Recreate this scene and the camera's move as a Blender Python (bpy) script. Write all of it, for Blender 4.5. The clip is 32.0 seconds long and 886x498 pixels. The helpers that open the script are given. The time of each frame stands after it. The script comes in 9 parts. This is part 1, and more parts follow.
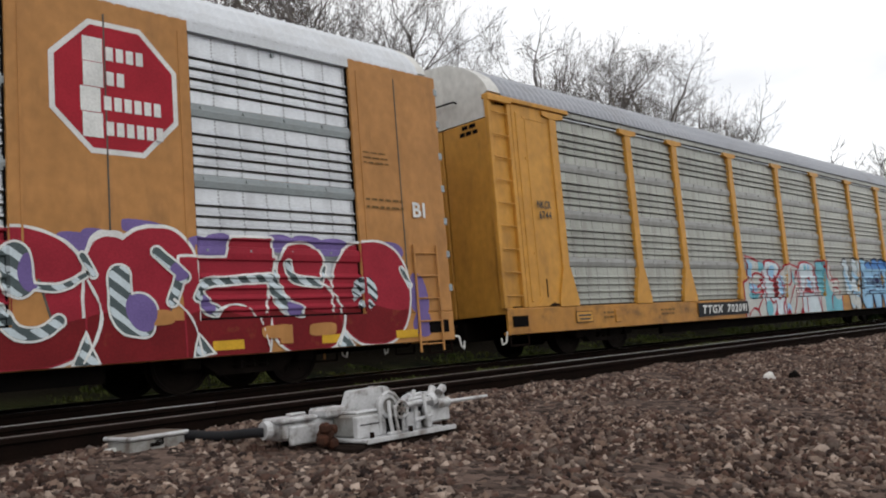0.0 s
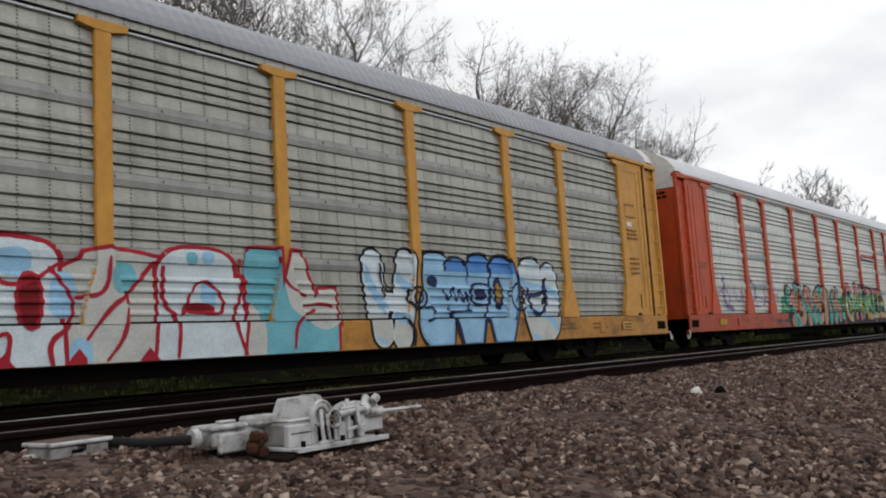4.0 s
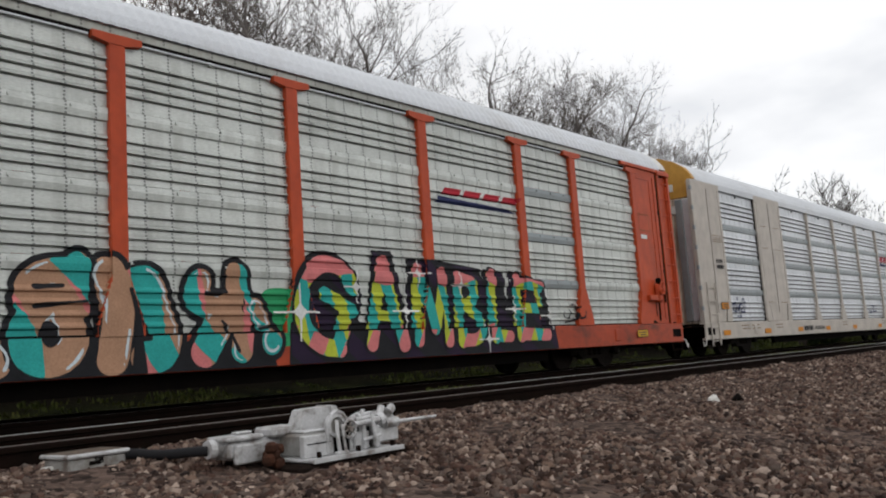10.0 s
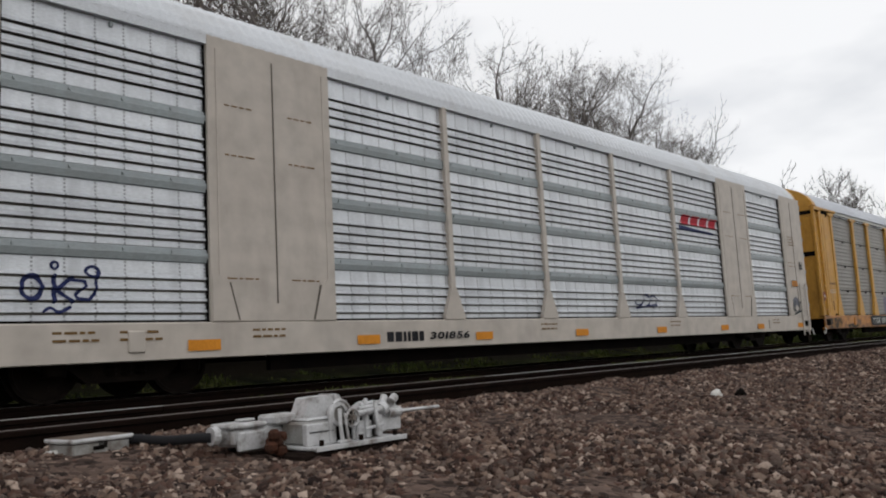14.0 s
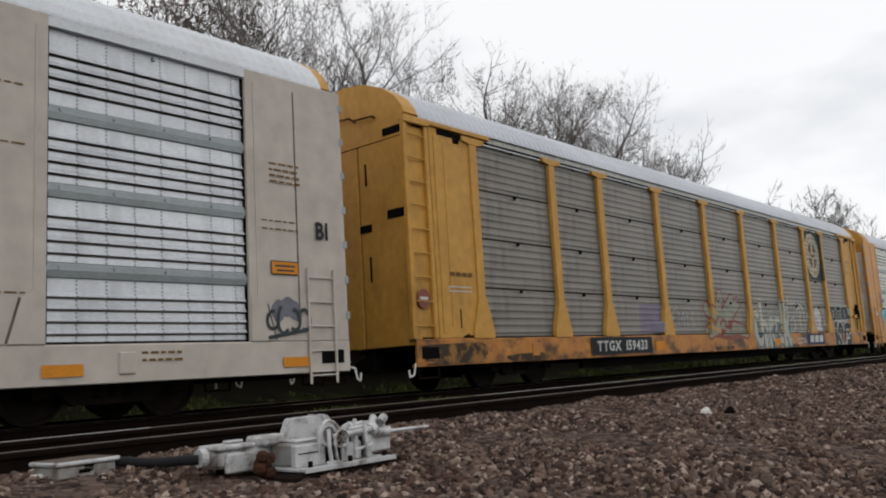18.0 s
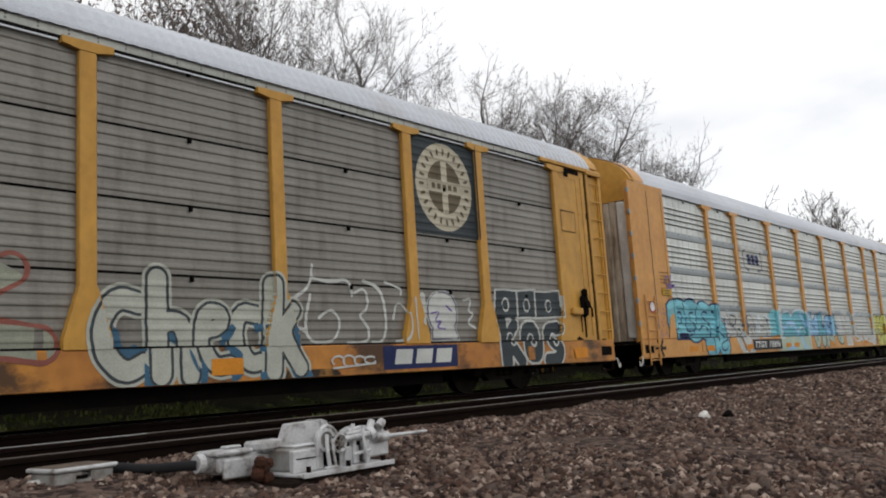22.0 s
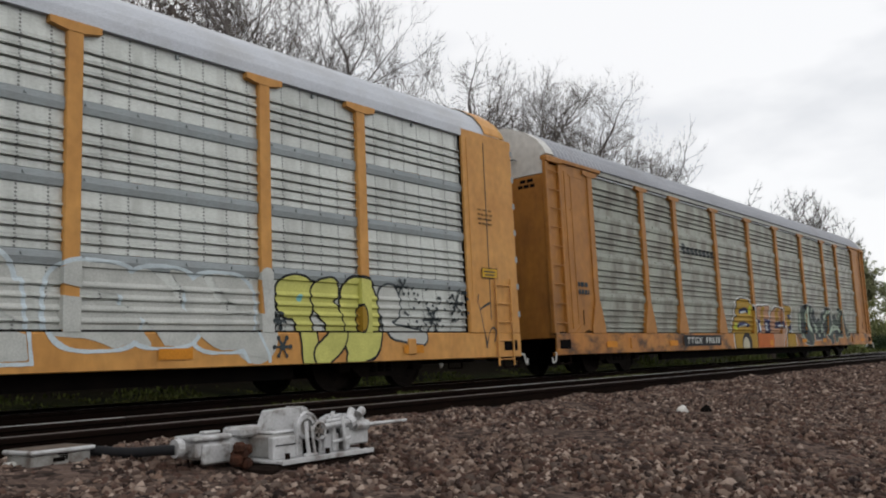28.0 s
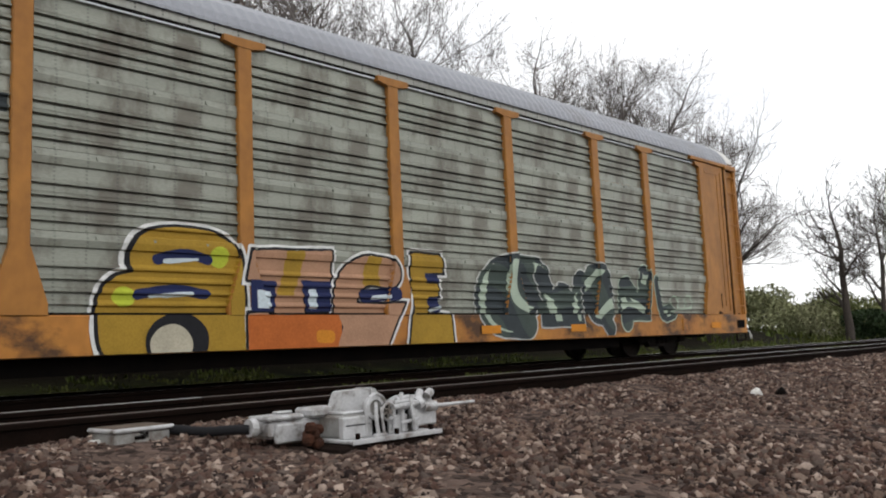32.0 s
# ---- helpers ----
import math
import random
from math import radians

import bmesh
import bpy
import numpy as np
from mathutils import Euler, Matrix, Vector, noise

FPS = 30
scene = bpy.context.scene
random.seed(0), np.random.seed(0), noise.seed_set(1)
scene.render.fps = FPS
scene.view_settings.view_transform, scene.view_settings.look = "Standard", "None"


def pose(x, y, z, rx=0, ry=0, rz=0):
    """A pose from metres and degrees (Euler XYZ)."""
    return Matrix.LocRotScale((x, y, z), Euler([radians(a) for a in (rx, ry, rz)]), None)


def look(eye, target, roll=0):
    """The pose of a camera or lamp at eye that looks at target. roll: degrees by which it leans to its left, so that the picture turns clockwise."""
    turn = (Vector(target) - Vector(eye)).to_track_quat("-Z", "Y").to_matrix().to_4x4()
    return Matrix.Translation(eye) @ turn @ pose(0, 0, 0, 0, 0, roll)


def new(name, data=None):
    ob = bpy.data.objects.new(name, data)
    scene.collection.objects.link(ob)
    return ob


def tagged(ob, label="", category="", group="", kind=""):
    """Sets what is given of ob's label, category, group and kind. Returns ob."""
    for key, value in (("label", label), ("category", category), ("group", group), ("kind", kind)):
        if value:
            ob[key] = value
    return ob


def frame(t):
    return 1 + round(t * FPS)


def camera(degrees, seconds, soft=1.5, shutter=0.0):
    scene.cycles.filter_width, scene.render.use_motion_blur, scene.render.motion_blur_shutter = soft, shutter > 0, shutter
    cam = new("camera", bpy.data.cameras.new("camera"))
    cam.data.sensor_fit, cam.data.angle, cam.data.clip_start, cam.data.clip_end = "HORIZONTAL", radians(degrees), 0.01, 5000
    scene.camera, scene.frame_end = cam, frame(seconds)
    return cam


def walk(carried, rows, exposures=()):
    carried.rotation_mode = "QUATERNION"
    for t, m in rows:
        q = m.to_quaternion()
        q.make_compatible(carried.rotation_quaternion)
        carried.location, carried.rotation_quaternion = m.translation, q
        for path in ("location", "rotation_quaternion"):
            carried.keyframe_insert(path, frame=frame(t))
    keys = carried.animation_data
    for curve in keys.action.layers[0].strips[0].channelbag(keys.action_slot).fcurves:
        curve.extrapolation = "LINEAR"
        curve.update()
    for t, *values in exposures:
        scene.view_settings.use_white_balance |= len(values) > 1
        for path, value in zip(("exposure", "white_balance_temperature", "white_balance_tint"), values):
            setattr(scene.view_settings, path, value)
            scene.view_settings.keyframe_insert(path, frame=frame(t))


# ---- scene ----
cam = camera(55.86, 32.0, soft=2.0)
EYE_Z = 0.37
# seconds, heading from the square to the track, pitch, lean
AIM = [
    (0, -45.52, 6.59, -4.65), (0.5, -46.65, 5.89, -4.08), (1, -47.63, 5.78, -3.93), (1.5, -49.04, 7.35, -3.33), (2, -48.73, 8.79, -3.52),
    (2.5, -49.13, 8.28, -3.84), (3, -49.56, 7.87, -3.90), (3.5, -49.71, 7.23, -3.67), (5.5, -50.11, 6.78, -3.32), (6, -49.93, 7.90, -4.95),
    (6.5, -50.18, 7.41, -4.00), (7, -49.83, 7.01, -3.64), (7.5, -49.28, 7.47, -3.72), (8, -49.37, 7.38, -4.46), (8.5, -49.28, 7.81, -3.98),
    (9, -48.82, 7.92, -3.94), (9.5, -48.84, 8.24, -4.09), (10, -48.92, 7.66, -3.93), (10.5, -49.26, 7.64, -4.23), (11, -48.05, 8.45, -4.17),
    (11.5, -48.17, 8.13, -3.81), (12, -47.80, 7.71, -3.95), (12.5, -48.03, 7.77, -4.11), (13, -48.48, 7.83, -3.23), (13.5, -48.11, 7.36, -3.56),
    (14, -48.54, 7.04, -3.10), (14.5, -48.65, 7.03, -3.29), (16.5, -48.82, 6.63, -3.71), (17, -49.87, 6.87, -3.61), (17.5, -49.42, 7.57, -3.50),
    (18, -49.38, 8.31, -3.45), (18.5, -49.10, 8.45, -3.43), (19, -49.15, 8.85, -3.15), (19.5, -48.72, 9.13, -2.69), (20, -49.01, 9.28, -3.11),
    (20.5, -48.78, 9.65, -3.17), (21, -49.68, 8.71, -3.18), (21.5, -50.06, 8.29, -3.78), (22, -49.56, 8.60, -3.66), (22.5, -50.04, 7.51, -4.03),
    (23, -50.04, 6.88, -3.80), (23.5, -50.28, 6.96, -3.52), (24, -50.32, 6.39, -3.76), (24.5, -50.60, 6.95, -3.41), (25, -50.86, 7.10, -3.58),
    (25.5, -50.66, 7.10, -3.55), (26, -49.81, 8.16, -3.03), (26.5, -50.25, 7.57, -2.73), (28.5, -50.68, 7.90, -2.45), (29, -50.78, 7.22, -2.03),
    (29.5, -52.16, 6.78, -2.59), (30, -52.68, 6.87, -2.68), (30.5, -53.04, 5.80, -2.51), (31, -53.42, 6.34, -3.13), (31.5, -51.37, 7.03, -3.00),
    (32, -46.01, 6.83, -2.48),
]
TRAVEL = [
    (0, 0.00), (1, 4.57), (2, 9.15), (3, 13.77), (4.5, 20.78), (6, 27.85),
    (7, 32.61), (8, 37.41), (9, 42.22), (10, 47.05), (11, 51.91), (12, 56.81),
    (13, 61.75), (14, 66.74), (15.5, 74.33), (17, 82.00), (18, 87.19), (19, 92.34),
    (20, 97.46), (21, 102.59), (22, 107.78), (23, 112.99), (24, 118.21), (25, 123.46),
    (26, 128.75), (27.5, 136.71), (29, 144.70), (30, 150.04), (31, 155.40), (32, 160.80),
]


def aim(yaw, pitch, lean):
    return pose(0, 0, EYE_Z, 0, 0, yaw) @ pose(0, 0, 0, 90 + pitch) @ pose(0, 0, 0, 0, 0, lean)


walk(cam, [(t, aim(y, p, r)) for t, y, p, r in AIM], exposures=[(0, -0.06), (1, -0.1), (2, -0.25), (3, -0.25), (6, -0.13), (8, -0.1), (10, -0.22), (12, -0.14), (13, -0.34), (15, -0.3), (17, -0.27), (18, -0.28), (20, -0.22), (22, -0.12), (24, -0.22), (25, -0.3), (26, -0.38), (27.5, -0.32), (29, -0.2), (30, -0.03), (31, 0.04), (32, 0.06)])

# ---- sky and light: a bright overcast day ----
world = bpy.data.worlds.new("world")
scene.world = world
world.use_nodes = True
wn, wl = world.node_tree.nodes, world.node_tree.links
wn.clear()
w_out = wn.new("ShaderNodeOutputWorld")
w_bg = wn.new("ShaderNodeBackground")
w_sky = wn.new("ShaderNodeTexSky")
w_sky.sky_type = "NISHITA"
w_sky.sun_disc = False
w_sky.sun_elevation = radians(42)
w_sky.sun_rotation = radians(150)
w_tex = wn.new("ShaderNodeTexCoord")
w_map = wn.new("ShaderNodeMapping")
w_map.inputs["Scale"].default_value = (1.2, 1.2, 3.0)
w_noise = wn.new("ShaderNodeTexNoise")
w_noise.inputs["Scale"].default_value = 2.3
w_noise.inputs["Detail"].default_value = 5
w_ramp = wn.new("ShaderNodeValToRGB")
w_ramp.color_ramp.elements[0].position, w_ramp.color_ramp.elements[0].color = 0.28, (0.92, 0.94, 0.98, 1)
w_ramp.color_ramp.elements[1].position, w_ramp.color_ramp.elements[1].color = 0.47, (1.30, 1.30, 1.31, 1)
w_gain = wn.new("ShaderNodeMix")
w_gain.data_type = "RGBA"
w_gain.blend_type = "MULTIPLY"
w_gain.inputs["Factor"].default_value = 1.0
w_gain.inputs["B"].default_value = (0.10, 0.10, 0.10, 1)
w_mix = wn.new("ShaderNodeMix")
w_mix.data_type = "RGBA"
w_mix.inputs["Factor"].default_value = 0.88
wl.new(w_tex.outputs["Generated"], w_map.inputs["Vector"])
wl.new(w_map.outputs["Vector"], w_noise.inputs["Vector"])
wl.new(w_noise.outputs["Fac"], w_ramp.inputs["Fac"])
wl.new(w_sky.outputs["Color"], w_gain.inputs["A"])
wl.new(w_gain.outputs["Result"], w_mix.inputs["A"])
wl.new(w_ramp.outputs["Color"], w_mix.inputs["B"])
wl.new(w_mix.outputs["Result"], w_bg.inputs["Color"])
wl.new(w_bg.outputs["Background"], w_out.inputs["Surface"])
w_bg.inputs["Strength"].default_value = 1.0

sun = new("sun", bpy.data.lights.new("sun", "SUN"))
sun.data.energy, sun.data.angle, sun.data.color = 0.4, radians(25), (1.0, 0.97, 0.92)
sun.matrix_world = look((-6, -16, 16), (8, 10, 0))


# ---- materials ----
def material(name, base, second=None, rough=0.6, metal=0.0, scale=6.0, stretch=(1, 1, 1), grain=80.0, bump=0.15,
             stain=None, stain_scale=1.5, stain_stretch=(1, 1, 1), stain_lo=0.5, stain_hi=0.7, stain_max=0.8, random_by="",
             spread=0.0, spec=0.5, coords="Object", dots=0.0):
    """A node material: two base tones by noise, fine grain, stains with a shape of their own, relief."""
    m = bpy.data.materials.new(name)
    m.use_nodes = True
    n, l = m.node_tree.nodes, m.node_tree.links
    bsdf = n["Principled BSDF"]
    tc = n.new("ShaderNodeTexCoord")
    mp = n.new("ShaderNodeMapping")
    mp.inputs["Scale"].default_value = stretch
    l.new(tc.outputs[coords], mp.inputs["Vector"])
    big = n.new("ShaderNodeTexNoise")
    big.inputs["Scale"].default_value = scale
    big.inputs["Detail"].default_value = 6
    l.new(mp.outputs["Vector"], big.inputs["Vector"])
    fine = n.new("ShaderNodeTexNoise")
    fine.inputs["Scale"].default_value = grain
    fine.inputs["Detail"].default_value = 3
    l.new(mp.outputs["Vector"], fine.inputs["Vector"])
    second = second or tuple(c * 0.75 for c in base)
    mix = n.new("ShaderNodeMix")
    mix.data_type = "RGBA"
    mix.inputs["A"].default_value = (*base, 1)
    mix.inputs["B"].default_value = (*second, 1)
    ramp = n.new("ShaderNodeMapRange")
    ramp.inputs["From Min"].default_value, ramp.inputs["From Max"].default_value = 0.35, 0.68
    l.new(big.outputs["Fac"], ramp.inputs["Value"])
    l.new(ramp.outputs["Result"], mix.inputs["Factor"])
    col = mix.outputs["Result"]
    gm = n.new("ShaderNodeMapRange")
    gm.inputs["From Min"].default_value, gm.inputs["From Max"].default_value = 0.3, 0.7
    gm.inputs["To Min"].default_value, gm.inputs["To Max"].default_value = 0.88, 1.10
    l.new(fine.outputs["Fac"], gm.inputs["Value"])
    hsv = n.new("ShaderNodeHueSaturation")
    l.new(col, hsv.inputs["Color"])
    value = gm.outputs["Result"]
    if random_by:
        src = n.new("ShaderNodeObjectInfo" if random_by == "object" else "ShaderNodeNewGeometry")
        rr = n.new("ShaderNodeMapRange")
        rr.inputs["To Min"].default_value, rr.inputs["To Max"].default_value = 1 - spread, 1 + spread
        l.new(src.outputs["Random" if random_by == "object" else "Random Per Island"], rr.inputs["Value"])
        mul = n.new("ShaderNodeMath")
        mul.operation = "MULTIPLY"
        l.new(value, mul.inputs[0])
        l.new(rr.outputs["Result"], mul.inputs[1])
        value = mul.outputs["Value"]
    l.new(value, hsv.inputs["Value"])
    col = hsv.outputs["Color"]
    if stain:
        sm = n.new("ShaderNodeMapping")
        sm.inputs["Scale"].default_value = stain_stretch
        l.new(tc.outputs[coords], sm.inputs["Vector"])
        sn = n.new("ShaderNodeTexNoise")
        sn.inputs["Scale"].default_value = stain_scale
        sn.inputs["Detail"].default_value = 7
        sn.inputs["Roughness"].default_value = 0.65
        l.new(sm.outputs["Vector"], sn.inputs["Vector"])
        sr = n.new("ShaderNodeMapRange")
        sr.inputs["From Min"].default_value, sr.inputs["From Max"].default_value = stain_lo, stain_hi
        sr.inputs["To Max"].default_value = stain_max
        l.new(sn.outputs["Fac"], sr.inputs["Value"])
        m2 = n.new("ShaderNodeMix")
        m2.data_type = "RGBA"
        m2.inputs["B"].default_value = (*stain, 1)
        l.new(sr.outputs["Result"], m2.inputs["Factor"])
        l.new(col, m2.inputs["A"])
        col = m2.outputs["Result"]
    if dots:
        sx = n.new("ShaderNodeSeparateXYZ")
        l.new(tc.outputs[coords], sx.inputs["Vector"])
        masks = []
        for axis, freq, share in (("X", 2.7, 0.075), ("Z", 21.0, 0.55)):
            mul = n.new("ShaderNodeMath")
            mul.operation = "MULTIPLY"
            mul.inputs[1].default_value = freq
            l.new(sx.outputs[axis], mul.inputs[0])
            fr = n.new("ShaderNodeMath")
            fr.operation = "FRACT"
            l.new(mul.outputs["Value"], fr.inputs[0])
            lt = n.new("ShaderNodeMath")
            lt.operation = "LESS_THAN"
            lt.inputs[1].default_value = share
            l.new(fr.outputs["Value"], lt.inputs[0])
            masks.append(lt)
        dm = n.new("ShaderNodeMath")
        dm.operation = "MULTIPLY"
        l.new(masks[0].outputs["Value"], dm.inputs[0])
        l.new(masks[1].outputs["Value"], dm.inputs[1])
        dk = n.new("ShaderNodeMath")
        dk.operation = "MULTIPLY"
        dk.inputs[1].default_value = dots
        l.new(dm.outputs["Value"], dk.inputs[0])
        m3 = n.new("ShaderNodeMix")
        m3.data_type = "RGBA"
        m3.inputs["B"].default_value = (0.03, 0.03, 0.03, 1)
        l.new(dk.outputs["Value"], m3.inputs["Factor"])
        l.new(col, m3.inputs["A"])
        col = m3.outputs["Result"]
    l.new(col, bsdf.inputs["Base Color"])
    bsdf.inputs["Roughness"].default_value = rough
    bsdf.inputs["Metallic"].default_value = metal
    bsdf.inputs["Specular IOR Level"].default_value = spec
    if bump:
        bp = n.new("ShaderNodeBump")
        bp.inputs["Strength"].default_value = bump
        bp.inputs["Distance"].default_value = 0.02
        l.new(fine.outputs["Fac"], bp.inputs["Height"])
        l.new(bp.outputs["Normal"], bsdf.inputs["Normal"])
    return m


def stone_material():
    """Crushed ballast: each stone takes its own tone, from near black through red-brown to pale tan."""
    m = material("ballast_stone", (0.12, 0.085, 0.072), rough=0.88, scale=9, grain=120, bump=0.3, spec=0.15)
    n, l = m.node_tree.nodes, m.node_tree.links
    geo = n.new("ShaderNodeNewGeometry")
    ramp = n.new("ShaderNodeValToRGB")
    tones = ((0.0, (0.022, 0.014, 0.012)), (0.25, (0.059, 0.035, 0.026)), (0.45, (0.105, 0.059, 0.044)), (0.62, (0.110, 0.084, 0.070)), (0.80, (0.183, 0.120, 0.088)), (0.93, (0.258, 0.194, 0.155)), (1.0, (0.446, 0.348, 0.281)))
    e = ramp.color_ramp.elements
    e[0].position, e[0].color = 0.0, (*tones[0][1], 1)
    e[1].position, e[1].color = 1.0, (*tones[-1][1], 1)
    for pos, c in tones[1:-1]:
        e.new(pos).color = (*c, 1)
    l.new(geo.outputs["Random Per Island"], ramp.inputs["Fac"])
    mix = next(k for k in n if k.bl_idname == "ShaderNodeMix")
    dark = n.new("ShaderNodeMix")
    dark.data_type, dark.blend_type = "RGBA", "MULTIPLY"
    dark.inputs["Factor"].default_value = 1.0
    dark.inputs["B"].default_value = (0.72, 0.72, 0.74, 1)
    l.new(ramp.outputs["Color"], mix.inputs["A"])
    l.new(ramp.outputs["Color"], dark.inputs["A"])
    l.new(dark.outputs["Result"], mix.inputs["B"])
    return m


def worn(name, base, second, **k):
    """Rail-car paint: faded tones, long vertical rust and soot runs."""
    d = dict(rough=0.5, spec=0.3, scale=1.3, stretch=(1, 1, 0.8), grain=7, bump=0.02, stain=(0.075, 0.038, 0.02), stain_scale=1.6,
             stain_stretch=(1.2, 1.2, 0.30), stain_lo=0.54, stain_hi=0.85, stain_max=0.6)
    d.update(k)
    return material(name, base, second, **d)


M_YELLOW = worn("yellow_paint", (0.55, 0.27, 0.045), (0.46, 0.22, 0.035))
M_TAN = worn("tan_orange_paint", (0.385, 0.165, 0.032), (0.30, 0.125, 0.026), stain_lo=0.48)
M_ORANGE_YELLOW = worn("ochre_paint", (0.56, 0.28, 0.075), (0.47, 0.22, 0.055))
M_GOLD = worn("gold_paint", (0.50, 0.265, 0.048), (0.42, 0.215, 0.038))
M_RED = worn("red_orange_paint", (0.46, 0.062, 0.014), (0.36, 0.045, 0.011))
M_OCHRE_DULL = worn("ochre_dull_paint", (0.44, 0.205, 0.06), (0.36, 0.165, 0.045))
dirty = dict(stain=(0.032, 0.017, 0.011), stain_scale=2.2, stain_stretch=(0.7, 1, 1.1), stain_lo=0.44, stain_hi=0.72, stain_max=0.8)
M_YELLOW_SILL = worn("yellow_sill_paint", (0.44, 0.205, 0.035), (0.35, 0.155, 0.03), **{**dirty, "stain_lo": 0.5})
M_DIRTY_SILL = worn("grimy_sill_paint", (0.46, 0.195, 0.035), (0.34, 0.13, 0.028), **{**dirty, "stain_scale": 1.4, "stain_lo": 0.46, "stain_hi": 0.60, "stain_max": 0.9})
M_RED_SILL = worn("red_sill_paint", (0.38, 0.05, 0.013), (0.29, 0.038, 0.011), **{**dirty, "stain_lo": 0.5})
M_BEIGE = worn("cream_paint", (0.465, 0.42, 0.372), (0.42, 0.375, 0.33), stain_max=0.2, stretch=(1, 1, 1), grain=3)
M_END_DOOR = worn("stained_door_paint", (0.52, 0.46, 0.38), (0.40, 0.335, 0.26), stain=(0.09, 0.048, 0.026), stain_lo=0.50, stain_hi=0.68, stain_max=0.85)
M_WHITE = worn("white_paint", (0.62, 0.61, 0.58), (0.52, 0.51, 0.48))
galv = dict(rough=0.40, metal=0.4, scale=1.1, stretch=(0.5, 1, 2.2), grain=30, bump=0.05, stain_scale=1.6, stain_stretch=(2.4, 1, 0.6),
            stain_lo=0.46, stain_hi=0.72, stain_max=0.55, random_by="object", spread=0.07)
M_GALV = material("galvanised_weathered", (0.385, 0.39, 0.35), (0.30, 0.305, 0.275), stain=(0.15, 0.135, 0.11), dots=0.75, **galv)
M_GALV_LIGHT = material("galvanised_light", (0.56, 0.58, 0.55), (0.47, 0.49, 0.465), stain=(0.26, 0.26, 0.24), dots=0.75, **galv)
M_GALV_BRIGHT = material("galvanised_bright", (0.64, 0.66, 0.685), (0.53, 0.55, 0.575), stain=(0.36, 0.37, 0.39), dots=0.6, **galv)
M_BAND = material("band_weathered", (0.30, 0.30, 0.285), (0.24, 0.24, 0.23), stain=(0.13, 0.12, 0.105), **galv)
M_BAND_GREY = material("band_zinc", (0.27, 0.30, 0.31), (0.22, 0.245, 0.25), stain=(0.20, 0.20, 0.20), **galv)
M_GALV_DARK = material("galvanised_soot_and_shade", (0.192, 0.180, 0.158), (0.145, 0.134, 0.116), stain=(0.07, 0.055, 0.045), **galv)
M_GALV_GREEN = material("galvanised_greenish", (0.305, 0.315, 0.265), (0.23, 0.24, 0.20), stain=(0.075, 0.052, 0.038), dots=0.35, **{**galv, "stain_scale": 1.0, "stain_stretch": (1.6, 1, 0.9), "stain_lo": 0.50, "stain_hi": 0.62, "stain_max": 0.6})
M_ROOF = material("roof_galvanised", (0.50, 0.52, 0.56), (0.41, 0.43, 0.47), rough=0.45, metal=0.3, scale=0.8, stretch=(0.3, 1, 1), stain=(0.32, 0.31, 0.30), stain_scale=1.2, stain_max=0.4, bump=0.04)
M_ROOF_GREY = material("roof_weathered", (0.30, 0.31, 0.34), (0.24, 0.25, 0.275), rough=0.5, metal=0.3, scale=0.8, stretch=(0.3, 1, 1), stain=(0.18, 0.17, 0.165), stain_scale=1.2, stain_max=0.4, bump=0.04)
M_ROOF_WHITE = material("roof_white", (0.60, 0.62, 0.65), (0.52, 0.54, 0.57), rough=0.5, metal=0.1, scale=0.8, stretch=(0.3, 1, 1), stain=(0.42, 0.41, 0.40), stain_scale=1.2, stain_max=0.4, bump=0.04)
# Darker than steel: the deep shade under the cars is in this colour.
M_BLACK = material("black_steel", spec=0.02, base=(0.0045, 0.004, 0.0038), second=(0.008, 0.006, 0.005), rough=0.8, scale=3, grain=40, bump=0.2)
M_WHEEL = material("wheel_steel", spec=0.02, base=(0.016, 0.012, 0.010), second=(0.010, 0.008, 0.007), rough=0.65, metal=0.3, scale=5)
M_DARK = material("dark_gap", spec=0.02, base=(0.008, 0.007, 0.007), rough=0.9, bump=0)
M_RUST = material("rust_steel", spec=0.02, base=(0.011, 0.0065, 0.005), second=(0.007, 0.005, 0.004), rough=0.85, scale=4, grain=60, bump=0.3)
M_RAILTOP = material("polished_rail", (0.42, 0.41, 0.40), (0.30, 0.285, 0.27), rough=0.3, metal=0.9, scale=3, stretch=(0.2, 3, 1), bump=0.02)
M_RAILTOP_DULL = material("dull_rail", (0.15, 0.125, 0.115), (0.10, 0.08, 0.072), rough=0.5, metal=0.5, scale=3, stretch=(0.2, 3, 1), bump=0.05)
M_TIE = material("creosoted_wood", spec=0.02, base=(0.013, 0.009, 0.0075), second=(0.022, 0.016, 0.013), rough=0.9, scale=6, stretch=(6, 1, 6), bump=0.4)
M_STONE = stone_material()
M_RUST_BROWN = material("rusted_iron", spec=0.12, base=(0.065, 0.026, 0.015), second=(0.035, 0.018, 0.013), rough=0.9, scale=14, grain=90, bump=0.4)
# Ballast between the rails, its shade mixed into a darker colour.
M_STONE_SHADED = material("shaded_ballast", spec=0.02, base=(0.013, 0.008, 0.007), second=(0.024, 0.016, 0.013), rough=0.85, scale=9, grain=120, bump=0.3, random_by="island", spread=0.5)
M_SILVER = material("silver_paint", (0.55, 0.55, 0.555), (0.40, 0.40, 0.40), rough=0.42, metal=0.25, scale=7, grain=60, bump=0.08, stain=(0.12, 0.09, 0.07), stain_scale=7, stain_lo=0.52, stain_hi=0.68)
M_BOXPAINT = material("grey_box_paint", (0.30, 0.295, 0.28), (0.21, 0.205, 0.19), rough=0.5, metal=0.1, scale=7, stain=(0.10, 0.06, 0.04), stain_scale=7, stain_lo=0.48, stain_hi=0.7)
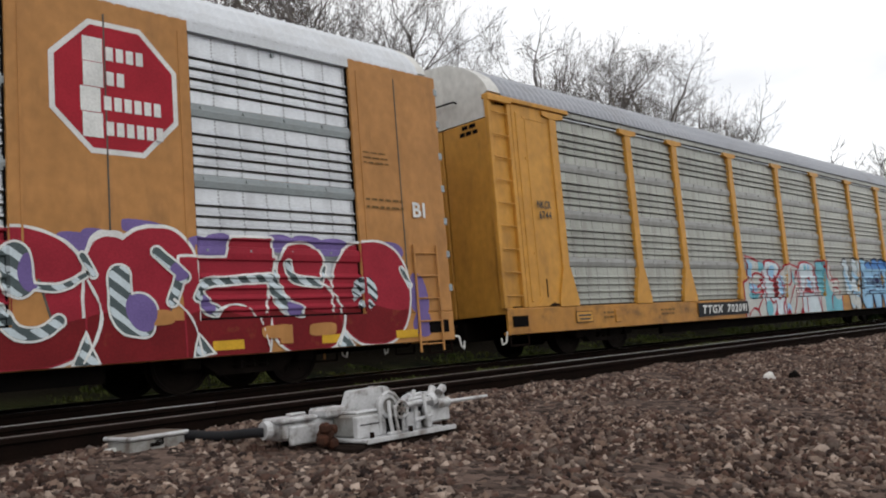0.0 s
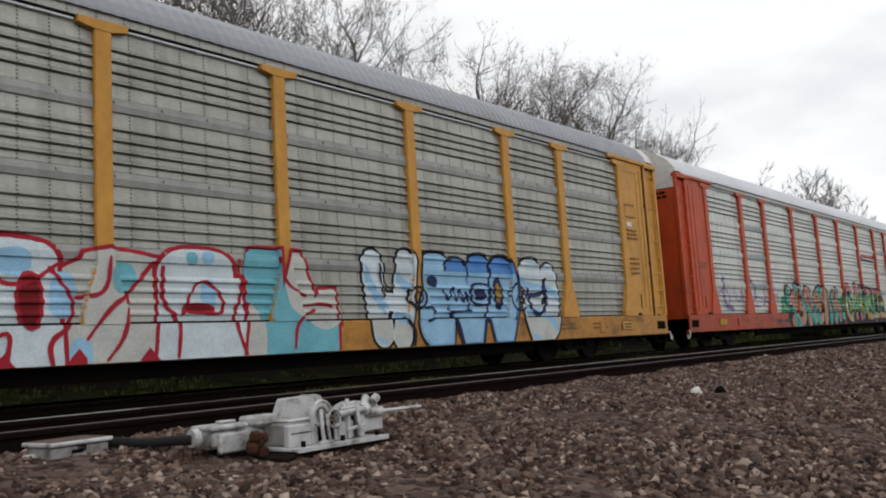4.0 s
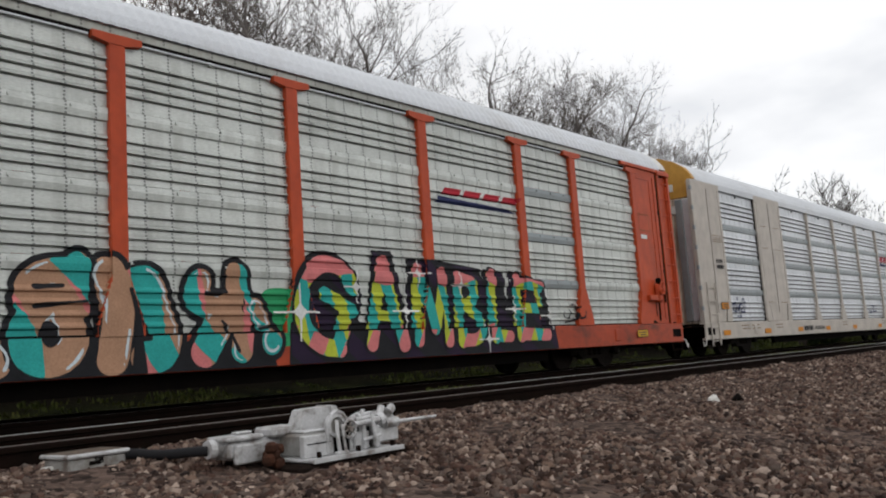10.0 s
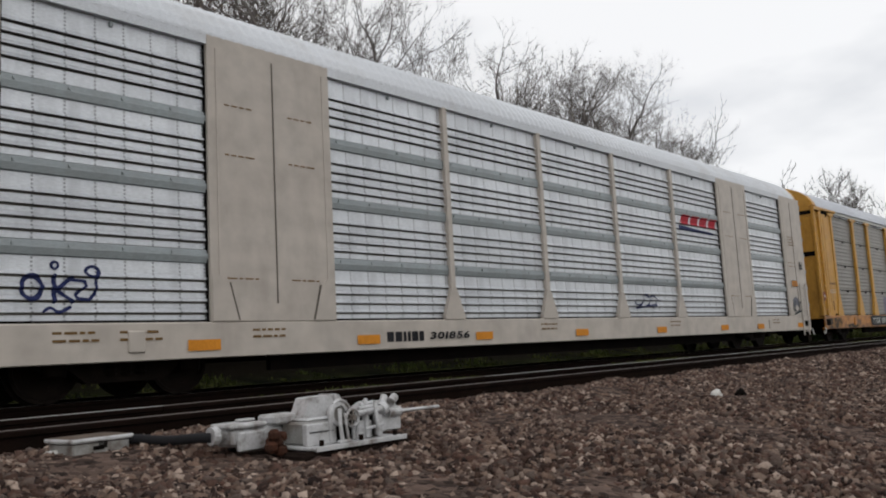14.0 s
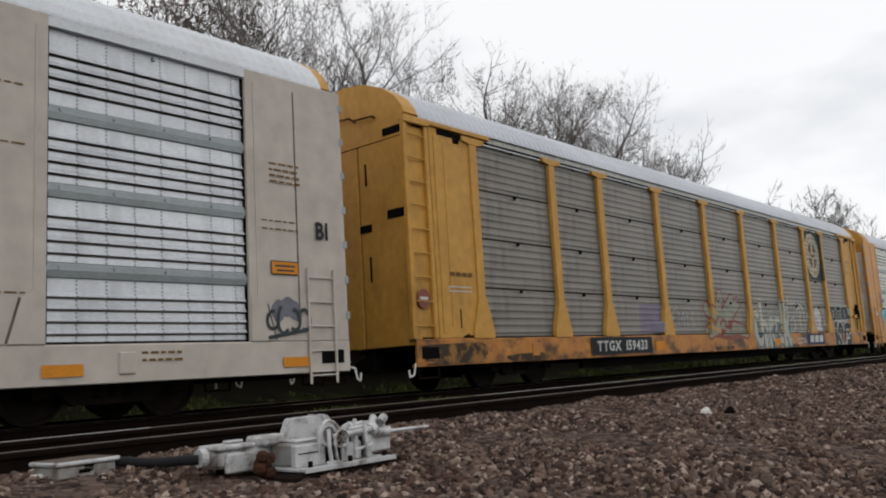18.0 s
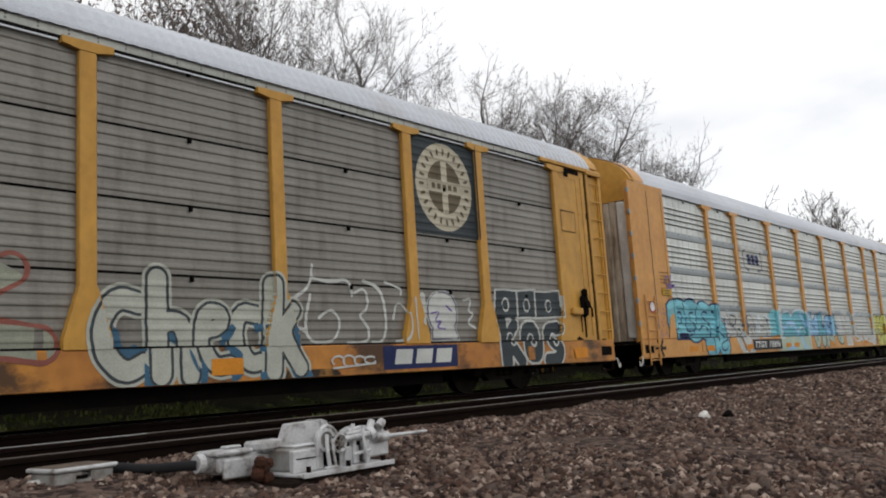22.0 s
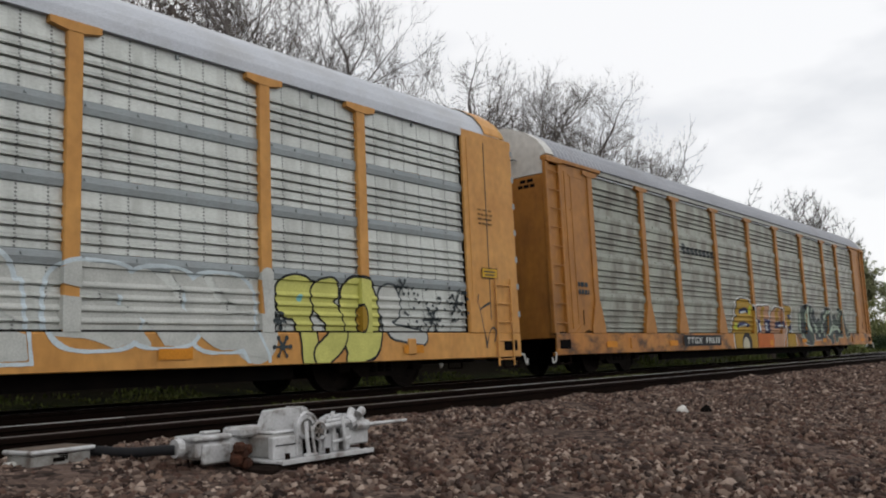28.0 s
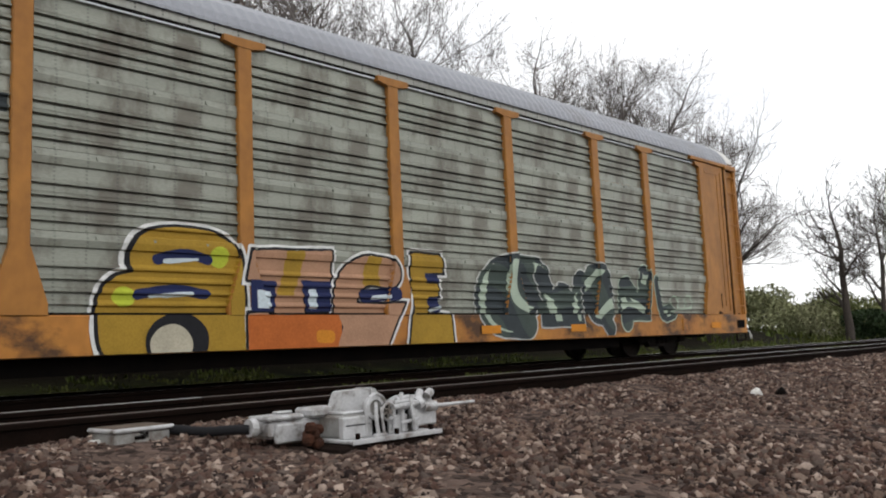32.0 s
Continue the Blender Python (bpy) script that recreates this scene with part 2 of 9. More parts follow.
M_LID = material("weathered_lid", spec=0.1, base=(0.13, 0.10, 0.08), second=(0.08, 0.062, 0.05), rough=0.8, scale=9, grain=60, bump=0.2)
M_TORN = material("torn_rusty_edge", spec=0.05, base=(0.035, 0.018, 0.010), second=(0.018, 0.010, 0.007), rough=0.9, scale=9, bump=0.2)
M_HOSE = material("black_rubber", spec=0.12, base=(0.018, 0.018, 0.02), rough=0.6, scale=8)
M_BARK = material("bark", spec=0.12, base=(0.055, 0.046, 0.040), second=(0.085, 0.072, 0.062), rough=0.95, scale=5, stretch=(1, 1, 0.3), bump=0.5)
M_TWIG = material("twig_bark", spec=0.12, base=(0.13, 0.115, 0.108), second=(0.18, 0.16, 0.15), rough=0.95, scale=2, bump=0, random_by="island", spread=0.2)
M_BUD = material("spring_buds", spec=0.12, base=(0.20, 0.18, 0.11), second=(0.24, 0.19, 0.14), rough=0.9, scale=1, bump=0, random_by="island", spread=0.35)
M_LEAF = material("fresh_leaf", spec=0.12, base=(0.135, 0.155, 0.055), second=(0.185, 0.19, 0.085), rough=0.7, scale=0.6, bump=0, random_by="island", spread=0.4)
M_LEAF_DARK = material("evergreen_leaf", spec=0.12, base=(0.025, 0.042, 0.018), second=(0.04, 0.06, 0.025), rough=0.7, scale=0.6, bump=0, random_by="island", spread=0.4)
M_OAK = material("withered_leaf", spec=0.1, base=(0.115, 0.075, 0.058), second=(0.16, 0.11, 0.085), rough=0.9, scale=1, bump=0, random_by="island", spread=0.4)
M_HAZE = material("far_foliage", spec=0.05, base=(0.22, 0.235, 0.12), second=(0.27, 0.265, 0.16), rough=0.9, scale=0.1, bump=0, random_by="island", spread=0.35)
M_GRASS = material("grass_blade", spec=0.12, base=(0.055, 0.075, 0.018), second=(0.095, 0.100, 0.030), rough=0.8, scale=0.8, bump=0, random_by="island", spread=0.4)


M_STRAW = material("dead_grass", spec=0.1, base=(0.13, 0.095, 0.05), second=(0.075, 0.055, 0.03), rough=0.9, scale=0.8, bump=0, random_by="island", spread=0.4)
M_SEAM = material("dirty_seam", spec=0.1, base=(0.13, 0.115, 0.10), second=(0.08, 0.07, 0.06), rough=0.9, scale=3, bump=0)


def paint(name, c, **k):
    d = dict(rough=0.6, scale=3, grain=40, bump=0.03, spec=0.15)
    d.update(k)
    return material(name, c, tuple(v * 0.82 for v in c), **d)


P_BLACK = paint("paint_black", (0.015, 0.015, 0.018))
P_WHITE = paint("paint_white", (0.72, 0.72, 0.70))
P_YELLOW_TAG = paint("reflector_yellow", (0.62, 0.36, 0.03))
P_ORANGE_TAG = paint("reflector_orange", (0.62, 0.24, 0.025))


# ---- building blocks ----
class Geo:
    """Vertices and faces of one mesh."""
    def __init__(self):
        self.v, self.f, self.m = [], [], []

    def add(self, verts, faces, slot=0):
        k = len(self.v)
        self.v += [tuple(p) for p in verts]
        self.f += [tuple(i + k for i in q) for q in faces]
        self.m += [slot] * len(faces)
        return self

    def box(self, x0, x1, y0, y1, z0, z1, bevel=0.0, slot=0):
        if bevel <= 0:
            v = [(x, y, z) for x in (x0, x1) for y in (y0, y1) for z in (z0, z1)]
            return self.add(v, [(0, 1, 3, 2), (4, 6, 7, 5), (0, 4, 5, 1), (2, 3, 7, 6), (0, 2, 6, 4), (1, 5, 7, 3)], slot)
        b = min(bevel, (x1 - x0) / 2.1, (y1 - y0) / 2.1, (z1 - z0) / 2.1)
        c = ((x0, x1), (y0, y1), (z0, z1))
        idx, v = {}, []
        for sx in (0, 1):
            for sy in (0, 1):
                for sz in (0, 1):
                    s = (sx, sy, sz)
                    for ax in range(3):
                        p = [c[i][s[i]] + (0 if i == ax else (b if s[i] == 0 else -b)) for i in range(3)]
                        idx[s, ax] = len(v)
                        v.append(p)
        f = []
        for ax in range(3):
            o1, o2 = [i for i in range(3) if i != ax]
            for side in (0, 1):
                ring = []
                for a1, a2 in ((0, 0), (1, 0), (1, 1), (0, 1)):
                    s = [0, 0, 0]
                    s[ax], s[o1], s[o2] = side, a1, a2
                    ring.append(idx[tuple(s), ax])
                f.append(tuple(ring))
            for a1 in (0, 1):
                for a2 in (0, 1):
                    s, e = [0, 0, 0], [0, 0, 0]
                    s[ax], e[ax] = 0, 1
                    s[o1] = e[o1] = a1
                    s[o2] = e[o2] = a2
                    s, e = tuple(s), tuple(e)
                    f.append((idx[s, o1], idx[e, o1], idx[e, o2], idx[s, o2]))
        for sx in (0, 1):
            for sy in (0, 1):
                for sz in (0, 1):
                    f.append(tuple(idx[(sx, sy, sz), ax] for ax in range(3)))
        return self.add(v, f, slot)

    def strip(self, profile, x0, x1, axis=0, close=False, slot=0):
        """A profile of 2D points run along an axis (0: points are y, z; 1: x, z; 2: x, y)."""
        def at(p, a):
            return (a, p[0], p[1]) if axis == 0 else (p[0], a, p[1]) if axis == 1 else (p[0], p[1], a)
        n = len(profile)
        v = [at(p, x0) for p in profile] + [at(p, x1) for p in profile]
        m = n if close else n - 1
        f = [(i, (i + 1) % n, n + (i + 1) % n, n + i) for i in range(m)]
        if close:
            f += [tuple(range(n)), tuple(range(2 * n - 1, n - 1, -1))]
        return self.add(v, f, slot)

    def rod(self, a, b, r, sides=8, r2=None, slot=0):
        a, b = Vector(a), Vector(b)
        q = (b - a).to_track_quat("Z", "Y")
        r2 = r if r2 is None else r2
        v = []
        for c, rr in ((a, r), (b, r2)):
            for i in range(sides):
                w = 2 * math.pi * i / sides
                v.append(c + q @ Vector((rr * math.cos(w), rr * math.sin(w), 0)))
        f = [(i, (i + 1) % sides, sides + (i + 1) % sides, sides + i) for i in range(sides)]
        f += [tuple(range(sides - 1, -1, -1)), tuple(range(sides, 2 * sides))]
        return self.add(v, f, slot)

    def tube(self, pts, r, sides=8, slot=0):
        for a, b in zip(pts, pts[1:]):
            self.rod(a, b, r, sides, slot=slot)
        return self

    def lathe(self, profile, center, axis=1, sides=24, slot=0, caps=True):
        """profile: (along, radius) points turned about an axis through center."""
        v = []
        for al, r in profile:
            for i in range(sides):
                w = 2 * math.pi * i / sides
                p = [0, 0, 0]
                o1, o2 = [k for k in range(3) if k != axis]
                p[axis], p[o1], p[o2] = al, r * math.cos(w), r * math.sin(w)
                v.append([p[k] + center[k] for k in range(3)])
        f = []
        for j in range(len(profile) - 1):
            for i in range(sides):
                f.append((j * sides + i, j * sides + (i + 1) % sides, (j + 1) * sides + (i + 1) % sides, (j + 1) * sides + i))
        if caps:
            f += [tuple(range(sides)), tuple(range((len(profile) - 1) * sides, len(profile) * sides))]
        return self.add(v, f, slot)

    def plate(self, outline, y, thick=0.004, slot=0):
        """A flat shape in x, z with its face at y and its back thick behind it."""
        n = len(outline)
        v = [(p[0], y, p[1]) for p in outline] + [(p[0], y + thick, p[1]) for p in outline]
        f = [tuple(range(n)), tuple(range(2 * n - 1, n - 1, -1))] + [(i, n + i, n + (i + 1) % n, (i + 1) % n) for i in range(n)]
        return self.add(v, f, slot)

    def mesh(self, name, *mats, smooth=False, weld=False):
        me = bpy.data.meshes.new(name)
        me.from_pydata(self.v, [], self.f)
        for m in mats:
            me.materials.append(m)
        if len(mats) > 1:
            me.polygons.foreach_set("material_index", self.m)
        bm = bmesh.new()
        bm.from_mesh(me)
        if weld:
            bmesh.ops.remove_doubles(bm, verts=bm.verts, dist=0.0004)
        bmesh.ops.recalc_face_normals(bm, faces=bm.faces)
        bm.to_mesh(me)
        bm.free()
        if smooth:
            me.polygons.foreach_set("use_smooth", [True] * len(me.polygons))
        me.update()
        return me


def part(name, me, parent, m=None, label=""):
    """One mesh as a part of a thing; m is its pose in the thing's space."""
    ob = new(name, me)
    ob.parent = parent
    if m is not None:
        ob.matrix_local = m
    return tagged(ob, label)


def thing(name, m, label, category, group="", kind=""):
    ob = new(name)
    ob.empty_display_size = 0.2
    ob.matrix_world = m
    return tagged(ob, label, category, group, kind)


# ---- ground and tracks ----
NEAR_C, FAR_C = 6.80, 11.10          # track centres, metres from the camera's line
GAUGE = 1.50


def lie(y, x=0.0):
    """Height of the ground's section across the tracks; 0 is the rail tops."""
    pts = [(-700, -1.6), (-30, -1.4), (-2, -1.05), (1.2, -0.60), (2.6, -0.36), (3.4, -0.26), (4.4, -0.225), (5.0, -0.135), (5.5, -0.13), (5.9, -0.185), (8.0, -0.20), (8.5, -0.22),
           (9.2, -0.17), (9.8, -0.20), (12.6, -0.20), (13.2, -0.31), (15.8, -0.13), (19, -0.06), (24, 0.1), (60, 0.2), (700, 0.6)]
    # Bank added beyond the train to close the bright gap under the cars.
    bank = 1.3 * min(1, max(0, (y - 15.8) / 5)) * min(1, max(0, (52 - x) / 10)) * min(1, max(0, (60 - y) / 20))
    for (a, za), (b, zb) in zip(pts, pts[1:]):
        if y <= b:
            return za + (zb - za) * (y - a) / (b - a) + bank
    return pts[-1][1]


def ground_material():
    m = bpy.data.materials.new("ground")
    m.use_nodes = True
    n, l = m.node_tree.nodes, m.node_tree.links
    bsdf = n["Principled BSDF"]
    bsdf.inputs["Roughness"].default_value = 0.95
    bsdf.inputs["Specular IOR Level"].default_value = 0.05
    tc = n.new("ShaderNodeTexCoord")
    vor = n.new("ShaderNodeTexVoronoi")
    vor.inputs["Scale"].default_value = 17
    l.new(tc.outputs["Object"], vor.inputs["Vector"])
    stones = n.new("ShaderNodeValToRGB")
    e = stones.color_ramp.elements
    e[0].position, e[0].color = 0.0, (0.018, 0.013, 0.011, 1)
    e[1].position, e[1].color = 1.0, (0.14, 0.098, 0.080, 1)
    sep = n.new("ShaderNodeSeparateColor")
    l.new(vor.outputs["Color"], sep.inputs["Color"])
    l.new(sep.outputs["Red"], stones.inputs["Fac"])
    noise_n = n.new("ShaderNodeTexNoise")
    noise_n.inputs["Scale"].default_value = 0.9
    noise_n.inputs["Detail"].default_value = 8
    l.new(tc.outputs["Object"], noise_n.inputs["Vector"])
    grass = n.new("ShaderNodeValToRGB")
    e = grass.color_ramp.elements
    e[0].position, e[0].color = 0.40, (0.008, 0.009, 0.005, 1)
    e[1].position, e[1].color = 0.64, (0.032, 0.036, 0.012, 1)
    l.new(noise_n.outputs["Fac"], grass.inputs["Fac"])
    pos = n.new("ShaderNodeSeparateXYZ")
    l.new(tc.outputs["Object"], pos.inputs["Vector"])
    wob = n.new("ShaderNodeMath")
    wob.operation = "MULTIPLY_ADD"
    wob.inputs[1].default_value = 1.0
    l.new(noise_n.outputs["Fac"], wob.inputs[0])
    l.new(pos.outputs["Y"], wob.inputs[2])
    ramp = n.new("ShaderNodeValToRGB")
    ramp.color_ramp.interpolation = "LINEAR"
    e = ramp.color_ramp.elements
    scale_y = n.new("ShaderNodeMapRange")
    scale_y.inputs["From Min"].default_value, scale_y.inputs["From Max"].default_value = -10, 30
    l.new(wob.outputs["Value"], scale_y.inputs["Value"])
    l.new(scale_y.outputs["Result"], ramp.inputs["Fac"])
    stops = [(-10, 1), (-3.5, 1), (-1.5, 0), (8.7, 0), (8.95, 1), (9.75, 1), (10.0, 0), (13.2, 0), (13.6, 1), (30, 1)]
    e[0].position, e[0].color = 0, (1, 1, 1, 1)
    e[1].position, e[1].color = 1, (1, 1, 1, 1)
    for y, v in stops[1:-1]:
        k = e.new((y + 10) / 40)
        k.color = (v, v, v, 1)
    # Track beds darkened, shade between and under the rails put into the colour.
    bed_shade = n.new("ShaderNodeValToRGB")
    e = bed_shade.color_ramp.elements
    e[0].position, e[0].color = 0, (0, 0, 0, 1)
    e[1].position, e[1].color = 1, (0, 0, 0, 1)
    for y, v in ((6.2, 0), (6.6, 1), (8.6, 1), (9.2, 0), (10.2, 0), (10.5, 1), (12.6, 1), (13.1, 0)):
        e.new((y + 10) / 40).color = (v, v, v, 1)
    l.new(scale_y.outputs["Result"], bed_shade.inputs["Fac"])
    shaded_bed = n.new("ShaderNodeMix")
    shaded_bed.data_type, shaded_bed.blend_type = "RGBA", "MULTIPLY"
    shaded_bed.inputs["B"].default_value = (0.22, 0.19, 0.18, 1)
    l.new(bed_shade.outputs["Color"], shaded_bed.inputs["Factor"])
    l.new(stones.outputs["Color"], shaded_bed.inputs["A"])
    mix = n.new("ShaderNodeMix")
    mix.data_type = "RGBA"
    l.new(ramp.outputs["Color"], mix.inputs["Factor"])
    l.new(shaded_bed.outputs["Result"], mix.inputs["A"])
    l.new(grass.outputs["Color"], mix.inputs["B"])
    # Bank floor near black, the wood's shade put into the colour.
    bank_dark = n.new("ShaderNodeMapRange")
    bank_dark.inputs["From Min"].default_value, bank_dark.inputs["From Max"].default_value = 16.4, 17.2
    l.new(wob.outputs["Value"], bank_dark.inputs["Value"])
    west = n.new("ShaderNodeMapRange")
    west.inputs["From Min"].default_value, west.inputs["From Max"].default_value = 46, 38
    l.new(pos.outputs["X"], west.inputs["Value"])
    both_f = n.new("ShaderNodeMath")
    both_f.operation = "MULTIPLY"
    l.new(bank_dark.outputs["Result"], both_f.inputs[0])
    l.new(west.outputs["Result"], both_f.inputs[1])
    mix2 = n.new("ShaderNodeMix")
    mix2.data_type = "RGBA"
    mix2.inputs["B"].default_value = (0.016, 0.013, 0.009, 1)
    l.new(both_f.outputs["Value"], mix2.inputs["Factor"])
    l.new(mix.outputs["Result"], mix2.inputs["A"])
    l.new(mix2.outputs["Result"], bsdf.inputs["Base Color"])
    bp = n.new("ShaderNodeBump")
    bp.inputs["Strength"].default_value = 0.9
    bp.inputs["Distance"].default_value = 0.03
    l.new(vor.outputs["Distance"], bp.inputs["Height"])
    bp.invert = True
    l.new(bp.outputs["Normal"], bsdf.inputs["Normal"])
    return m


def build_ground():
    ys = sorted(set([-700, -300, -120, -60, -30, -15, -8, -4] + [round(-2 + 0.25 * i, 2) for i in range(72)] + [16.5, 18, 20, 24, 30, 40, 60, 120, 300, 700]))
    xs = sorted(set([-700, -300, -120, -60, -30] + [round(-20 + 0.5 * i, 2) for i in range(100)] + [30 + 3 * i for i in range(30)] + [140, 180, 300, 700]))
    v, f = [], []
    for x in xs:
        for y in ys:
            z = lie(y, x)
            if -1.5 < y < 16 and -21 < x < 125:
                near = 0 if 5.4 < y < 8.2 or 9.8 < y < 12.6 else 1
                z += 0.035 * near * noise.noise((x * 0.9, y * 0.9, 3)) + 0.015 * noise.noise((x * 3, y * 3, 7))
            v.append((x, y, z))
    n = len(ys)
    for i in range(len(xs) - 1):
        for j in range(n - 1):
            f.append((i * n + j, (i + 1) * n + j, (i + 1) * n + j + 1, i * n + j + 1))
    me = bpy.data.meshes.new("ground")
    me.from_pydata(v, [], f)
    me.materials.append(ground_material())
    me.polygons.foreach_set("use_smooth", [True] * len(f))
    tagged(new("ground", me), "brown ballast shoulder running into rough green grass", "ground", kind="structure")


def rail_profile(side=1):
    """Rail section about its centre line, top at z 0."""
    p = [(-0.070, -0.180), (0.070, -0.180), (0.070, -0.168), (0.012, -0.145), (0.009, -0.050), (0.035, -0.040), (0.036, -0.010), (0.024, 0.0), (-0.024, 0.0),
         (-0.036, -0.010), (-0.035, -0.040), (-0.009, -0.050), (-0.012, -0.145), (-0.070, -0.168)]
    return p


def build_track(name, yc, label, joint=None):
    tr = thing(name, pose(0, yc, 0), label, "railway track", kind="structure")
    for s in (-1, 1):
        spans = [(-160, 260, M_RAILTOP_DULL if joint else M_RAILTOP)]
        if joint and s == 1:
            spans = [(-160, joint, M_RAILTOP), (joint + 0.006, joint + 5.0, M_RAILTOP_DULL), (joint + 5.006, 260, M_RAILTOP)]
        for a, b, top in spans:
            g = Geo().strip(rail_profile(), a, b, 0, True)
            me = g.mesh("rail", M_RUST)
            part("rail", me, tr, pose(0, s * GAUGE / 2, 0))
            g = Geo().strip([(-0.024, 0.0), (-0.02, 0.004), (0.02, 0.004), (0.024, 0.0)], a, b, 0, True)
            part("running_surface", g.mesh("running_surface", top), tr, pose(0, s * GAUGE / 2, 0.001), "polished steel running surface of the rail")
    tie = Geo().box(-0.11, 0.11, -1.3, 1.3, -0.36, -0.181, 0.015).mesh("tie", M_TIE)
    for i in range(150):
        x = -18 + i * 0.52 + random.uniform(-0.03, 0.03)
        part("tie", tie, tr, pose(x, random.uniform(-0.05, 0.05), 0, 0, 0, random.uniform(-1, 1)))
    return tr


build_ground()

# ---- rail cars ----
L, W = 27.35, 1.545                  # body length and half width
Z_SILL, Z_DECK, Z_TOP = 0.46, 0.93, 4.72
OLD_POSTS = (1.92, 4.60, 6.60, 9.43, 12.30, 15.05, 17.92, 20.75, 22.75, 25.44)
CACHE = {}


def cached(key, make):
    if key not in CACHE:
        CACHE[key] = make()
    return CACHE[key]


OPEN, PROUD, WIDE = 0.028, 0.036, 0.085      # louvre slot height, lip depth, whole rib


def fluted(h, ribs, first, pitch, depth, wide, end):
    """y, z points of a pressed sheet seen end on: flat strips between outward ribs with a steep underside; outward is -y."""
    p = [(0.0, 0.0)]
    for i in range(ribs):
        z = first + i * pitch
        p += [(0.0, z), (-depth, z + OPEN * 0.7), (-depth, z + wide * 0.5), (0.0, z + wide)]
    return p + [(0.0, end)]


def louvred(g, ribs, first, pitch, end, width):
    """The same sheet with a slot under the lip of every rib, its faces in material 2."""
    last = 0.0
    for i in range(ribs):
        z = first + i * pitch
        g.strip([(0.0, last), (0.0, z)], 0, width)
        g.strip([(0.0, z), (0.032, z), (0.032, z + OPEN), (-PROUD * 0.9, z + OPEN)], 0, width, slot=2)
        g.strip([(-PROUD * 0.9, z + OPEN), (-PROUD, z + OPEN + 0.004), (-PROUD, z + OPEN + 0.016), (0.0, z + WIDE)], 0, width)
        last = z + WIDE
    g.strip([(0.0, last), (0.0, end)], 0, width)


ROW_H = (Z_TOP - Z_DECK - 0.02) / 4


def sheet_profile(style, row):
    h = ROW_H
    if style == "slats":
        return fluted(h, 6, 0.06, (h - 0.10) / 6, 0.010, 0.085, h - 0.034), []
    band = h * 0.20 if row < 3 else 0.0
    n = 4
    g = h - band - 0.004
    sheet_p = fluted(g, n, 0.075 if band else 0.16, h * 0.152, PROUD, WIDE, g)
    return sheet_p, ([(0.0, g), (-0.035, g + 0.012), (-0.045, g + band * 0.5), (-0.035, g + band - 0.012), (0.0, g + band)] if band else [])


def sheet(width, style, row, mat, band_mat):
    def make():
        g = Geo()
        a, b = sheet_profile(style, row)
        if style == "slats":
            g.strip(a, 0, width)
            g.strip([(0.03, 0), (0.03, ROW_H)], 0, width, slot=1)
        else:
            louvred(g, 4, 0.075 if b else 0.16, ROW_H * 0.152, a[-1][1], width)
        if b:
            g.strip(b, 0, width, slot=1)
            for x in (0.16, width * 0.30, width * 0.55, width * 0.80):
                g.box(x - 0.014, x + 0.014, -0.058, -0.03, b[2][1] + 0.02, b[2][1] + 0.05, slot=1)
        else:
            for x in (width * 0.5,):
                g.box(x - 0.02, x + 0.02, -0.045, -0.0, ROW_H - 0.09, ROW_H - 0.03, slot=1)
        # On bright sheets the slot faces are darker, shade put into the colour.
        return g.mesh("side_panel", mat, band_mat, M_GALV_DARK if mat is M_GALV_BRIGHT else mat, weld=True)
    return cached(("sheet", round(width, 2), style, min(row, 3) == 3, mat.name, band_mat.name), make)


def post_mesh(mat, wide=0.22, top=True, flare=0.30):
    def make():
        g = Geo()
        h = Z_TOP - Z_DECK
        g.box(-wide / 2, wide / 2, -0.005, 0.09, 0.02, h, 0.012)
        if flare:
            o = [(-flare, 0.0), (flare, 0.0), (flare, 0.12), (wide / 2, 0.75), (-wide / 2, 0.75), (-flare, 0.12)]
            g.plate(o, -0.014, 0.10)
        if top:
            o = [(-0.33, h - 0.085), (-wide / 2, h - 0.13), (wide / 2, h - 0.13), (0.33, h - 0.085), (0.33, h), (-0.33, h)]
            g.plate(o, -0.014, 0.10)
        return g.mesh("side_post", mat)
    return cached(("post", mat.name, wide, top, flare), make)


ROOF = [(-1.50, 4.84), (-1.535, 4.84), (-1.53, 4.89), (-1.47, 5.03), (-1.30, 5.25), (-1.0, 5.46), (-0.55, 5.65), (0.0, 5.72)]
ROOF = ROOF + [(-y, z) for y, z in reversed(ROOF[:-1])]


def roof_mesh(mat, smooth=False):
    def make():
        g = Geo()
        n = int((L - 0.84) / 0.09)
        v, f = [], []
        for i in range(n + 1):
            x = 0.42 + (L - 0.84) * i / n
            up = 0.0 if smooth and i % 14 else (0.014 if i % 2 else 0.0)
            for y, z in ROOF:
                r = math.hypot(y, z - 4.3)
                v.append((x, y * (1 + up / r), z + (z - 4.3) * up / r))
        k = len(ROOF)
        for i in range(n):
            f += [(i * k + j, i * k + j + 1, (i + 1) * k + j + 1, (i + 1) * k + j) for j in range(k - 1)]
        g.add(v, f)
        return g.mesh("roof", mat)
    return cached(("roof", mat.name, smooth), make)


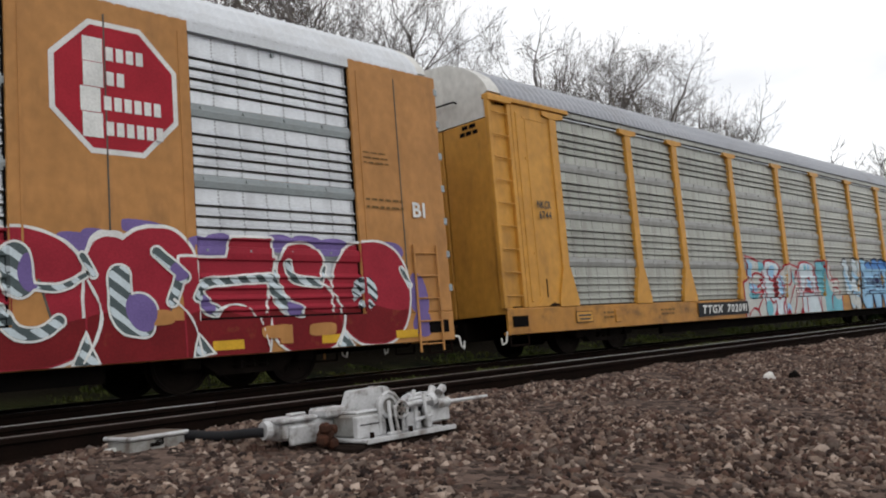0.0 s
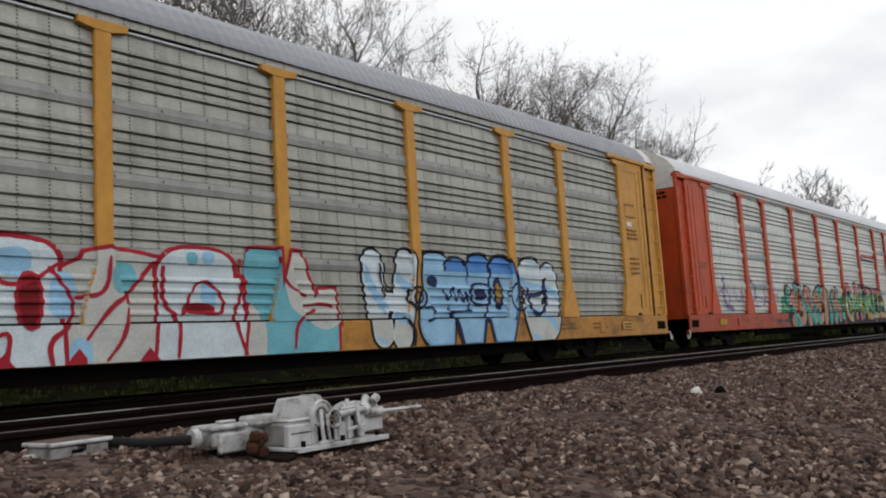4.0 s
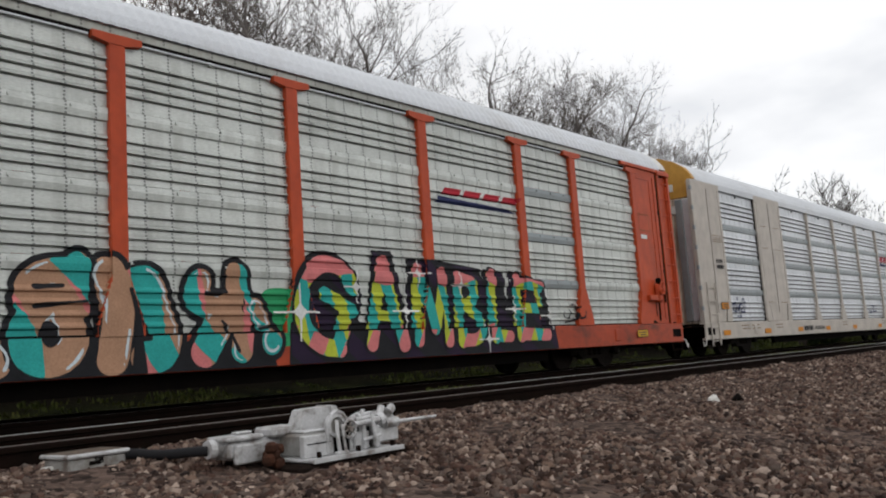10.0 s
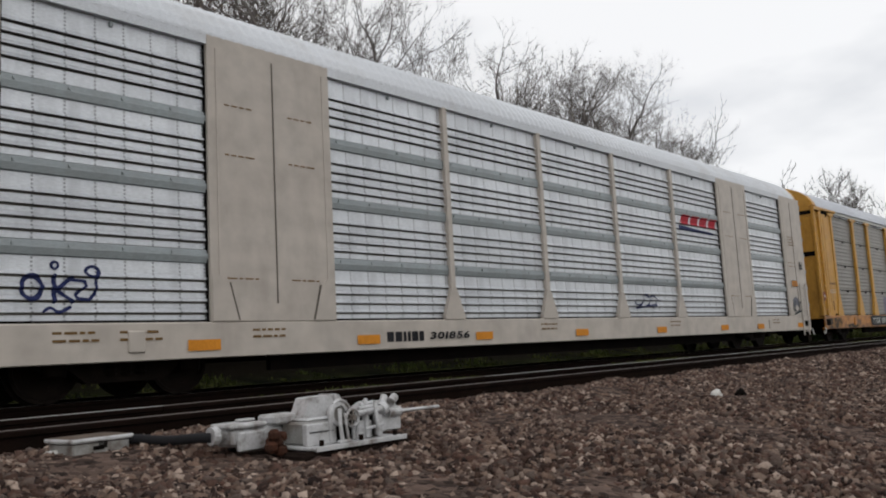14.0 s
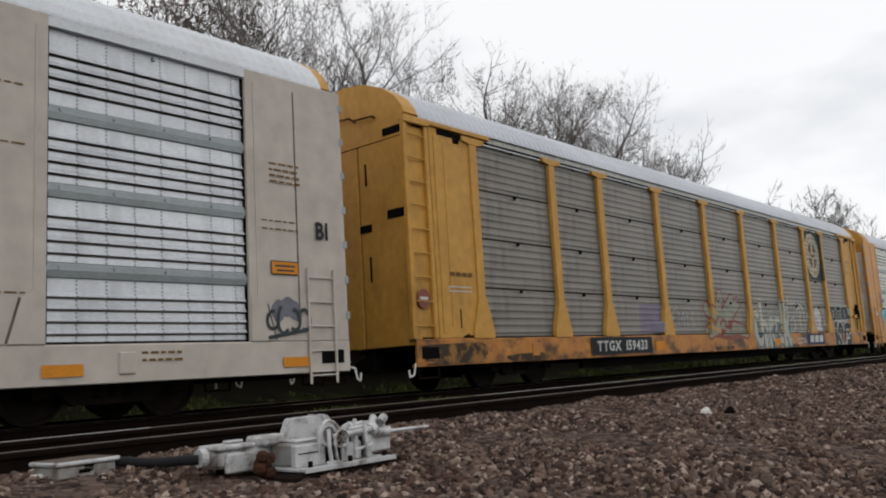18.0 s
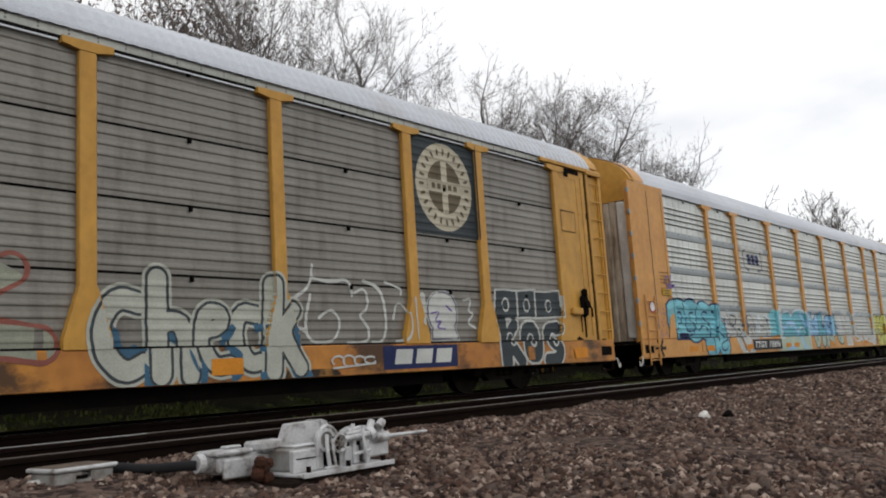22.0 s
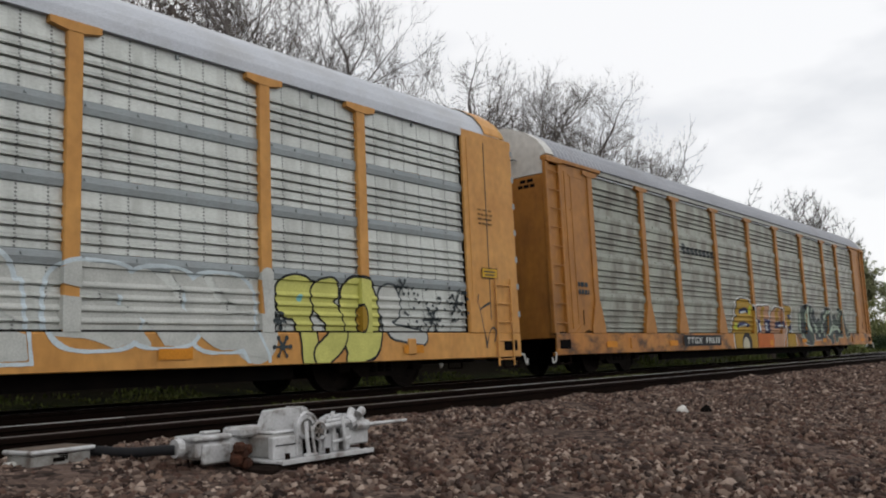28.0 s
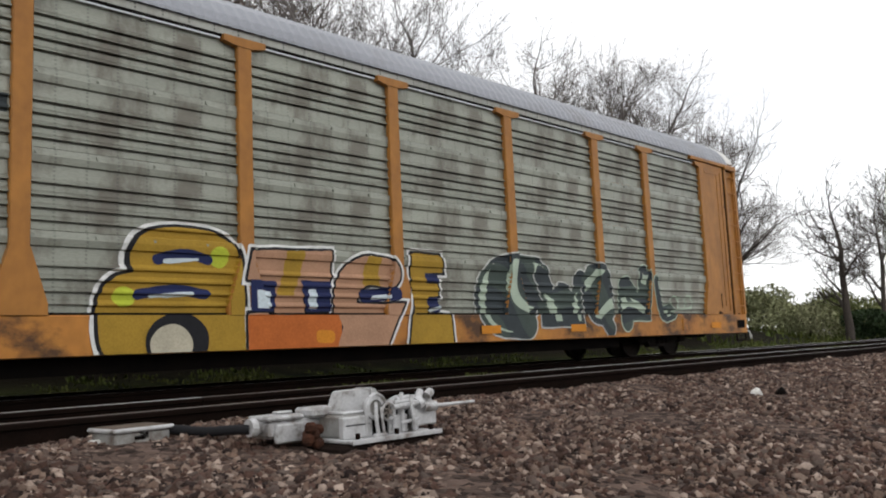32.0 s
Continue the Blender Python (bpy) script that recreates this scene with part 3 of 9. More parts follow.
def wheelset_mesh():
    def make():
        g = Geo()
        for s in (-1, 1):
            prof = [(s * 0.80, 0.12), (s * 0.80, 0.36), (s * 0.815, 0.37), (s * 0.815, 0.415), (s * 0.70, 0.42), (s * 0.69, 0.445), (s * 0.675, 0.445), (s * 0.675, 0.36), (s * 0.70, 0.34), (s * 0.72, 0.12)]
            g.lathe(prof, (0, 0, 0), 1, 28)
            for i in range(6):
                w = i * math.pi / 3
                g.rod((0.24 * math.cos(w), s * 0.79, 0.24 * math.sin(w)), (0.24 * math.cos(w), s * 0.815, 0.24 * math.sin(w)), 0.03, 6)
        g.rod((0, -1.0, 0), (0, 1.0, 0), 0.085, 12)
        return g.mesh("wheelset", M_WHEEL)
    return cached("wheelset", make)


def bogie_frame_mesh(side):
    def make():
        g = Geo()
        y0, y1 = (-1.08, -0.92) if side < 0 else (0.92, 1.08)
        up = [(-1.12, 0.42), (-1.12, 0.56), (-0.70, 0.60), (-0.45, 0.74), (0.45, 0.74), (0.70, 0.60), (1.12, 0.56), (1.12, 0.42), (0.72, 0.40), (0.50, 0.22), (-0.50, 0.22), (-0.72, 0.40)]
        g.plate(up, y0, y1 - y0)
        for x in (-0.89, 0.89):
            g.box(x - 0.14, x + 0.14, y0 - 0.05, y1 + 0.02, 0.31, 0.55, 0.03)
        for x in (-0.2, 0.0, 0.2):
            for k in range(5):
                g.lathe([(0, 0.075), (0.03, 0.095), (0.05, 0.075)], (x, (y0 + y1) / 2 - 0.05, 0.30 + k * 0.065), 2, 10)
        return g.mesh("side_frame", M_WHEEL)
    return cached(("bogie", side), make)


WHEELS = []


def bogie(car, x):
    g = Geo().box(-0.22, 0.22, -0.95, 0.95, 0.30, 0.62, 0.04).box(-0.4, 0.4, -0.3, 0.3, 0.55, 0.80, 0.05)
    b = part("bogie", cached("bolster", lambda: g.mesh("bolster", M_BLACK)), car, pose(x, 0, 0), "black two-axle bogie")
    for s in (-1, 1):
        part("side_frame", bogie_frame_mesh(s), b, pose(0, 0, 0))
    for dx in (-0.89, 0.89):
        w = part("wheelset", wheelset_mesh(), b, pose(dx, 0, 0.42))
        WHEELS.append((w, dx))


def half_turn(m):
    return pose(L, 0, 0, 0, 0, 180) @ m


def mirrored(g):
    """The same geometry for the other end of the car."""
    m = Geo()
    m.v, m.f, m.m = [(L - x, y, z) for x, y, z in g.v], g.f, g.m
    return m


def corners(name, key, make, mats, car, label="", ends=(0, 1)):
    """A piece at all four corners of a car, from its geometry at the leading near corner."""
    mats = mats if isinstance(mats, tuple) else (mats,)
    if 0 in ends:
        both(name, cached((key, 0) + tuple(m.name for m in mats), lambda: make().mesh(name, *mats)), car, pose(0, 0, 0), label)
    if 1 in ends:
        both(name, cached((key, 1) + tuple(m.name for m in mats), lambda: mirrored(make()).mesh(name, *mats)), car, pose(0, 0, 0), label)


def both(name, me, car, m, label=""):
    part(name, me, car, m, label)
    part(name, me, car, half_turn(m), label)


def undercarriage(car, sill_mat):
    g = Geo().box(0.15, L - 0.15, -0.42, 0.42, 0.40, 0.90, 0.02)
    for i in range(9):
        x = 1.5 + i * (L - 3) / 8
        g.box(x - 0.08, x + 0.08, -1.4, 1.4, 0.55, 0.90)
    g.box(0.2, L - 0.2, -1.45, 1.45, 0.84, 0.92)
    g.box(5.7, L - 5.7, -1.25, -1.15, 0.25, 0.60)
    g.box(9.5, 11.2, -0.9, -0.3, 0.28, 0.6, 0.04)
    g.rod((12.2, -0.7, 0.45), (13.5, -0.7, 0.45), 0.17, 12)
    g.tube([(5, -1.2, 0.52), (13, -1.2, 0.42), (22, -1.2, 0.52)], 0.02, 6)
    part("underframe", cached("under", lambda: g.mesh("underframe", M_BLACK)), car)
    for x in (3.62, L - 3.62):
        bogie(car, x)

    def coupler():
        g = Geo().box(-0.62, 0.2, -0.09, 0.09, 0.62, 0.84, 0.02).box(-0.70, -0.45, -0.14, 0.12, 0.58, 0.90, 0.05)
        g.tube([(-0.1, -0.45, 0.7), (-0.45, -0.42, 0.55), (-0.6, -0.35, 0.42), (-0.68, -0.3, 0.5)], 0.028, 8)
        return g.mesh("coupler", M_RUST)
    both("coupler", cached("coupler", coupler), car, pose(0, 0, 0))

    def step():
        g = Geo().tube([(0.12, -W + 0.03, 0.62), (0.12, -W + 0.03, 0.27), (0.62, -W + 0.03, 0.27), (0.62, -W + 0.03, 0.62)], 0.018, 6)
        return g
    corners("sill_step", "step", step, M_RUST, car)

    def iron():
        g = Geo().tube([(0.05, -W + 0.04, 0.52), (-0.02, -W - 0.02, 0.50), (-0.06, -W - 0.02, 0.34), (-0.14, -W - 0.0, 0.30), (-0.16, -W, 0.42)], 0.016, 6)
        return g
    corners("uncoupling_lever", "iron", iron, M_WHITE, car)


def sill(car, mat, label=""):
    def make():
        g = Geo()
        g.strip([(-W + 0.02, Z_SILL), (-W - 0.0, Z_SILL + 0.01), (-W, Z_DECK - 0.02), (-W + 0.02, Z_DECK), (-W + 0.16, Z_DECK), (-W + 0.16, Z_DECK - 0.04), (-W + 0.04, Z_DECK - 0.05), (-W + 0.04, Z_SILL + 0.05), (-W + 0.12, Z_SILL + 0.05), (-W + 0.12, Z_SILL)], 0.06, L - 0.06, 0, True)
        for x in (0.1,):
            g.box(x, x + 0.55, -W - 0.004, -W + 0.05, Z_SILL + 0.05, Z_SILL + 0.09)
        for x in (3.4, 23.9):
            g.box(x, x + 0.22, -W - 0.03, -W + 0.02, Z_SILL + 0.10, Z_DECK - 0.10, 0.015)
        return g.mesh("side_sill", mat)
    me = cached(("sill", mat.name), make)
    both("side_sill", me, car, pose(0, 0, 0), label)
    dark = cached("pocket", lambda: Geo().box(0.18, 0.62, -W - 0.005, -W + 0.1, Z_SILL + 0.13, Z_DECK - 0.14).mesh("end_pocket", M_DARK))
    both("end_pocket", dark, car, pose(0, 0, 0), "dark opening in the end of the sill")
    both("end_pocket", dark, car, pose(L - 0.8, 0, 0), "dark opening in the end of the sill")


def panels(car, spans, style, mat, band_mat, odd=()):
    for k, (a, b) in enumerate(spans):
        for r in range(4):
            both("side_panel", sheet(b - a, style, r, mat, M_BAND_GREY if k in odd else band_mat), car, pose(a, -W + 0.085, Z_DECK + 0.02 + r * ROW_H))
    gap = cached("slot", lambda: Geo().box(0.3, L - 0.3, -W + 0.045, -W + 0.09, Z_DECK - 0.005, Z_DECK + 0.03).mesh("drain_slot", M_DARK))
    both("drain_slot", gap, car, pose(0, 0, 0), "dark drain slot above the sill")


def end_wall(car, paint_m, top_m, split, ribbed=None, gap_dark=True):
    """The end doors: two leaves below, a cap above that follows the roof."""
    off = 0.0 if ribbed else -0.19
    set_in = pose(off, 0, 0)

    def leaf(y0, y1):
        if not ribbed:
            return Geo().box(0.27, 0.34, y0, y1, Z_DECK - 0.1, split, 0.012).mesh("end_door", paint_m)
        prof, n = [(0.34, y0)], 6
        for i in range(n):
            a, w = y0 + (y1 - y0) * i / n, (y1 - y0) / n
            prof += [(0.28, a), (0.28, a + w * 0.30), (0.23, a + w * 0.42), (0.23, a + w * 0.88)]
        prof += [(0.28, y1), (0.34, y1)]
        return Geo().strip(prof, Z_DECK - 0.1, split, 2, True).mesh("end_door", ribbed)
    key = (paint_m.name, split, ribbed.name if ribbed else "")
    for i, (y0, y1) in enumerate(((-W + 0.03, -0.32), (-0.28, 0.28), (0.32, W - 0.03))):
        both("end_door", cached(("leaf", i) + key, lambda: leaf(y0, y1)), car, set_in)
    both("end_gap", cached("gap", lambda: Geo().box(0.32, 0.36, -W + 0.1, W - 0.1, 0.9, 4.9).mesh("end_gap", M_DARK)), car, set_in, "dark seam between the end doors")

    def cap():
        o = [(y, z) for y, z in ROOF[2:-2]]
        if not ribbed:
            arch = [(-W + 0.17, split + 0.2), (-W + 0.17, 4.845)] + o + [(W - 0.17, 4.845), (W - 0.17, split + 0.2)]
            face = [(-W + 0.045, split + 0.01), (-W + 0.045, 4.70), (-W + 0.17, 4.845)] + o + [(W - 0.17, 4.845), (W - 0.045, 4.70), (W - 0.045, split + 0.01)]
            return Geo().strip(face, 0.262, 0.30, 0, True).strip(arch, 0.302, 0.63, 0, True).mesh("end_cap", top_m)
        o = [(-W + 0.17, split + 0.01), (-W + 0.17, 4.845)] + o + [(W - 0.17, 4.845), (W - 0.17, split + 0.01)]
        g = Geo().strip(o, 0.24, 0.44, 0, True)
        return g.mesh("end_cap", top_m)
    if not ribbed and paint_m is not top_m:
        seam = cached("seam", lambda: Geo().box(0.205, 0.275, -0.06, 0.03, Z_DECK, 5.50, 0.012).box(0.195, 0.275, -0.08, 0.05, 0.95, 1.6, 0.012).mesh("seam_post", M_RUST))
        both("seam_post", seam, car, set_in, "dark rusty hinge post down the end wall")
        for q, (y0, y1, z) in enumerate(((-0.75, 0.10, 4.86), (0.25, 0.75, 4.80))):
            grab = cached(("grab", q), lambda: Geo().tube([(0.25, y0, z - 0.02), (0.17, y0, z), (0.17, y1, z + 0.03), (0.25, y1, z + 0.01)], 0.016, 6).mesh("grab_handle", M_DARK))
            both("grab_handle", grab, car, set_in)
        marks = cached("end_marks", lambda: [Geo().box(0.262, 0.28, y0, y0 + w, z, z + 0.075).mesh("end_mark", M_DARK) for y0, w, z in ((-1.16, 0.16, 4.30), (-0.96, 0.14, 4.30), (-1.20, 0.12, 4.18), (-1.04, 0.13, 4.18), (-0.88, 0.12, 4.18))])
        for me in marks:
            both("end_mark", me, car, set_in, "small dark stencil mark")
    both("end_cap", cached(("cap", top_m.name, split, bool(ribbed)), cap), car, set_in, "painted arched cap above the end doors")


def corner_old(car, mat):
    """The solid bay at each end: flat plate, ladder strip with its stile, header."""
    def plate():
        g = Geo().box(0.70, 1.84, -W + 0.03, -W + 0.12, Z_DECK, 4.75, 0.01)
        g.box(0.80, 0.88, -W + 0.012, -W + 0.05, Z_DECK + 0.1, 4.6, 0.01)
        g.box(1.06, 1.085, -W + 0.018, -W + 0.05, Z_DECK + 0.2, 4.5, 0.006)
        g.plate([(0.95, Z_DECK + 0.02), (1.78, Z_DECK + 0.02), (1.78, Z_DECK + 0.30), (1.5, Z_DECK + 0.18), (1.15, Z_DECK + 0.18)], -W + 0.018, 0.03)
        g.box(1.0, 1.7, -W + 0.022, -W + 0.05, 4.50, 4.54)
        for z in (1.9, 2.8, 3.7):
            g.box(1.0, 1.05, -W + 0.016, -W + 0.05, z, z + 0.05)
        return g
    corners("end_plate", "cplate", plate, mat, car)
    corners("ladder_panel", "lpanel", lambda: Geo().box(0.08, 0.58, -W + 0.07, -W + 0.14, Z_DECK - 0.05, 4.80, 0.01), mat, car)
    corners("door_gap", "dgap", lambda: Geo().box(0.62, 0.74, -W + 0.10, -W + 0.16, Z_DECK, 4.75), M_DARK, car, "dark gap beside the ladder panel")
    for q, x in enumerate((0.06, 0.60)):
        corners("ladder_stile", ("stile", q), lambda: Geo().box(x - 0.05, x + 0.05, -W - 0.005, -W + 0.09, Z_DECK, 4.79, 0.012), mat, car)
    for k in range(9):
        corners("ladder_rung", ("rung", k), lambda: Geo().rod((0.09, -W + 0.0, Z_DECK + 0.22 + k * 0.42), (0.60, -W + 0.02, Z_DECK + 0.22 + k * 0.42), 0.013, 8), mat, car)
    corners("header", "header", lambda: Geo().box(0.02, 2.45, -W - 0.02, -W + 0.14, 4.75, 4.84, 0.012).box(0.0, 0.66, -W - 0.035, -W + 0.02, 4.70, 4.80, 0.012), mat, car)
    if mat is M_GOLD:
        corners("header_gap", "hgap", lambda: Geo().box(0.92, 1.80, -W + 0.022, -W + 0.06, 4.63, 4.74).box(1.36, 1.54, -W + 0.022, -W + 0.06, 4.53, 4.64), M_DARK, car, "dark gap under the header")

    def jagged():
        g = Geo().box(0.650, 0.695, -W + 0.02, -W + 0.06, Z_DECK + 0.02, 4.70)
        for i, z in enumerate((1.25, 1.62, 2.2, 2.62, 3.1, 3.66, 4.02, 4.4)):
            g.box(0.69, 0.715 + 0.015 * (i % 3), -W + 0.02, -W + 0.06, z, z + 0.07 + 0.05 * (i % 2))
        return g
    corners("door_gap", "jag", jagged, M_TORN, car, "jagged dark gap beside the ladder panel", ends=(1,))
    corners("plate_foot", "pfoot", lambda: Geo().plate([(1.32, 0.96), (1.48, 1.02), (1.50, 0.99), (1.72, 0.98), (1.72, 0.94), (1.32, 0.94)], -W + 0.012, 0.02).box(1.285, 1.31, -W + 0.02, -W + 0.05, 1.02, 1.45), M_TORN, car, "dark torn seam at the foot of the plate")


def brake_gear(car, mat, wheel=True):
    """Hand-brake housing and the shelf beside it on the trailing near corner."""
    part("brake_shelf", Geo().box(25.56, 25.96, -W - 0.10, -W + 0.04, 1.48, 1.62, 0.015).mesh("brake_shelf", mat), car)
    part("brake_housing", Geo().box(26.0, 26.24, -W - 0.10, -W + 0.04, 1.44, 1.92, 0.06).rod((26.12, -W - 0.14, 1.70), (26.12, -W - 0.08, 1.70), 0.09, 12).mesh("brake_housing", mat if wheel else M_BLACK), car, None, "" if wheel else "black hand-brake housing")
    part("brake_arm", Geo().box(26.05, 26.16, -W - 0.13, -W + 0.0, 1.86, 2.04, 0.03).mesh("brake_arm", M_BLACK), car)
    part("brake_lever", Geo().tube([(26.2, -W - 0.1, 1.72), (26.34, -W - 0.08, 1.60), (26.40, -W - 0.05, 1.44)], 0.022, 6).mesh("brake_lever", M_BLACK), car)
    if wheel:
        part("brake_wheel", Geo().lathe([(-0.012, 0.15), (0.0, 0.165), (0.012, 0.15), (0.0, 0.135), (-0.012, 0.15)], (26.12, -W - 0.15, 1.78), 1, 24, caps=False).mesh("brake_wheel", mat), car)
        for w in (15, 75, 135):
            c, sn = 0.15 * math.cos(radians(w)), 0.15 * math.sin(radians(w))
            part("brake_spoke", Geo().rod((26.12 - c, -W - 0.15, 1.78 - sn), (26.12 + c, -W - 0.15, 1.78 + sn), 0.010, 6).mesh("brake_spoke", mat), car)
    part("brake_chain", Geo().rod((26.10, -W - 0.03, 1.46), (26.16, -W + 0.0, 1.0), 0.018, 6).mesh("brake_chain", M_BLACK), car)


def eave(car, mat):
    both("eave_rail", cached(("eave", mat.name), lambda: Geo().box(0.3, L - 0.3, -W + 0.05, -W + 0.11, Z_TOP - 0.01, 4.845).mesh("eave_rail", mat)), car, pose(0, 0, 0))
    gap = cached("eave_gap", lambda: Geo().box(0.3, L - 0.3, -W + 0.042, -W + 0.09, Z_TOP - 0.035, Z_TOP + 0.01).mesh("eave_gap", M_DARK))
    both("eave_gap", gap, car, pose(0, 0, 0), "thin dark gap under the eave")


def roof(car, mat, smooth=False):
    part("roof", roof_mesh(mat, smooth), car)


CARS = []


def new_car(k, shift, label):
    car = thing("rail_car", pose(11.15 + 28.6 * k + shift, FAR_C, 0), label, "rail car", "cars of the freight train")
    CARS.append((car, 11.15 + 28.6 * k + shift))
    return car


def old_car(k, shift, label, mat, cap, split, sheet_mat, band_mat, style="bands", roof_mat=None, sill_mat=None):
    car = new_car(k, shift, label)
    undercarriage(car, mat)
    sill(car, sill_mat or mat)
    panels(car, list(zip(OLD_POSTS, OLD_POSTS[1:])), style, sheet_mat, band_mat, (1, 7) if mat is M_RED else ())
    for i, x in enumerate(OLD_POSTS):
        both("side_post", post_mesh(mat), car, pose(x, -W, Z_DECK))
    for a, b in zip(OLD_POSTS, OLD_POSTS[1:]):
        trim = cached(("trim", round(b - a, 2)), lambda: Geo().box(0.36, b - a - 0.36, 0, 0.02, 0, 0.022).mesh("top_trim", M_ROOF_WHITE))
        both("top_trim", trim, car, pose(a, -W + 0.03, 4.655), "thin bright strip along the panel top")
    corner_old(car, mat)
    eave(car, M_GALV)
    end_wall(car, mat, cap, split)
    roof(car, roof_mat or M_ROOF)
    return car


def smooth_car(k, shift, label, mat, cap, sheet_mat, band_mat, piers, bays, thin, style, roof_mat, door_mat, split=4.40):
    """A fully enclosed car: flat painted piers, corrugated bays with narrow posts, roof flush with the sides."""
    car = new_car(k, shift, label)
    undercarriage(car, mat)
    sill(car, mat)
    panels(car, bays, style, sheet_mat, band_mat)
    for a, b in piers:
        def pier(a=a, b=b):
            g = Geo().box(0, b - a, 0, 0.10, 0, 4.86 - Z_DECK, 0.008)
            return g.mesh("side_plate", mat)
        both("side_plate", cached(("pier", mat.name, a, b), pier), car, pose(a, -W, Z_DECK))
        w = b - a
        seams = (w * 0.5,) if 1.95 < w and 1 < a < L - 3 else (0.95,) if a < 1 else (w - 0.95,)
        seam = cached(("plate_seam", mat.name), lambda: Geo().box(-0.010, 0.010, -0.007, 0.02, 0.25, 3.75).mesh("seam", M_SEAM))
        for c in seams:
            both("seam", seam, car, pose(a + c, -W, Z_DECK))
        fold = cached(("plate_fold", mat.name), lambda: Geo().box(-0.012, 0.012, -0.010, 0.02, 0.62, 3.75).mesh("fold", mat))
        for c in ((0.14, w - 0.14) if 1 < a < L - 3 else (w - 0.14,) if a < 1 else (0.14,)):
            both("fold", fold, car, pose(a + c, -W, Z_DECK))
        for k, c in ((1, 0.0), (-1, w)):
            if 0.5 < a + c < L - 0.5:
                foot = cached(("gusset", mat.name, k), lambda: Geo().plate([(k * 0.02, 0.01), (k * 0.42, 0.01), (k * 0.28, 0.52), (k * 0.16, 0.62), (k * 0.02, 0.62)], -0.014, 0.02).mesh("gusset", mat))
                both("gusset", foot, car, pose(a + c, -W, Z_DECK))
                line = cached(("gusset_line", k), lambda: Geo().plate([(k * 0.42, 0.02), (k * 0.445, 0.02), (k * 0.305, 0.53), (k * 0.28, 0.52)], -0.012, 0.02).mesh("gusset_line", M_SEAM))
                both("gusset_line", line, car, pose(a + c, -W, Z_DECK))
    for a, b in bays:
        if b - a > 2 and style == "bands":
            gap = cached("bay_gap", lambda: Geo().box(-0.010, 0.010, 0.045, 0.08, 0.03, 3.78).mesh("bay_gap", M_DARK))
            for x in (a, b):
                if any(abs(x - q) < 0.01 for p in piers for q in p):
                    both("bay_gap", gap, car, pose(x + (0.014 if x == a else -0.014), -W, Z_DECK), "dark gap between plate and bay")
    slim = cached(("slim", mat.name), lambda: Geo().box(-0.06, 0.06, -0.004, 0.09, 0, 4.74 - Z_DECK, 0.012).plate([(-0.26, 0), (0.26, 0), (0.26, 0.06), (0.06, 0.55), (-0.06, 0.55), (-0.26, 0.06)], -0.012, 0.08).mesh("side_post", mat))
    for x in thin:
        both("side_post", slim, car, pose(x, -W, Z_DECK))
    eave_me = cached(("eaveplate", mat.name, roof_mat.name), lambda: Geo().box(0.3, L - 0.3, -W + 0.005, -W + 0.10, 4.72, 4.86).mesh("eave_rail", roof_mat))
    both("eave_rail", eave_me, car, pose(0, 0, 0))
    for q, x in enumerate((0.36, 0.86)):
        corners("ladder_stile", ("shortstile", q), lambda: Geo().box(x - 0.02, x + 0.02, -W - 0.05, -W - 0.02, 0.30, 2.0, 0.006), mat, car)
    for k in range(5):
        corners("ladder_rung", ("shortrung", k), lambda: Geo().rod((0.36, -W - 0.035, 0.42 + k * 0.36), (0.86, -W - 0.035, 0.42 + k * 0.36), 0.013, 8), mat, car)
    corners("corner_strip", "cstrip", lambda: Geo().box(0.06, 0.20, -W + 0.02, -W + 0.13, Z_DECK, 4.84, 0.02), mat, car)
    for k in range(7):
        corners("hinge", ("hinge", k), lambda: Geo().box(0.02, 0.10, -W - 0.01, -W + 0.05, 1.25 + k * 0.55, 1.37 + k * 0.55, 0.01), M_BAND_GREY, car)
    end_wall(car, mat, cap, split, ribbed=door_mat)
    roof(car, roof_mat, roof_mat is M_ROOF)
    return car


C_BAYS = [(1.92, 4.59), (6.82, 9.46), (9.46, 12.39), (12.39, 15.02), (15.02, 17.9), (17.9, 20.53), (22.76, 25.43)]
C_PIERS = [(0.06, 1.92), (4.59, 6.82), (20.53, 22.76), (25.43, L - 0.06)]
E_POSTS = (1.95, 4.70, 6.69, 9.54, 12.38, 15.21, 18.08, 20.95, 22.95, 25.66)

THIN = (9.46, 12.39, 15.02, 17.9)
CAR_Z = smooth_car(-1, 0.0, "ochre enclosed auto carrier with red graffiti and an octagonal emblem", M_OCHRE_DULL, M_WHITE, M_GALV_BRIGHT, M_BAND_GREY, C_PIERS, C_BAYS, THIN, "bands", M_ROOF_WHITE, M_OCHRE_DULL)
CAR_A = old_car(0, 0.0, "yellow auto carrier with weathered grey corrugated sides", M_YELLOW, M_WHITE, 4.42, M_GALV, M_BAND, roof_mat=M_ROOF_GREY, sill_mat=M_YELLOW_SILL)
CAR_B = old_car(1, 0.0, "red-orange auto carrier with pale corrugated sides and graffiti", M_RED, M_WHITE, 4.45, M_GALV_LIGHT, M_GALV_LIGHT, roof_mat=M_ROOF_WHITE, sill_mat=M_RED_SILL)
L = 27.70                            # the cream car is a little longer
CACHE.clear()
C2_PIERS = [(0.06, 1.92), (4.56, 6.72), (20.98, 23.04), (25.82, L - 0.06)]
C2_BAYS = [(1.92, 4.56), (6.72, 9.44), (9.44, 12.35), (12.35, 15.28), (15.28, 18.20), (18.20, 20.98), (23.04, 25.82)]
THIN2 = (9.44, 12.35, 15.28, 18.20)
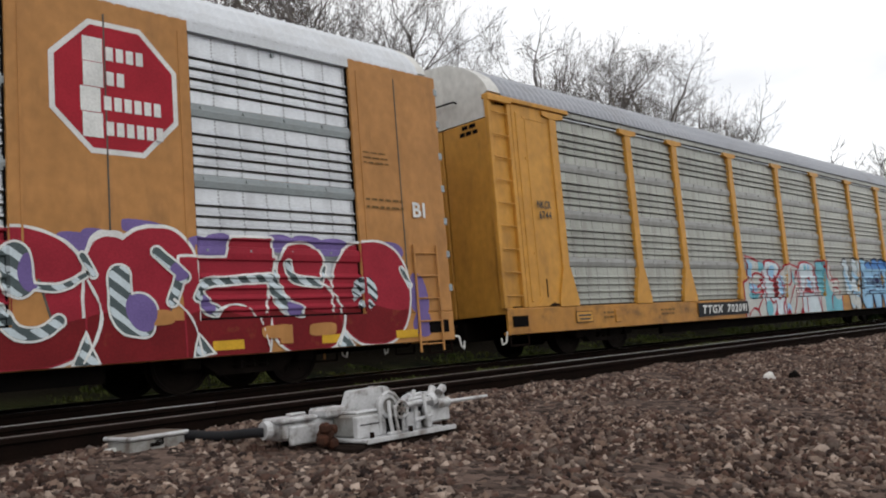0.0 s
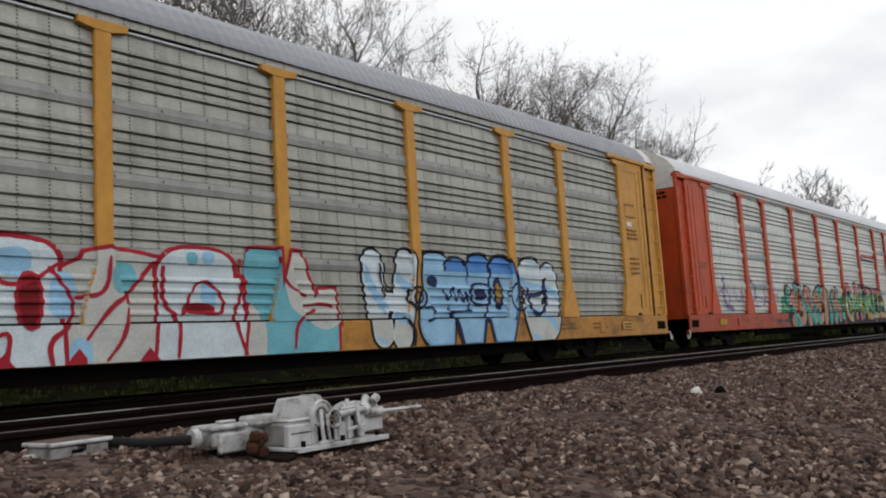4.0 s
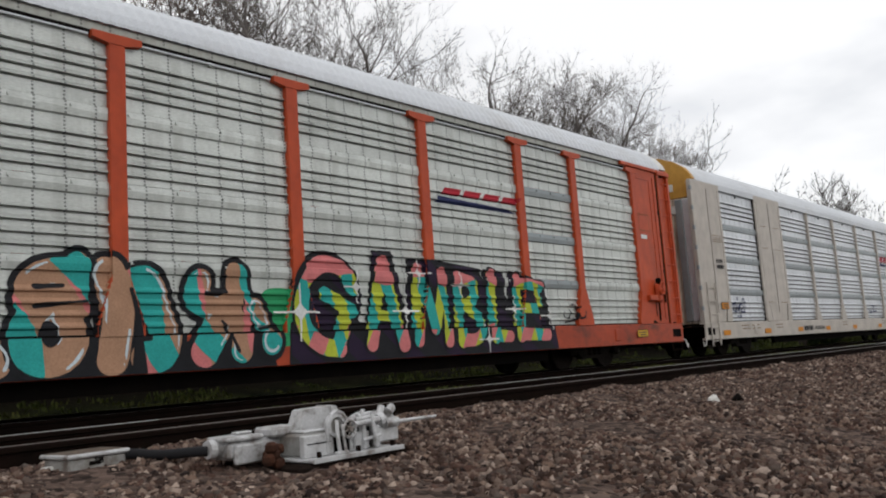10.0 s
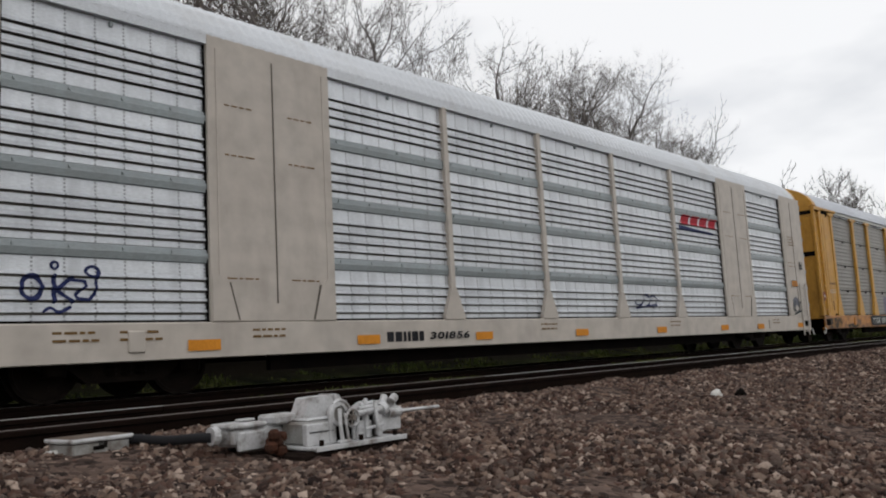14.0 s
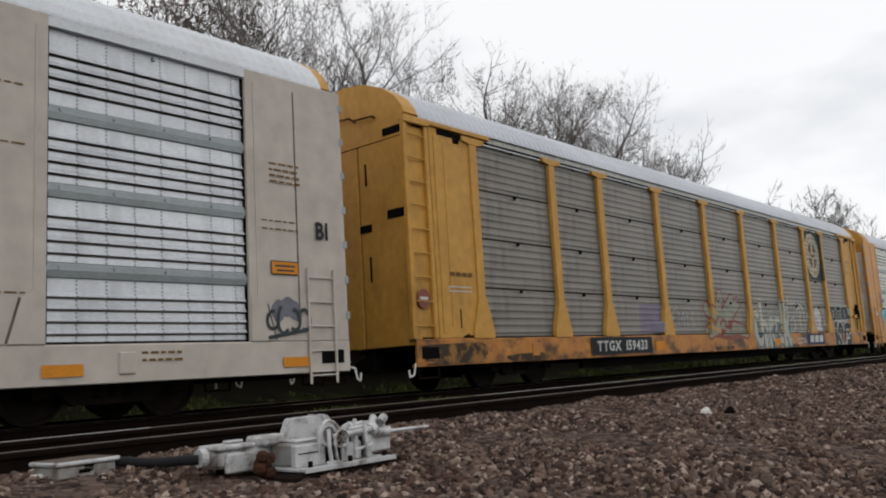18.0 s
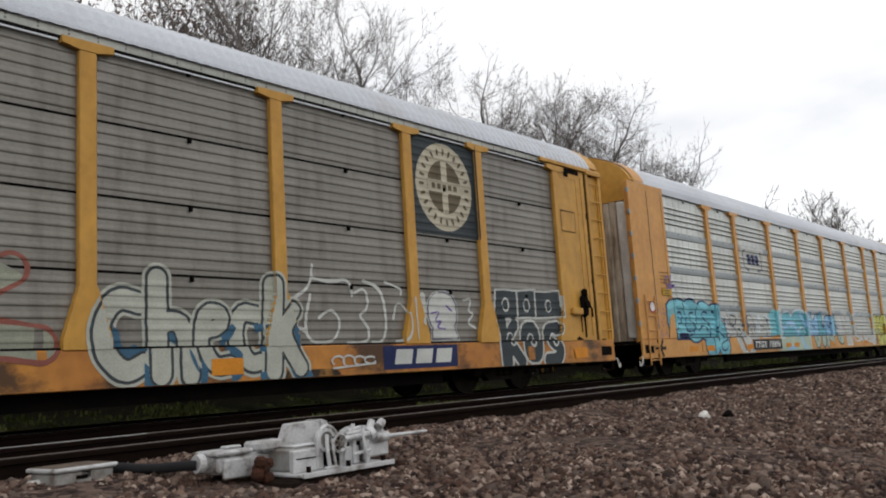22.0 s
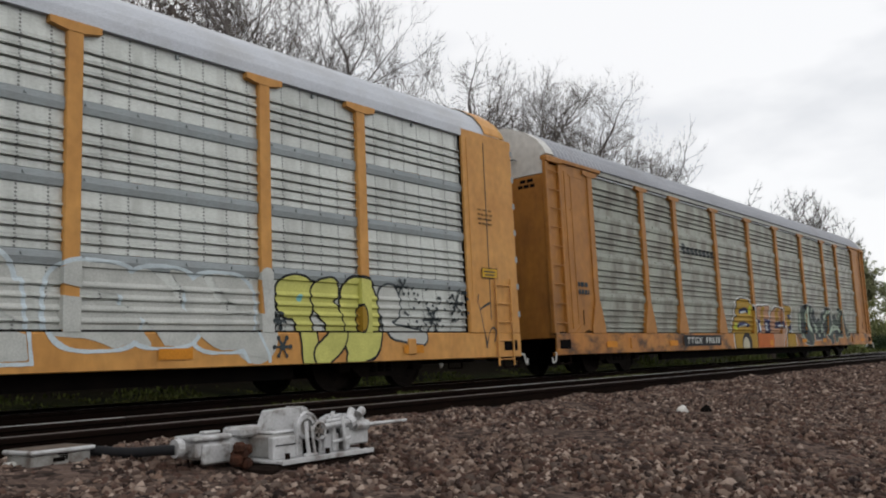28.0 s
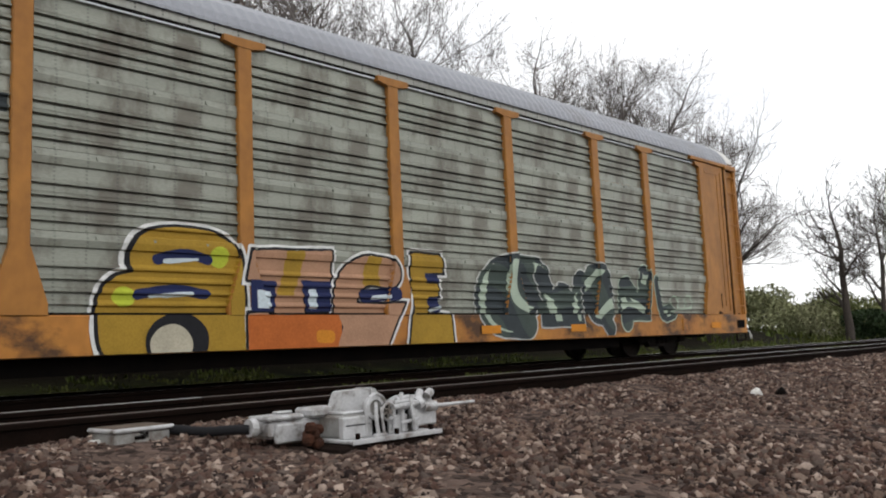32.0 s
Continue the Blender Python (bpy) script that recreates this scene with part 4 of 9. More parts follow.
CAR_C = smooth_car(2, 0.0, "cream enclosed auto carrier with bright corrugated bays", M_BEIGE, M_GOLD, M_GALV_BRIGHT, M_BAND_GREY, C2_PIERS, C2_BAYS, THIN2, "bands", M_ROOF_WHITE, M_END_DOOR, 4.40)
L = 27.35
CACHE.clear()
CAR_D = old_car(3, 0.5, "gold auto carrier with dark slatted sides and a round emblem", M_GOLD, M_GOLD, 4.5, M_GALV_DARK, M_DARK, "slats", sill_mat=M_DIRTY_SILL)
CAR_E = smooth_car(4, 0.5, "ochre auto carrier with silver corrugated sides and blue graffiti", M_ORANGE_YELLOW, M_GOLD, M_GALV_LIGHT, M_BAND_GREY, [(0.06, 1.95), (25.66, L - 0.06)], list(zip(E_POSTS, E_POSTS[1:])), (), "bands", M_ROOF, M_END_DOOR)
for px in E_POSTS[1:-1]:
    both("side_post", post_mesh(M_ORANGE_YELLOW, 0.2, True, 0), CAR_E, pose(px, -W, Z_DECK))
CAR_F = old_car(5, 0.5, "tan orange auto carrier with brown-stained greenish corrugated sides", M_TAN, M_WHITE, 4.45, M_GALV_GREEN, M_GALV_GREEN, roof_mat=M_ROOF_GREY, sill_mat=M_DIRTY_SILL)

brake_gear(CAR_B, M_RED)
brake_gear(CAR_D, M_GOLD, False)
for y0, y1, z0, z1 in ((-1.44, -0.98, 4.56, 4.70), (-1.44, -1.0, 3.06, 3.22)):
    part("end_slot", Geo().box(0.064 if z0 > 4.4 else 0.072, 0.10, y0, y1, z0, z1).mesh("end_slot", M_DARK), CAR_D, None, "dark slot in the end wall")
for y0, y1, z0, z1 in ((-0.60, -0.30, 2.90, 3.04), (-0.52, -0.48, 3.75, 4.15), (-0.55, -0.51, 2.0, 2.45), (0.75, 1.15, 3.2, 3.34)):
    part("end_slot", Geo().box(0.070, 0.11, y0, y1, z0, z1).mesh("end_slot", M_DARK), CAR_D, None, "dark slot in the end wall")
for y0, y1, z in ((-0.8, -0.3, 4.95), (-0.2, 0.2, 5.05)):
    part("grab_handle", Geo().tube([(0.09, y0, z), (0.0, y0, z + 0.02), (0.0, y1, z + 0.05), (0.09, y1, z + 0.03)], 0.018, 6).mesh("grab_handle", M_RUST_BROWN), CAR_D)
part("door_edge", Geo().box(0.18, 0.26, -W + 0.14, -W + 0.36, 0.98, 4.36, 0.02).mesh("door_edge", M_GALV_BRIGHT), CAR_C, None, "bare galvanised door edge")
part("door_edge", Geo().box(0.19, 0.26, -W + 0.37, -W + 0.58, 0.98, 4.36, 0.02).mesh("door_edge", M_BAND_GREY), CAR_C, None, "dull blue-grey door edge")
part("door_edge", Geo().box(0.18, 0.26, -W + 0.14, -W + 0.42, 0.98, 4.36, 0.02).mesh("door_edge", M_WHITE), CAR_E, None, "white door edge with rusty hinge marks")

both("roof_end", Geo().strip([(y * 1.006, z + 0.03) for y, z in ROOF[1:-1]], 0.40, 0.95).mesh("roof_end", M_ORANGE_YELLOW), CAR_E, pose(0, 0, 0), "ochre painted end strip of the roof")
for y0, y1, z0, z1 in ((-0.95, -0.62, 4.62, 4.82), (-0.98, -0.66, 3.98, 4.20)):
    part("placard", Geo().box(0.222 if z0 > 4.4 else 0.205, 0.25, y0, y1, z0, z1, 0.004).mesh("placard", M_WHITE), CAR_C, None, "small pale placard on the end wall")

# ---- lettering and graffiti ----
GLYPHS = {}


def load_glyphs(wanted):
    """Outlines of the built-in font as flat triangles, each letter 1 wide and 1 high before it is thickened."""
    made = []
    for ch, off in wanted:
        cu = bpy.data.curves.new("glyph", "FONT")
        cu.body, cu.size, cu.offset, cu.resolution_u, cu.fill_mode = ch, 1.0, off, 3, "FRONT"
        made.append((ch, off, new("glyph", cu)))
    dg = bpy.context.evaluated_depsgraph_get()
    raw = {}
    for ch, off, ob in made:
        me = bpy.data.meshes.new_from_object(ob.evaluated_get(dg))
        raw[ch, off] = ([(v.co.x, v.co.y) for v in me.vertices], [tuple(p.vertices) for p in me.polygons])
        bpy.data.meshes.remove(me)
    for ch, off, ob in made:
        cu = ob.data
        bpy.data.objects.remove(ob)
        bpy.data.curves.remove(cu)
    for (ch, off), (v, f) in raw.items():
        b = raw[ch, 0.0][0]
        x0, x1, y0, y1 = min(p[0] for p in b), max(p[0] for p in b), min(p[1] for p in b), max(p[1] for p in b)
        GLYPHS[ch, off] = ([((x - x0) / (x1 - x0), (y - y0) / (y1 - y0)) for x, y in v], f, (x1 - x0) / (y1 - y0))


load_glyphs([(c, o) for c in sorted(set("TTGXBINKCR0123456789")) for o in (0.0, 0.03)])


def side_y(kind, x, z):
    """How far the car's near side stands from its centre line at x, z (negative: towards the near side)."""
    if z < Z_DECK:
        return -W
    posts = {"old": OLD_POSTS, "slats": OLD_POSTS, "E": E_POSTS, "C": THIN, "C2": THIN2}[kind]
    if kind in ("old", "slats") and (x < 1.78 or x > L - 1.78):
        return -W + 0.014
    if kind in ("C", "C2", "E"):
        for a, b in (C_PIERS if kind == "C" else C2_PIERS if kind == "C2" else [(0.06, 1.95), (25.66, L)]):
            if a <= x <= b:
                return -W
    for p in posts:
        half = 0.11 if kind[0] != "C" else 0.06
        if kind in ("old", "slats") and z < Z_DECK + 0.75:
            half = 0.30 - 0.19 * max(0.0, (z - Z_DECK - 0.12) / 0.63)
        if abs(x - p) <= half:
            return -W - 0.014
    row = max(0, min(3, int((z - Z_DECK - 0.02) / ROW_H)))
    zl = z - Z_DECK - 0.02 - row * ROW_H
    a, b = sheet_profile("slats" if kind == "slats" else "bands", row)
    prof = a + b
    for (ya, za), (yb, zb) in zip(prof, prof[1:]):
        if za <= zl <= zb and zb > za:
            return -W + 0.085 + ya + (yb - ya) * (zl - za) / (zb - za)
    return -W + 0.085


def cut_levels(kind, x0, x1, z0, z1):
    zs = [Z_DECK - 0.001, Z_DECK + 0.001]
    for row in range(4):
        a, b = sheet_profile("slats" if kind == "slats" else "bands", row)
        zs += [Z_DECK + 0.02 + row * ROW_H + p[1] + d for p in a + b for d in (0.0005,)]
    posts = {"old": OLD_POSTS, "slats": OLD_POSTS, "E": E_POSTS, "C": THIN, "C2": THIN2}[kind]
    half = 0.06 if kind[0] == "C" else 0.11
    xs = [p + s * (half + d) for p in posts for s in (-1, 1) for d in (-0.001, 0.001)]
    if kind in ("old", "slats"):
        xs += [p + s * (0.20 + d) for p in posts for s in (-1, 1) for d in (-0.001, 0.001)]
    if kind == "E":
        xs += [1.949, 1.951, 25.659, 25.661]
    return sorted({round(z, 4) for z in zs if z0 < z < z1}), sorted(x for x in xs if x0 < x < x1)


def lay(car, kind, name, layers, label="", base=0.0):
    """Paint on the side of a car: layers of (flat points x z, faces, material); each follows ribs, posts and sill."""
    g, mats = Geo(), []
    for n, (pts, faces, mat) in enumerate(layers):
        if mat not in mats:
            mats.append(mat)
        bm = bmesh.new()
        vs = [bm.verts.new((x, 0, z)) for x, z in pts]
        for f in faces:
            try:
                bm.faces.new([vs[i] for i in f])
            except ValueError:
                pass
        if len(faces) == 1 and len(pts) > 4:
            bmesh.ops.triangulate(bm, faces=bm.faces[:])
        zs, xs = cut_levels(kind, min(p[0] for p in pts), max(p[0] for p in pts), min(p[1] for p in pts), max(p[1] for p in pts))
        for z in zs:
            bmesh.ops.bisect_plane(bm, geom=bm.verts[:] + bm.edges[:] + bm.faces[:], plane_co=(0, 0, z), plane_no=(0, 0, 1))
        for x in xs:
            bmesh.ops.bisect_plane(bm, geom=bm.verts[:] + bm.edges[:] + bm.faces[:], plane_co=(x, 0, 0), plane_no=(1, 0, 0))
        bm.verts.index_update()
        lift = 0.003 + base + 0.002 * n
        v = [(p.co.x, side_y(kind, p.co.x, p.co.z) - lift, max(p.co.z, Z_SILL + 0.012)) for p in bm.verts]
        g.add(v, [tuple(q.index for q in f.verts) for f in bm.faces], mats.index(mat))
        bm.free()
    me = bpy.data.meshes.new(name)
    me.from_pydata(g.v, [], g.f)
    for m in mats:
        me.materials.append(m)
    me.polygons.foreach_set("material_index", g.m)
    me.update()
    return part(name, me, car, None, label)


def slot_map(pts, x0, x1, z0, z1, lean=0.0, bow=0.0):
    out = []
    for u, w in pts:
        out.append((x0 + (x1 - x0) * u + lean * (w - 0.5), z0 + (z1 - z0) * w + bow * math.sin(math.pi * u)))
    return out


def oval(cx, cz, rx, rz, n=22, power=2.0, turn=0.0, wob=0.0, seed=0):
    rnd = random.Random(seed)
    ph = rnd.uniform(0, 6)
    pts = []
    for i in range(n):
        a = 2 * math.pi * i / n
        c, s = math.cos(a), math.sin(a)
        u = math.copysign(abs(c) ** (2 / power), c) * (1 + wob * math.sin(3 * a + ph))
        w = math.copysign(abs(s) ** (2 / power), s) * (1 + wob * math.sin(2 * a + ph))
        u, w = u * rx, w * rz
        t = radians(turn)
        pts.append((cx + u * math.cos(t) - w * math.sin(t), cz + u * math.sin(t) + w * math.cos(t)))
    return pts, [tuple(range(n))]


def rect(x0, x1, z0, z1, lean=0.0):
    return [(x0, z0), (x1, z0), (x1 + lean, z1), (x0 + lean, z1)], [(0, 1, 2, 3)]


def stroke(pts, w):
    """A sprayed line of width w along points."""
    v, f = [], []
    for i, (x, z) in enumerate(pts):
        a = pts[max(0, i - 1)]
        b = pts[min(len(pts) - 1, i + 1)]
        d = Vector((b[0] - a[0], b[1] - a[1]))
        d = d.normalized() if d.length else Vector((1, 0))
        v += [(x - d.y * w / 2, z + d.x * w / 2), (x + d.y * w / 2, z - d.x * w / 2)]
    for i in range(len(pts) - 1):
        f.append((2 * i, 2 * i + 1, 2 * i + 3, 2 * i + 2))
    return v, f


def curve_pts(fn, n=18):
    return [fn(i / (n - 1)) for i in range(n)]


def number_board(car, kind, text, x0, x1, z0, z1, board, ink, tx0, tx1, lean=0.06):
    layers = [(*rect(x0, x1, z0, z1), board)] if board else []
    total = sum(GLYPHS[c, 0.0][2] + 0.22 if c != " " else 0.9 for c in text)
    sc = (tx1 - tx0) / total
    h = (z1 - z0) * 0.56
    x, zb = tx0, z0 + (z1 - z0) * 0.22
    for c in text:
        if c == " ":
            x += 0.9 * sc
            continue
        p, f, asp = GLYPHS[c, 0.03]
        layers.append((slot_map(p, x, x + asp * sc, zb, zb + h, lean), f, ink))
        x += (asp + 0.22) * sc
    lay(car, kind, "number_board" if board else "painted_mark", layers, "stencilled reporting mark and number", base=0.024)


def bars(car, kind, x, z, width, rows, ink, gap=0.07, h=0.03, seed=0, name="stencil_block"):
    """Small stencilled writing that cannot be read: short bars in rows."""
    rnd = random.Random(seed)
    layers = []
    for r in range(rows):
        u = x
        while u < x + width - 0.05:
            k = min(rnd.uniform(0.06, 0.16), x + width - u)
            layers.append((*rect(u, u + k, z - r * gap, z - r * gap + h), ink))
            u += k + 0.03
    lay(car, kind, name, layers, "small stencilled lettering worn to short bars")


def warning_sign(car, kind, x, z, w, h, tone):
    """A small bright plate with a dark border and two worn lines of writing."""
    layers = [(*rect(x, x + w, z, z + h), P_BLACK), (*rect(x + 0.015, x + w - 0.015, z + 0.015, z + h - 0.015), tone)]
    layers += [(*rect(x + 0.07 + 0.03 * r, x + w - 0.07 - 0.02 * r, z + h * (0.56 - 0.32 * r), z + h * (0.70 - 0.32 * r)), P_SLATE) for r in (0, 1)]
    lay(car, kind, "warning_plate", layers, "warning plate with two worn lines of writing", base=0.02)


def swoosh_logo(car, kind, x0, x1, z0, z1):
    layers = []
    n = 4
    for i in range(n):
        a = x0 + 0.16 + (x1 - x0 - 0.2) * i / n
        layers.append((*rect(a, a + (x1 - x0 - 0.2) / n * 0.82, z0 + 0.16, z1, 0.16), P_RED))
    layers.append(([(x0, z0), (x1 - 0.1, z0 - 0.02), (x1 - 0.4, z0 + 0.04), (x0 + 0.12, z0 + 0.13)], [(0, 1, 2, 3)], P_NAVY))
    lay(car, kind, "emblem", layers, "red slanted emblem over a blue stripe")


def tag(car, kind, x0, x1, z0, z1, ink, w=0.035, seed=3, loops=4):
    rnd = random.Random(seed)
    layers = []
    for i in range(loops):
        cx = x0 + (x1 - x0) * (i + 0.5) / loops
        r = (x1 - x0) / loops * 0.55
        a0, turn = rnd.uniform(0, 6), rnd.choice((-1, 1)) * rnd.uniform(3.5, 5.5)
        cz, rz = (z0 + z1) / 2, (z1 - z0) / 2 * rnd.uniform(0.6, 1.0)
        layers.append((*stroke(curve_pts(lambda t: (cx + r * math.cos(a0 + turn * t), cz + rz * math.sin(a0 + turn * t) * (0.7 + 0.3 * t))), w), ink))
    layers.append((*stroke([(x0, z0), (x1, z0 + (z1 - z0) * 0.25)], w), ink))
    lay(car, kind, "graffiti_tag", layers, base=0.02)


def splash(car, kind, spans, mat, name="graffiti_cloud", seed=1):
    rnd = random.Random(seed)
    for i, (cx, cz, rx, rz) in enumerate(spans):
        lay(car, kind, name, [(*oval(cx, cz, rx, rz, 20, 2.3, rnd.uniform(-8, 8), 0.10, rnd.randint(0, 99)), mat)], base=0.0008 * (i % 4))


def emblem(car, kind, layers, label):
    for i, q in enumerate(layers):
        lay(car, kind, "emblem" if i == 0 else "emblem_piece", [q], label if i == 0 else "", base=0.002 + 0.0016 * min(i, 4) + (0.0002 * i if i > 4 else 0))


# ---- freehand spray pieces: flat fields over x, z (negative inside), cut out along the ribs ----
def f_oval(cx, cz, rx, rz, p=2.0, turn=0.0):
    c, q = math.cos(radians(turn)), math.sin(radians(turn))

    def field(X, Z):
        u, w = (X - cx) * c + (Z - cz) * q, (Z - cz) * c - (X - cx) * q
        return ((np.abs(u / rx) ** p + np.abs(w / rz) ** p) ** (1 / p) - 1) * min(rx, rz)
    return field


def f_line(pts, w, soft=2):
    """A line of width w through points, its bends rounded off."""
    for _ in range(soft):
        cut = [pts[0]]
        for (ax, az), (bx, bz) in zip(pts, pts[1:]):
            cut += [(ax * 0.75 + bx * 0.25, az * 0.75 + bz * 0.25), (ax * 0.25 + bx * 0.75, az * 0.25 + bz * 0.75)]
        pts = cut + [pts[-1]]

    def field(X, Z):
        best = np.full(X.shape, 9.0)
        for (ax, az), (bx, bz) in zip(pts, pts[1:]):
            dx, dz = bx - ax, bz - az
            t = np.clip(((X - ax) * dx + (Z - az) * dz) / max(dx * dx + dz * dz, 1e-9), 0, 1)
            best = np.minimum(best, np.hypot(X - ax - t * dx, Z - az - t * dz))
        return best - w / 2
    return field


def f_block(pts):
    """A convex shape with straight sides, its corners given clockwise or not."""
    cx, cz = sum(p[0] for p in pts) / len(pts), sum(p[1] for p in pts) / len(pts)

    def field(X, Z):
        worst = np.full(X.shape, -9.0)
        for (ax, az), (bx, bz) in zip(pts, pts[1:] + pts[:1]):
            nx, nz = bz - az, ax - bx
            k = math.hypot(nx, nz)
            if (cx - ax) * nx + (cz - az) * nz > 0:
                k = -k
            worst = np.maximum(worst, ((X - ax) * nx + (Z - az) * nz) / k)
        return worst
    return field


def f_any(*fs):
    return lambda X, Z: np.minimum.reduce([f(X, Z) for f in fs])


def f_all(*fs):
    return lambda X, Z: np.maximum.reduce([f(X, Z) for f in fs])


def f_not(f):
    return lambda X, Z: -f(X, Z)


def f_fat(f, d):
    return lambda X, Z: f(X, Z) - d


def f_rim(f, w, at=0.0):
    return lambda X, Z: np.abs(f(X, Z) - at) - w / 2


def f_bands(angle, period, share, shift=0.0, sway=0.0):
    """Slanted bands that cover a share of each period."""
    ux, uz = math.cos(radians(angle)), math.sin(radians(angle))

    def field(X, Z):
        v = (X * ux + Z * uz + sway * np.sin(2.3 * X * uz - 3.1 * Z * ux + shift)) / period + shift
        return (np.abs(v - np.floor(v) - 0.5) - share / 2) * period
    return field


def spray(car, kind, name, layers, span, label="", base=0.006, step=0.026, wob=0.0045):
    """One painted shape on a car's near side, span x0, x1, z0, z1: every layer is a field and its paint; it follows ribs, posts and sill and leaves the drain slot open."""
    x0, x1, z0, z1 = span
    z0 = max(z0, Z_SILL + 0.012)
    zs, xs = cut_levels(kind, x0, x1, z0, z1)
    slot0, slot1 = Z_DECK + 0.003, Z_DECK + 0.03
    zs = np.array(sorted({round(z, 4) for z in list(np.arange(z0, z1, step)) + [z1] + zs + [slot0, slot1]}))
    xs = np.array(sorted({round(x, 4) for x in list(np.arange(x0, x1, step)) + [x1] + xs}))
    X, Z = np.meshgrid(xs, zs)
    shake = wob * (np.sin(7.1 * X + 4.3 * Z) + 0.6 * np.sin(15.7 * Z - 11.3 * X) + 0.4 * np.sin(29.0 * X + 23.0 * Z))
    depth = {}

    def y_at(j, i):
        if (j, i) not in depth:
            depth[j, i] = side_y(kind, xs[i], zs[j])
        return depth[j, i]
    v, f, m, mats = [], [], [], []
    nz, nx = X.shape
    for n, (field, mat) in enumerate(layers):
        if mat not in mats:
            mats.append(mat)
        slot = mats.index(mat)
        F = field(X, Z) + shake
        lift = 0.003 + base + 0.0018 * n
        I = F < 0
        count = I[:-1, :-1].astype(int) + I[1:, :-1] + I[:-1, 1:] + I[1:, 1:]
        seen = {}

        def corner(j, i):
            if (j, i) not in seen:
                seen[j, i] = len(v)
                v.append((xs[i], y_at(j, i) - lift, zs[j]))
            return seen[j, i]
        for j in range(nz - 1):
            slotted = zs[j] >= slot0 - 1e-4 and zs[j + 1] <= slot1 + 1e-4
            run = None
            for i in range(nx - 1):
                if slotted and y_at(j, i) > -W + 0.03:
                    if run is not None:
                        f.append((corner(j, run), corner(j, i), corner(j + 1, i), corner(j + 1, run)))
                        m.append(slot)
                        run = None
                elif count[j, i] == 4:
                    if run is None:
                        run = i
                    last = i == nx - 2 or count[j, i + 1] < 4 or y_at(j, i + 1) != y_at(j, run) or y_at(j + 1, i + 1) != y_at(j + 1, run) or abs(y_at(j, i + 2) - y_at(j, i + 1)) > 1e-6 or abs(y_at(j + 1, i + 2) - y_at(j + 1, i + 1)) > 1e-6
                    if last:
                        f.append((corner(j, run), corner(j, i + 1), corner(j + 1, i + 1), corner(j + 1, run)))
                        m.append(slot)
                        run = None
                elif count[j, i]:
                    ring = []
                    ks = ((j, i), (j, i + 1), (j + 1, i + 1), (j + 1, i))
                    for a, b in zip(ks, ks[1:] + ks[:1]):
                        if I[a]:
                            ring.append(corner(*a))
                        if I[a] != I[b]:
                            t = F[a] / (F[a] - F[b])
                            ya, yb = y_at(*a), y_at(*b)
                            ring.append(len(v))
                            v.append((xs[a[1]] + t * (xs[b[1]] - xs[a[1]]), ya + t * (yb - ya) - lift, zs[a[0]] + t * (zs[b[0]] - zs[a[0]])))
                    if len(ring) > 2:
                        f.append(tuple(ring))
                        m.append(slot)
    if not f:
        return None
    me = bpy.data.meshes.new(name)
    me.from_pydata([tuple(map(float, p)) for p in v], [], f)
    for q in mats:
        me.materials.append(q)
    me.polygons.foreach_set("material_index", m)
    me.update()
    return part(name, me, car, None, label)


def outlined(car, kind, body, span, edge, rim, fills, extra=(), glow=None, base=0.006, name="graffiti_letter", label=""):
    """A sprayed letter: glow, dark rim, then its fill in one or more (field, paint), then lines on top."""
    layers = [(f_all(f_fat(body, rim * 2.0), f_not(f_fat(body, rim * 0.8))), glow)] if glow else []
    layers.append((f_all(f_fat(body, rim), f_not(f_fat(body, -0.012))), edge))
    for field, mat in fills:
        layers.append((f_all(body, field) if field else body, mat))
    layers += list(extra)
    spray(car, kind, name, layers, span, label, base)


P_RED = paint("spray_red", (0.36, 0.018, 0.032))
P_CRIMSON = paint("spray_crimson", (0.31, 0.020, 0.036))
P_DKRED = paint("spray_dark_red", (0.165, 0.010, 0.013), stain=(0.26, 0.10, 0.03), stain_scale=2.2, stain_lo=0.58, stain_hi=0.7, stain_max=0.5)
P_NAVY = paint("spray_navy", (0.018, 0.025, 0.085))
P_PURPLE = paint("spray_purple", (0.17, 0.12, 0.31))
P_LILAC = paint("spray_lilac", (0.20, 0.17, 0.33))
P_BLUE = paint("spray_blue", (0.085, 0.24, 0.56))
P_LTBLUE = paint("spray_light_blue", (0.30, 0.52, 0.72))
P_CYAN = paint("spray_cyan", (0.16, 0.43, 0.51))
P_TEAL = paint("spray_teal", (0.03, 0.36, 0.33))
P_PINK = paint("spray_pink", (0.62, 0.19, 0.19))
P_TAN = paint("spray_tan", (0.42, 0.24, 0.15))
P_GREEN = paint("spray_green", (0.03, 0.30, 0.12))
P_LIME = paint("spray_lime", (0.46, 0.52, 0.05))
P_ICE = paint("spray_ice", (0.58, 0.66, 0.70))
P_GOLD = paint("spray_gold", (0.36, 0.22, 0.03))
P_ORANGE = paint("spray_orange", (0.48, 0.13, 0.03))
P_PALE_YELLOW = paint("spray_pale_yellow", (0.56, 0.55, 0.16))
P_FADED = paint("spray_faded_white", (0.52, 0.53, 0.50))
P_SLATE = paint("spray_slate", (0.045, 0.055, 0.06))
P_SAGE = paint("spray_sage", (0.42, 0.50, 0.40))
P_BLUEGREY = paint("spray_steel_blue", (0.05, 0.12, 0.19))
P_CREAM = paint("emblem_cream", (0.47, 0.43, 0.33))
P_GREYMIST = paint("spray_grey_mist", (0.16, 0.16, 0.19))
P_AQUA = paint("spray_aqua", (0.22, 0.55, 0.62))
P_PINE = paint("spray_pine_grey", (0.065, 0.085, 0.075))
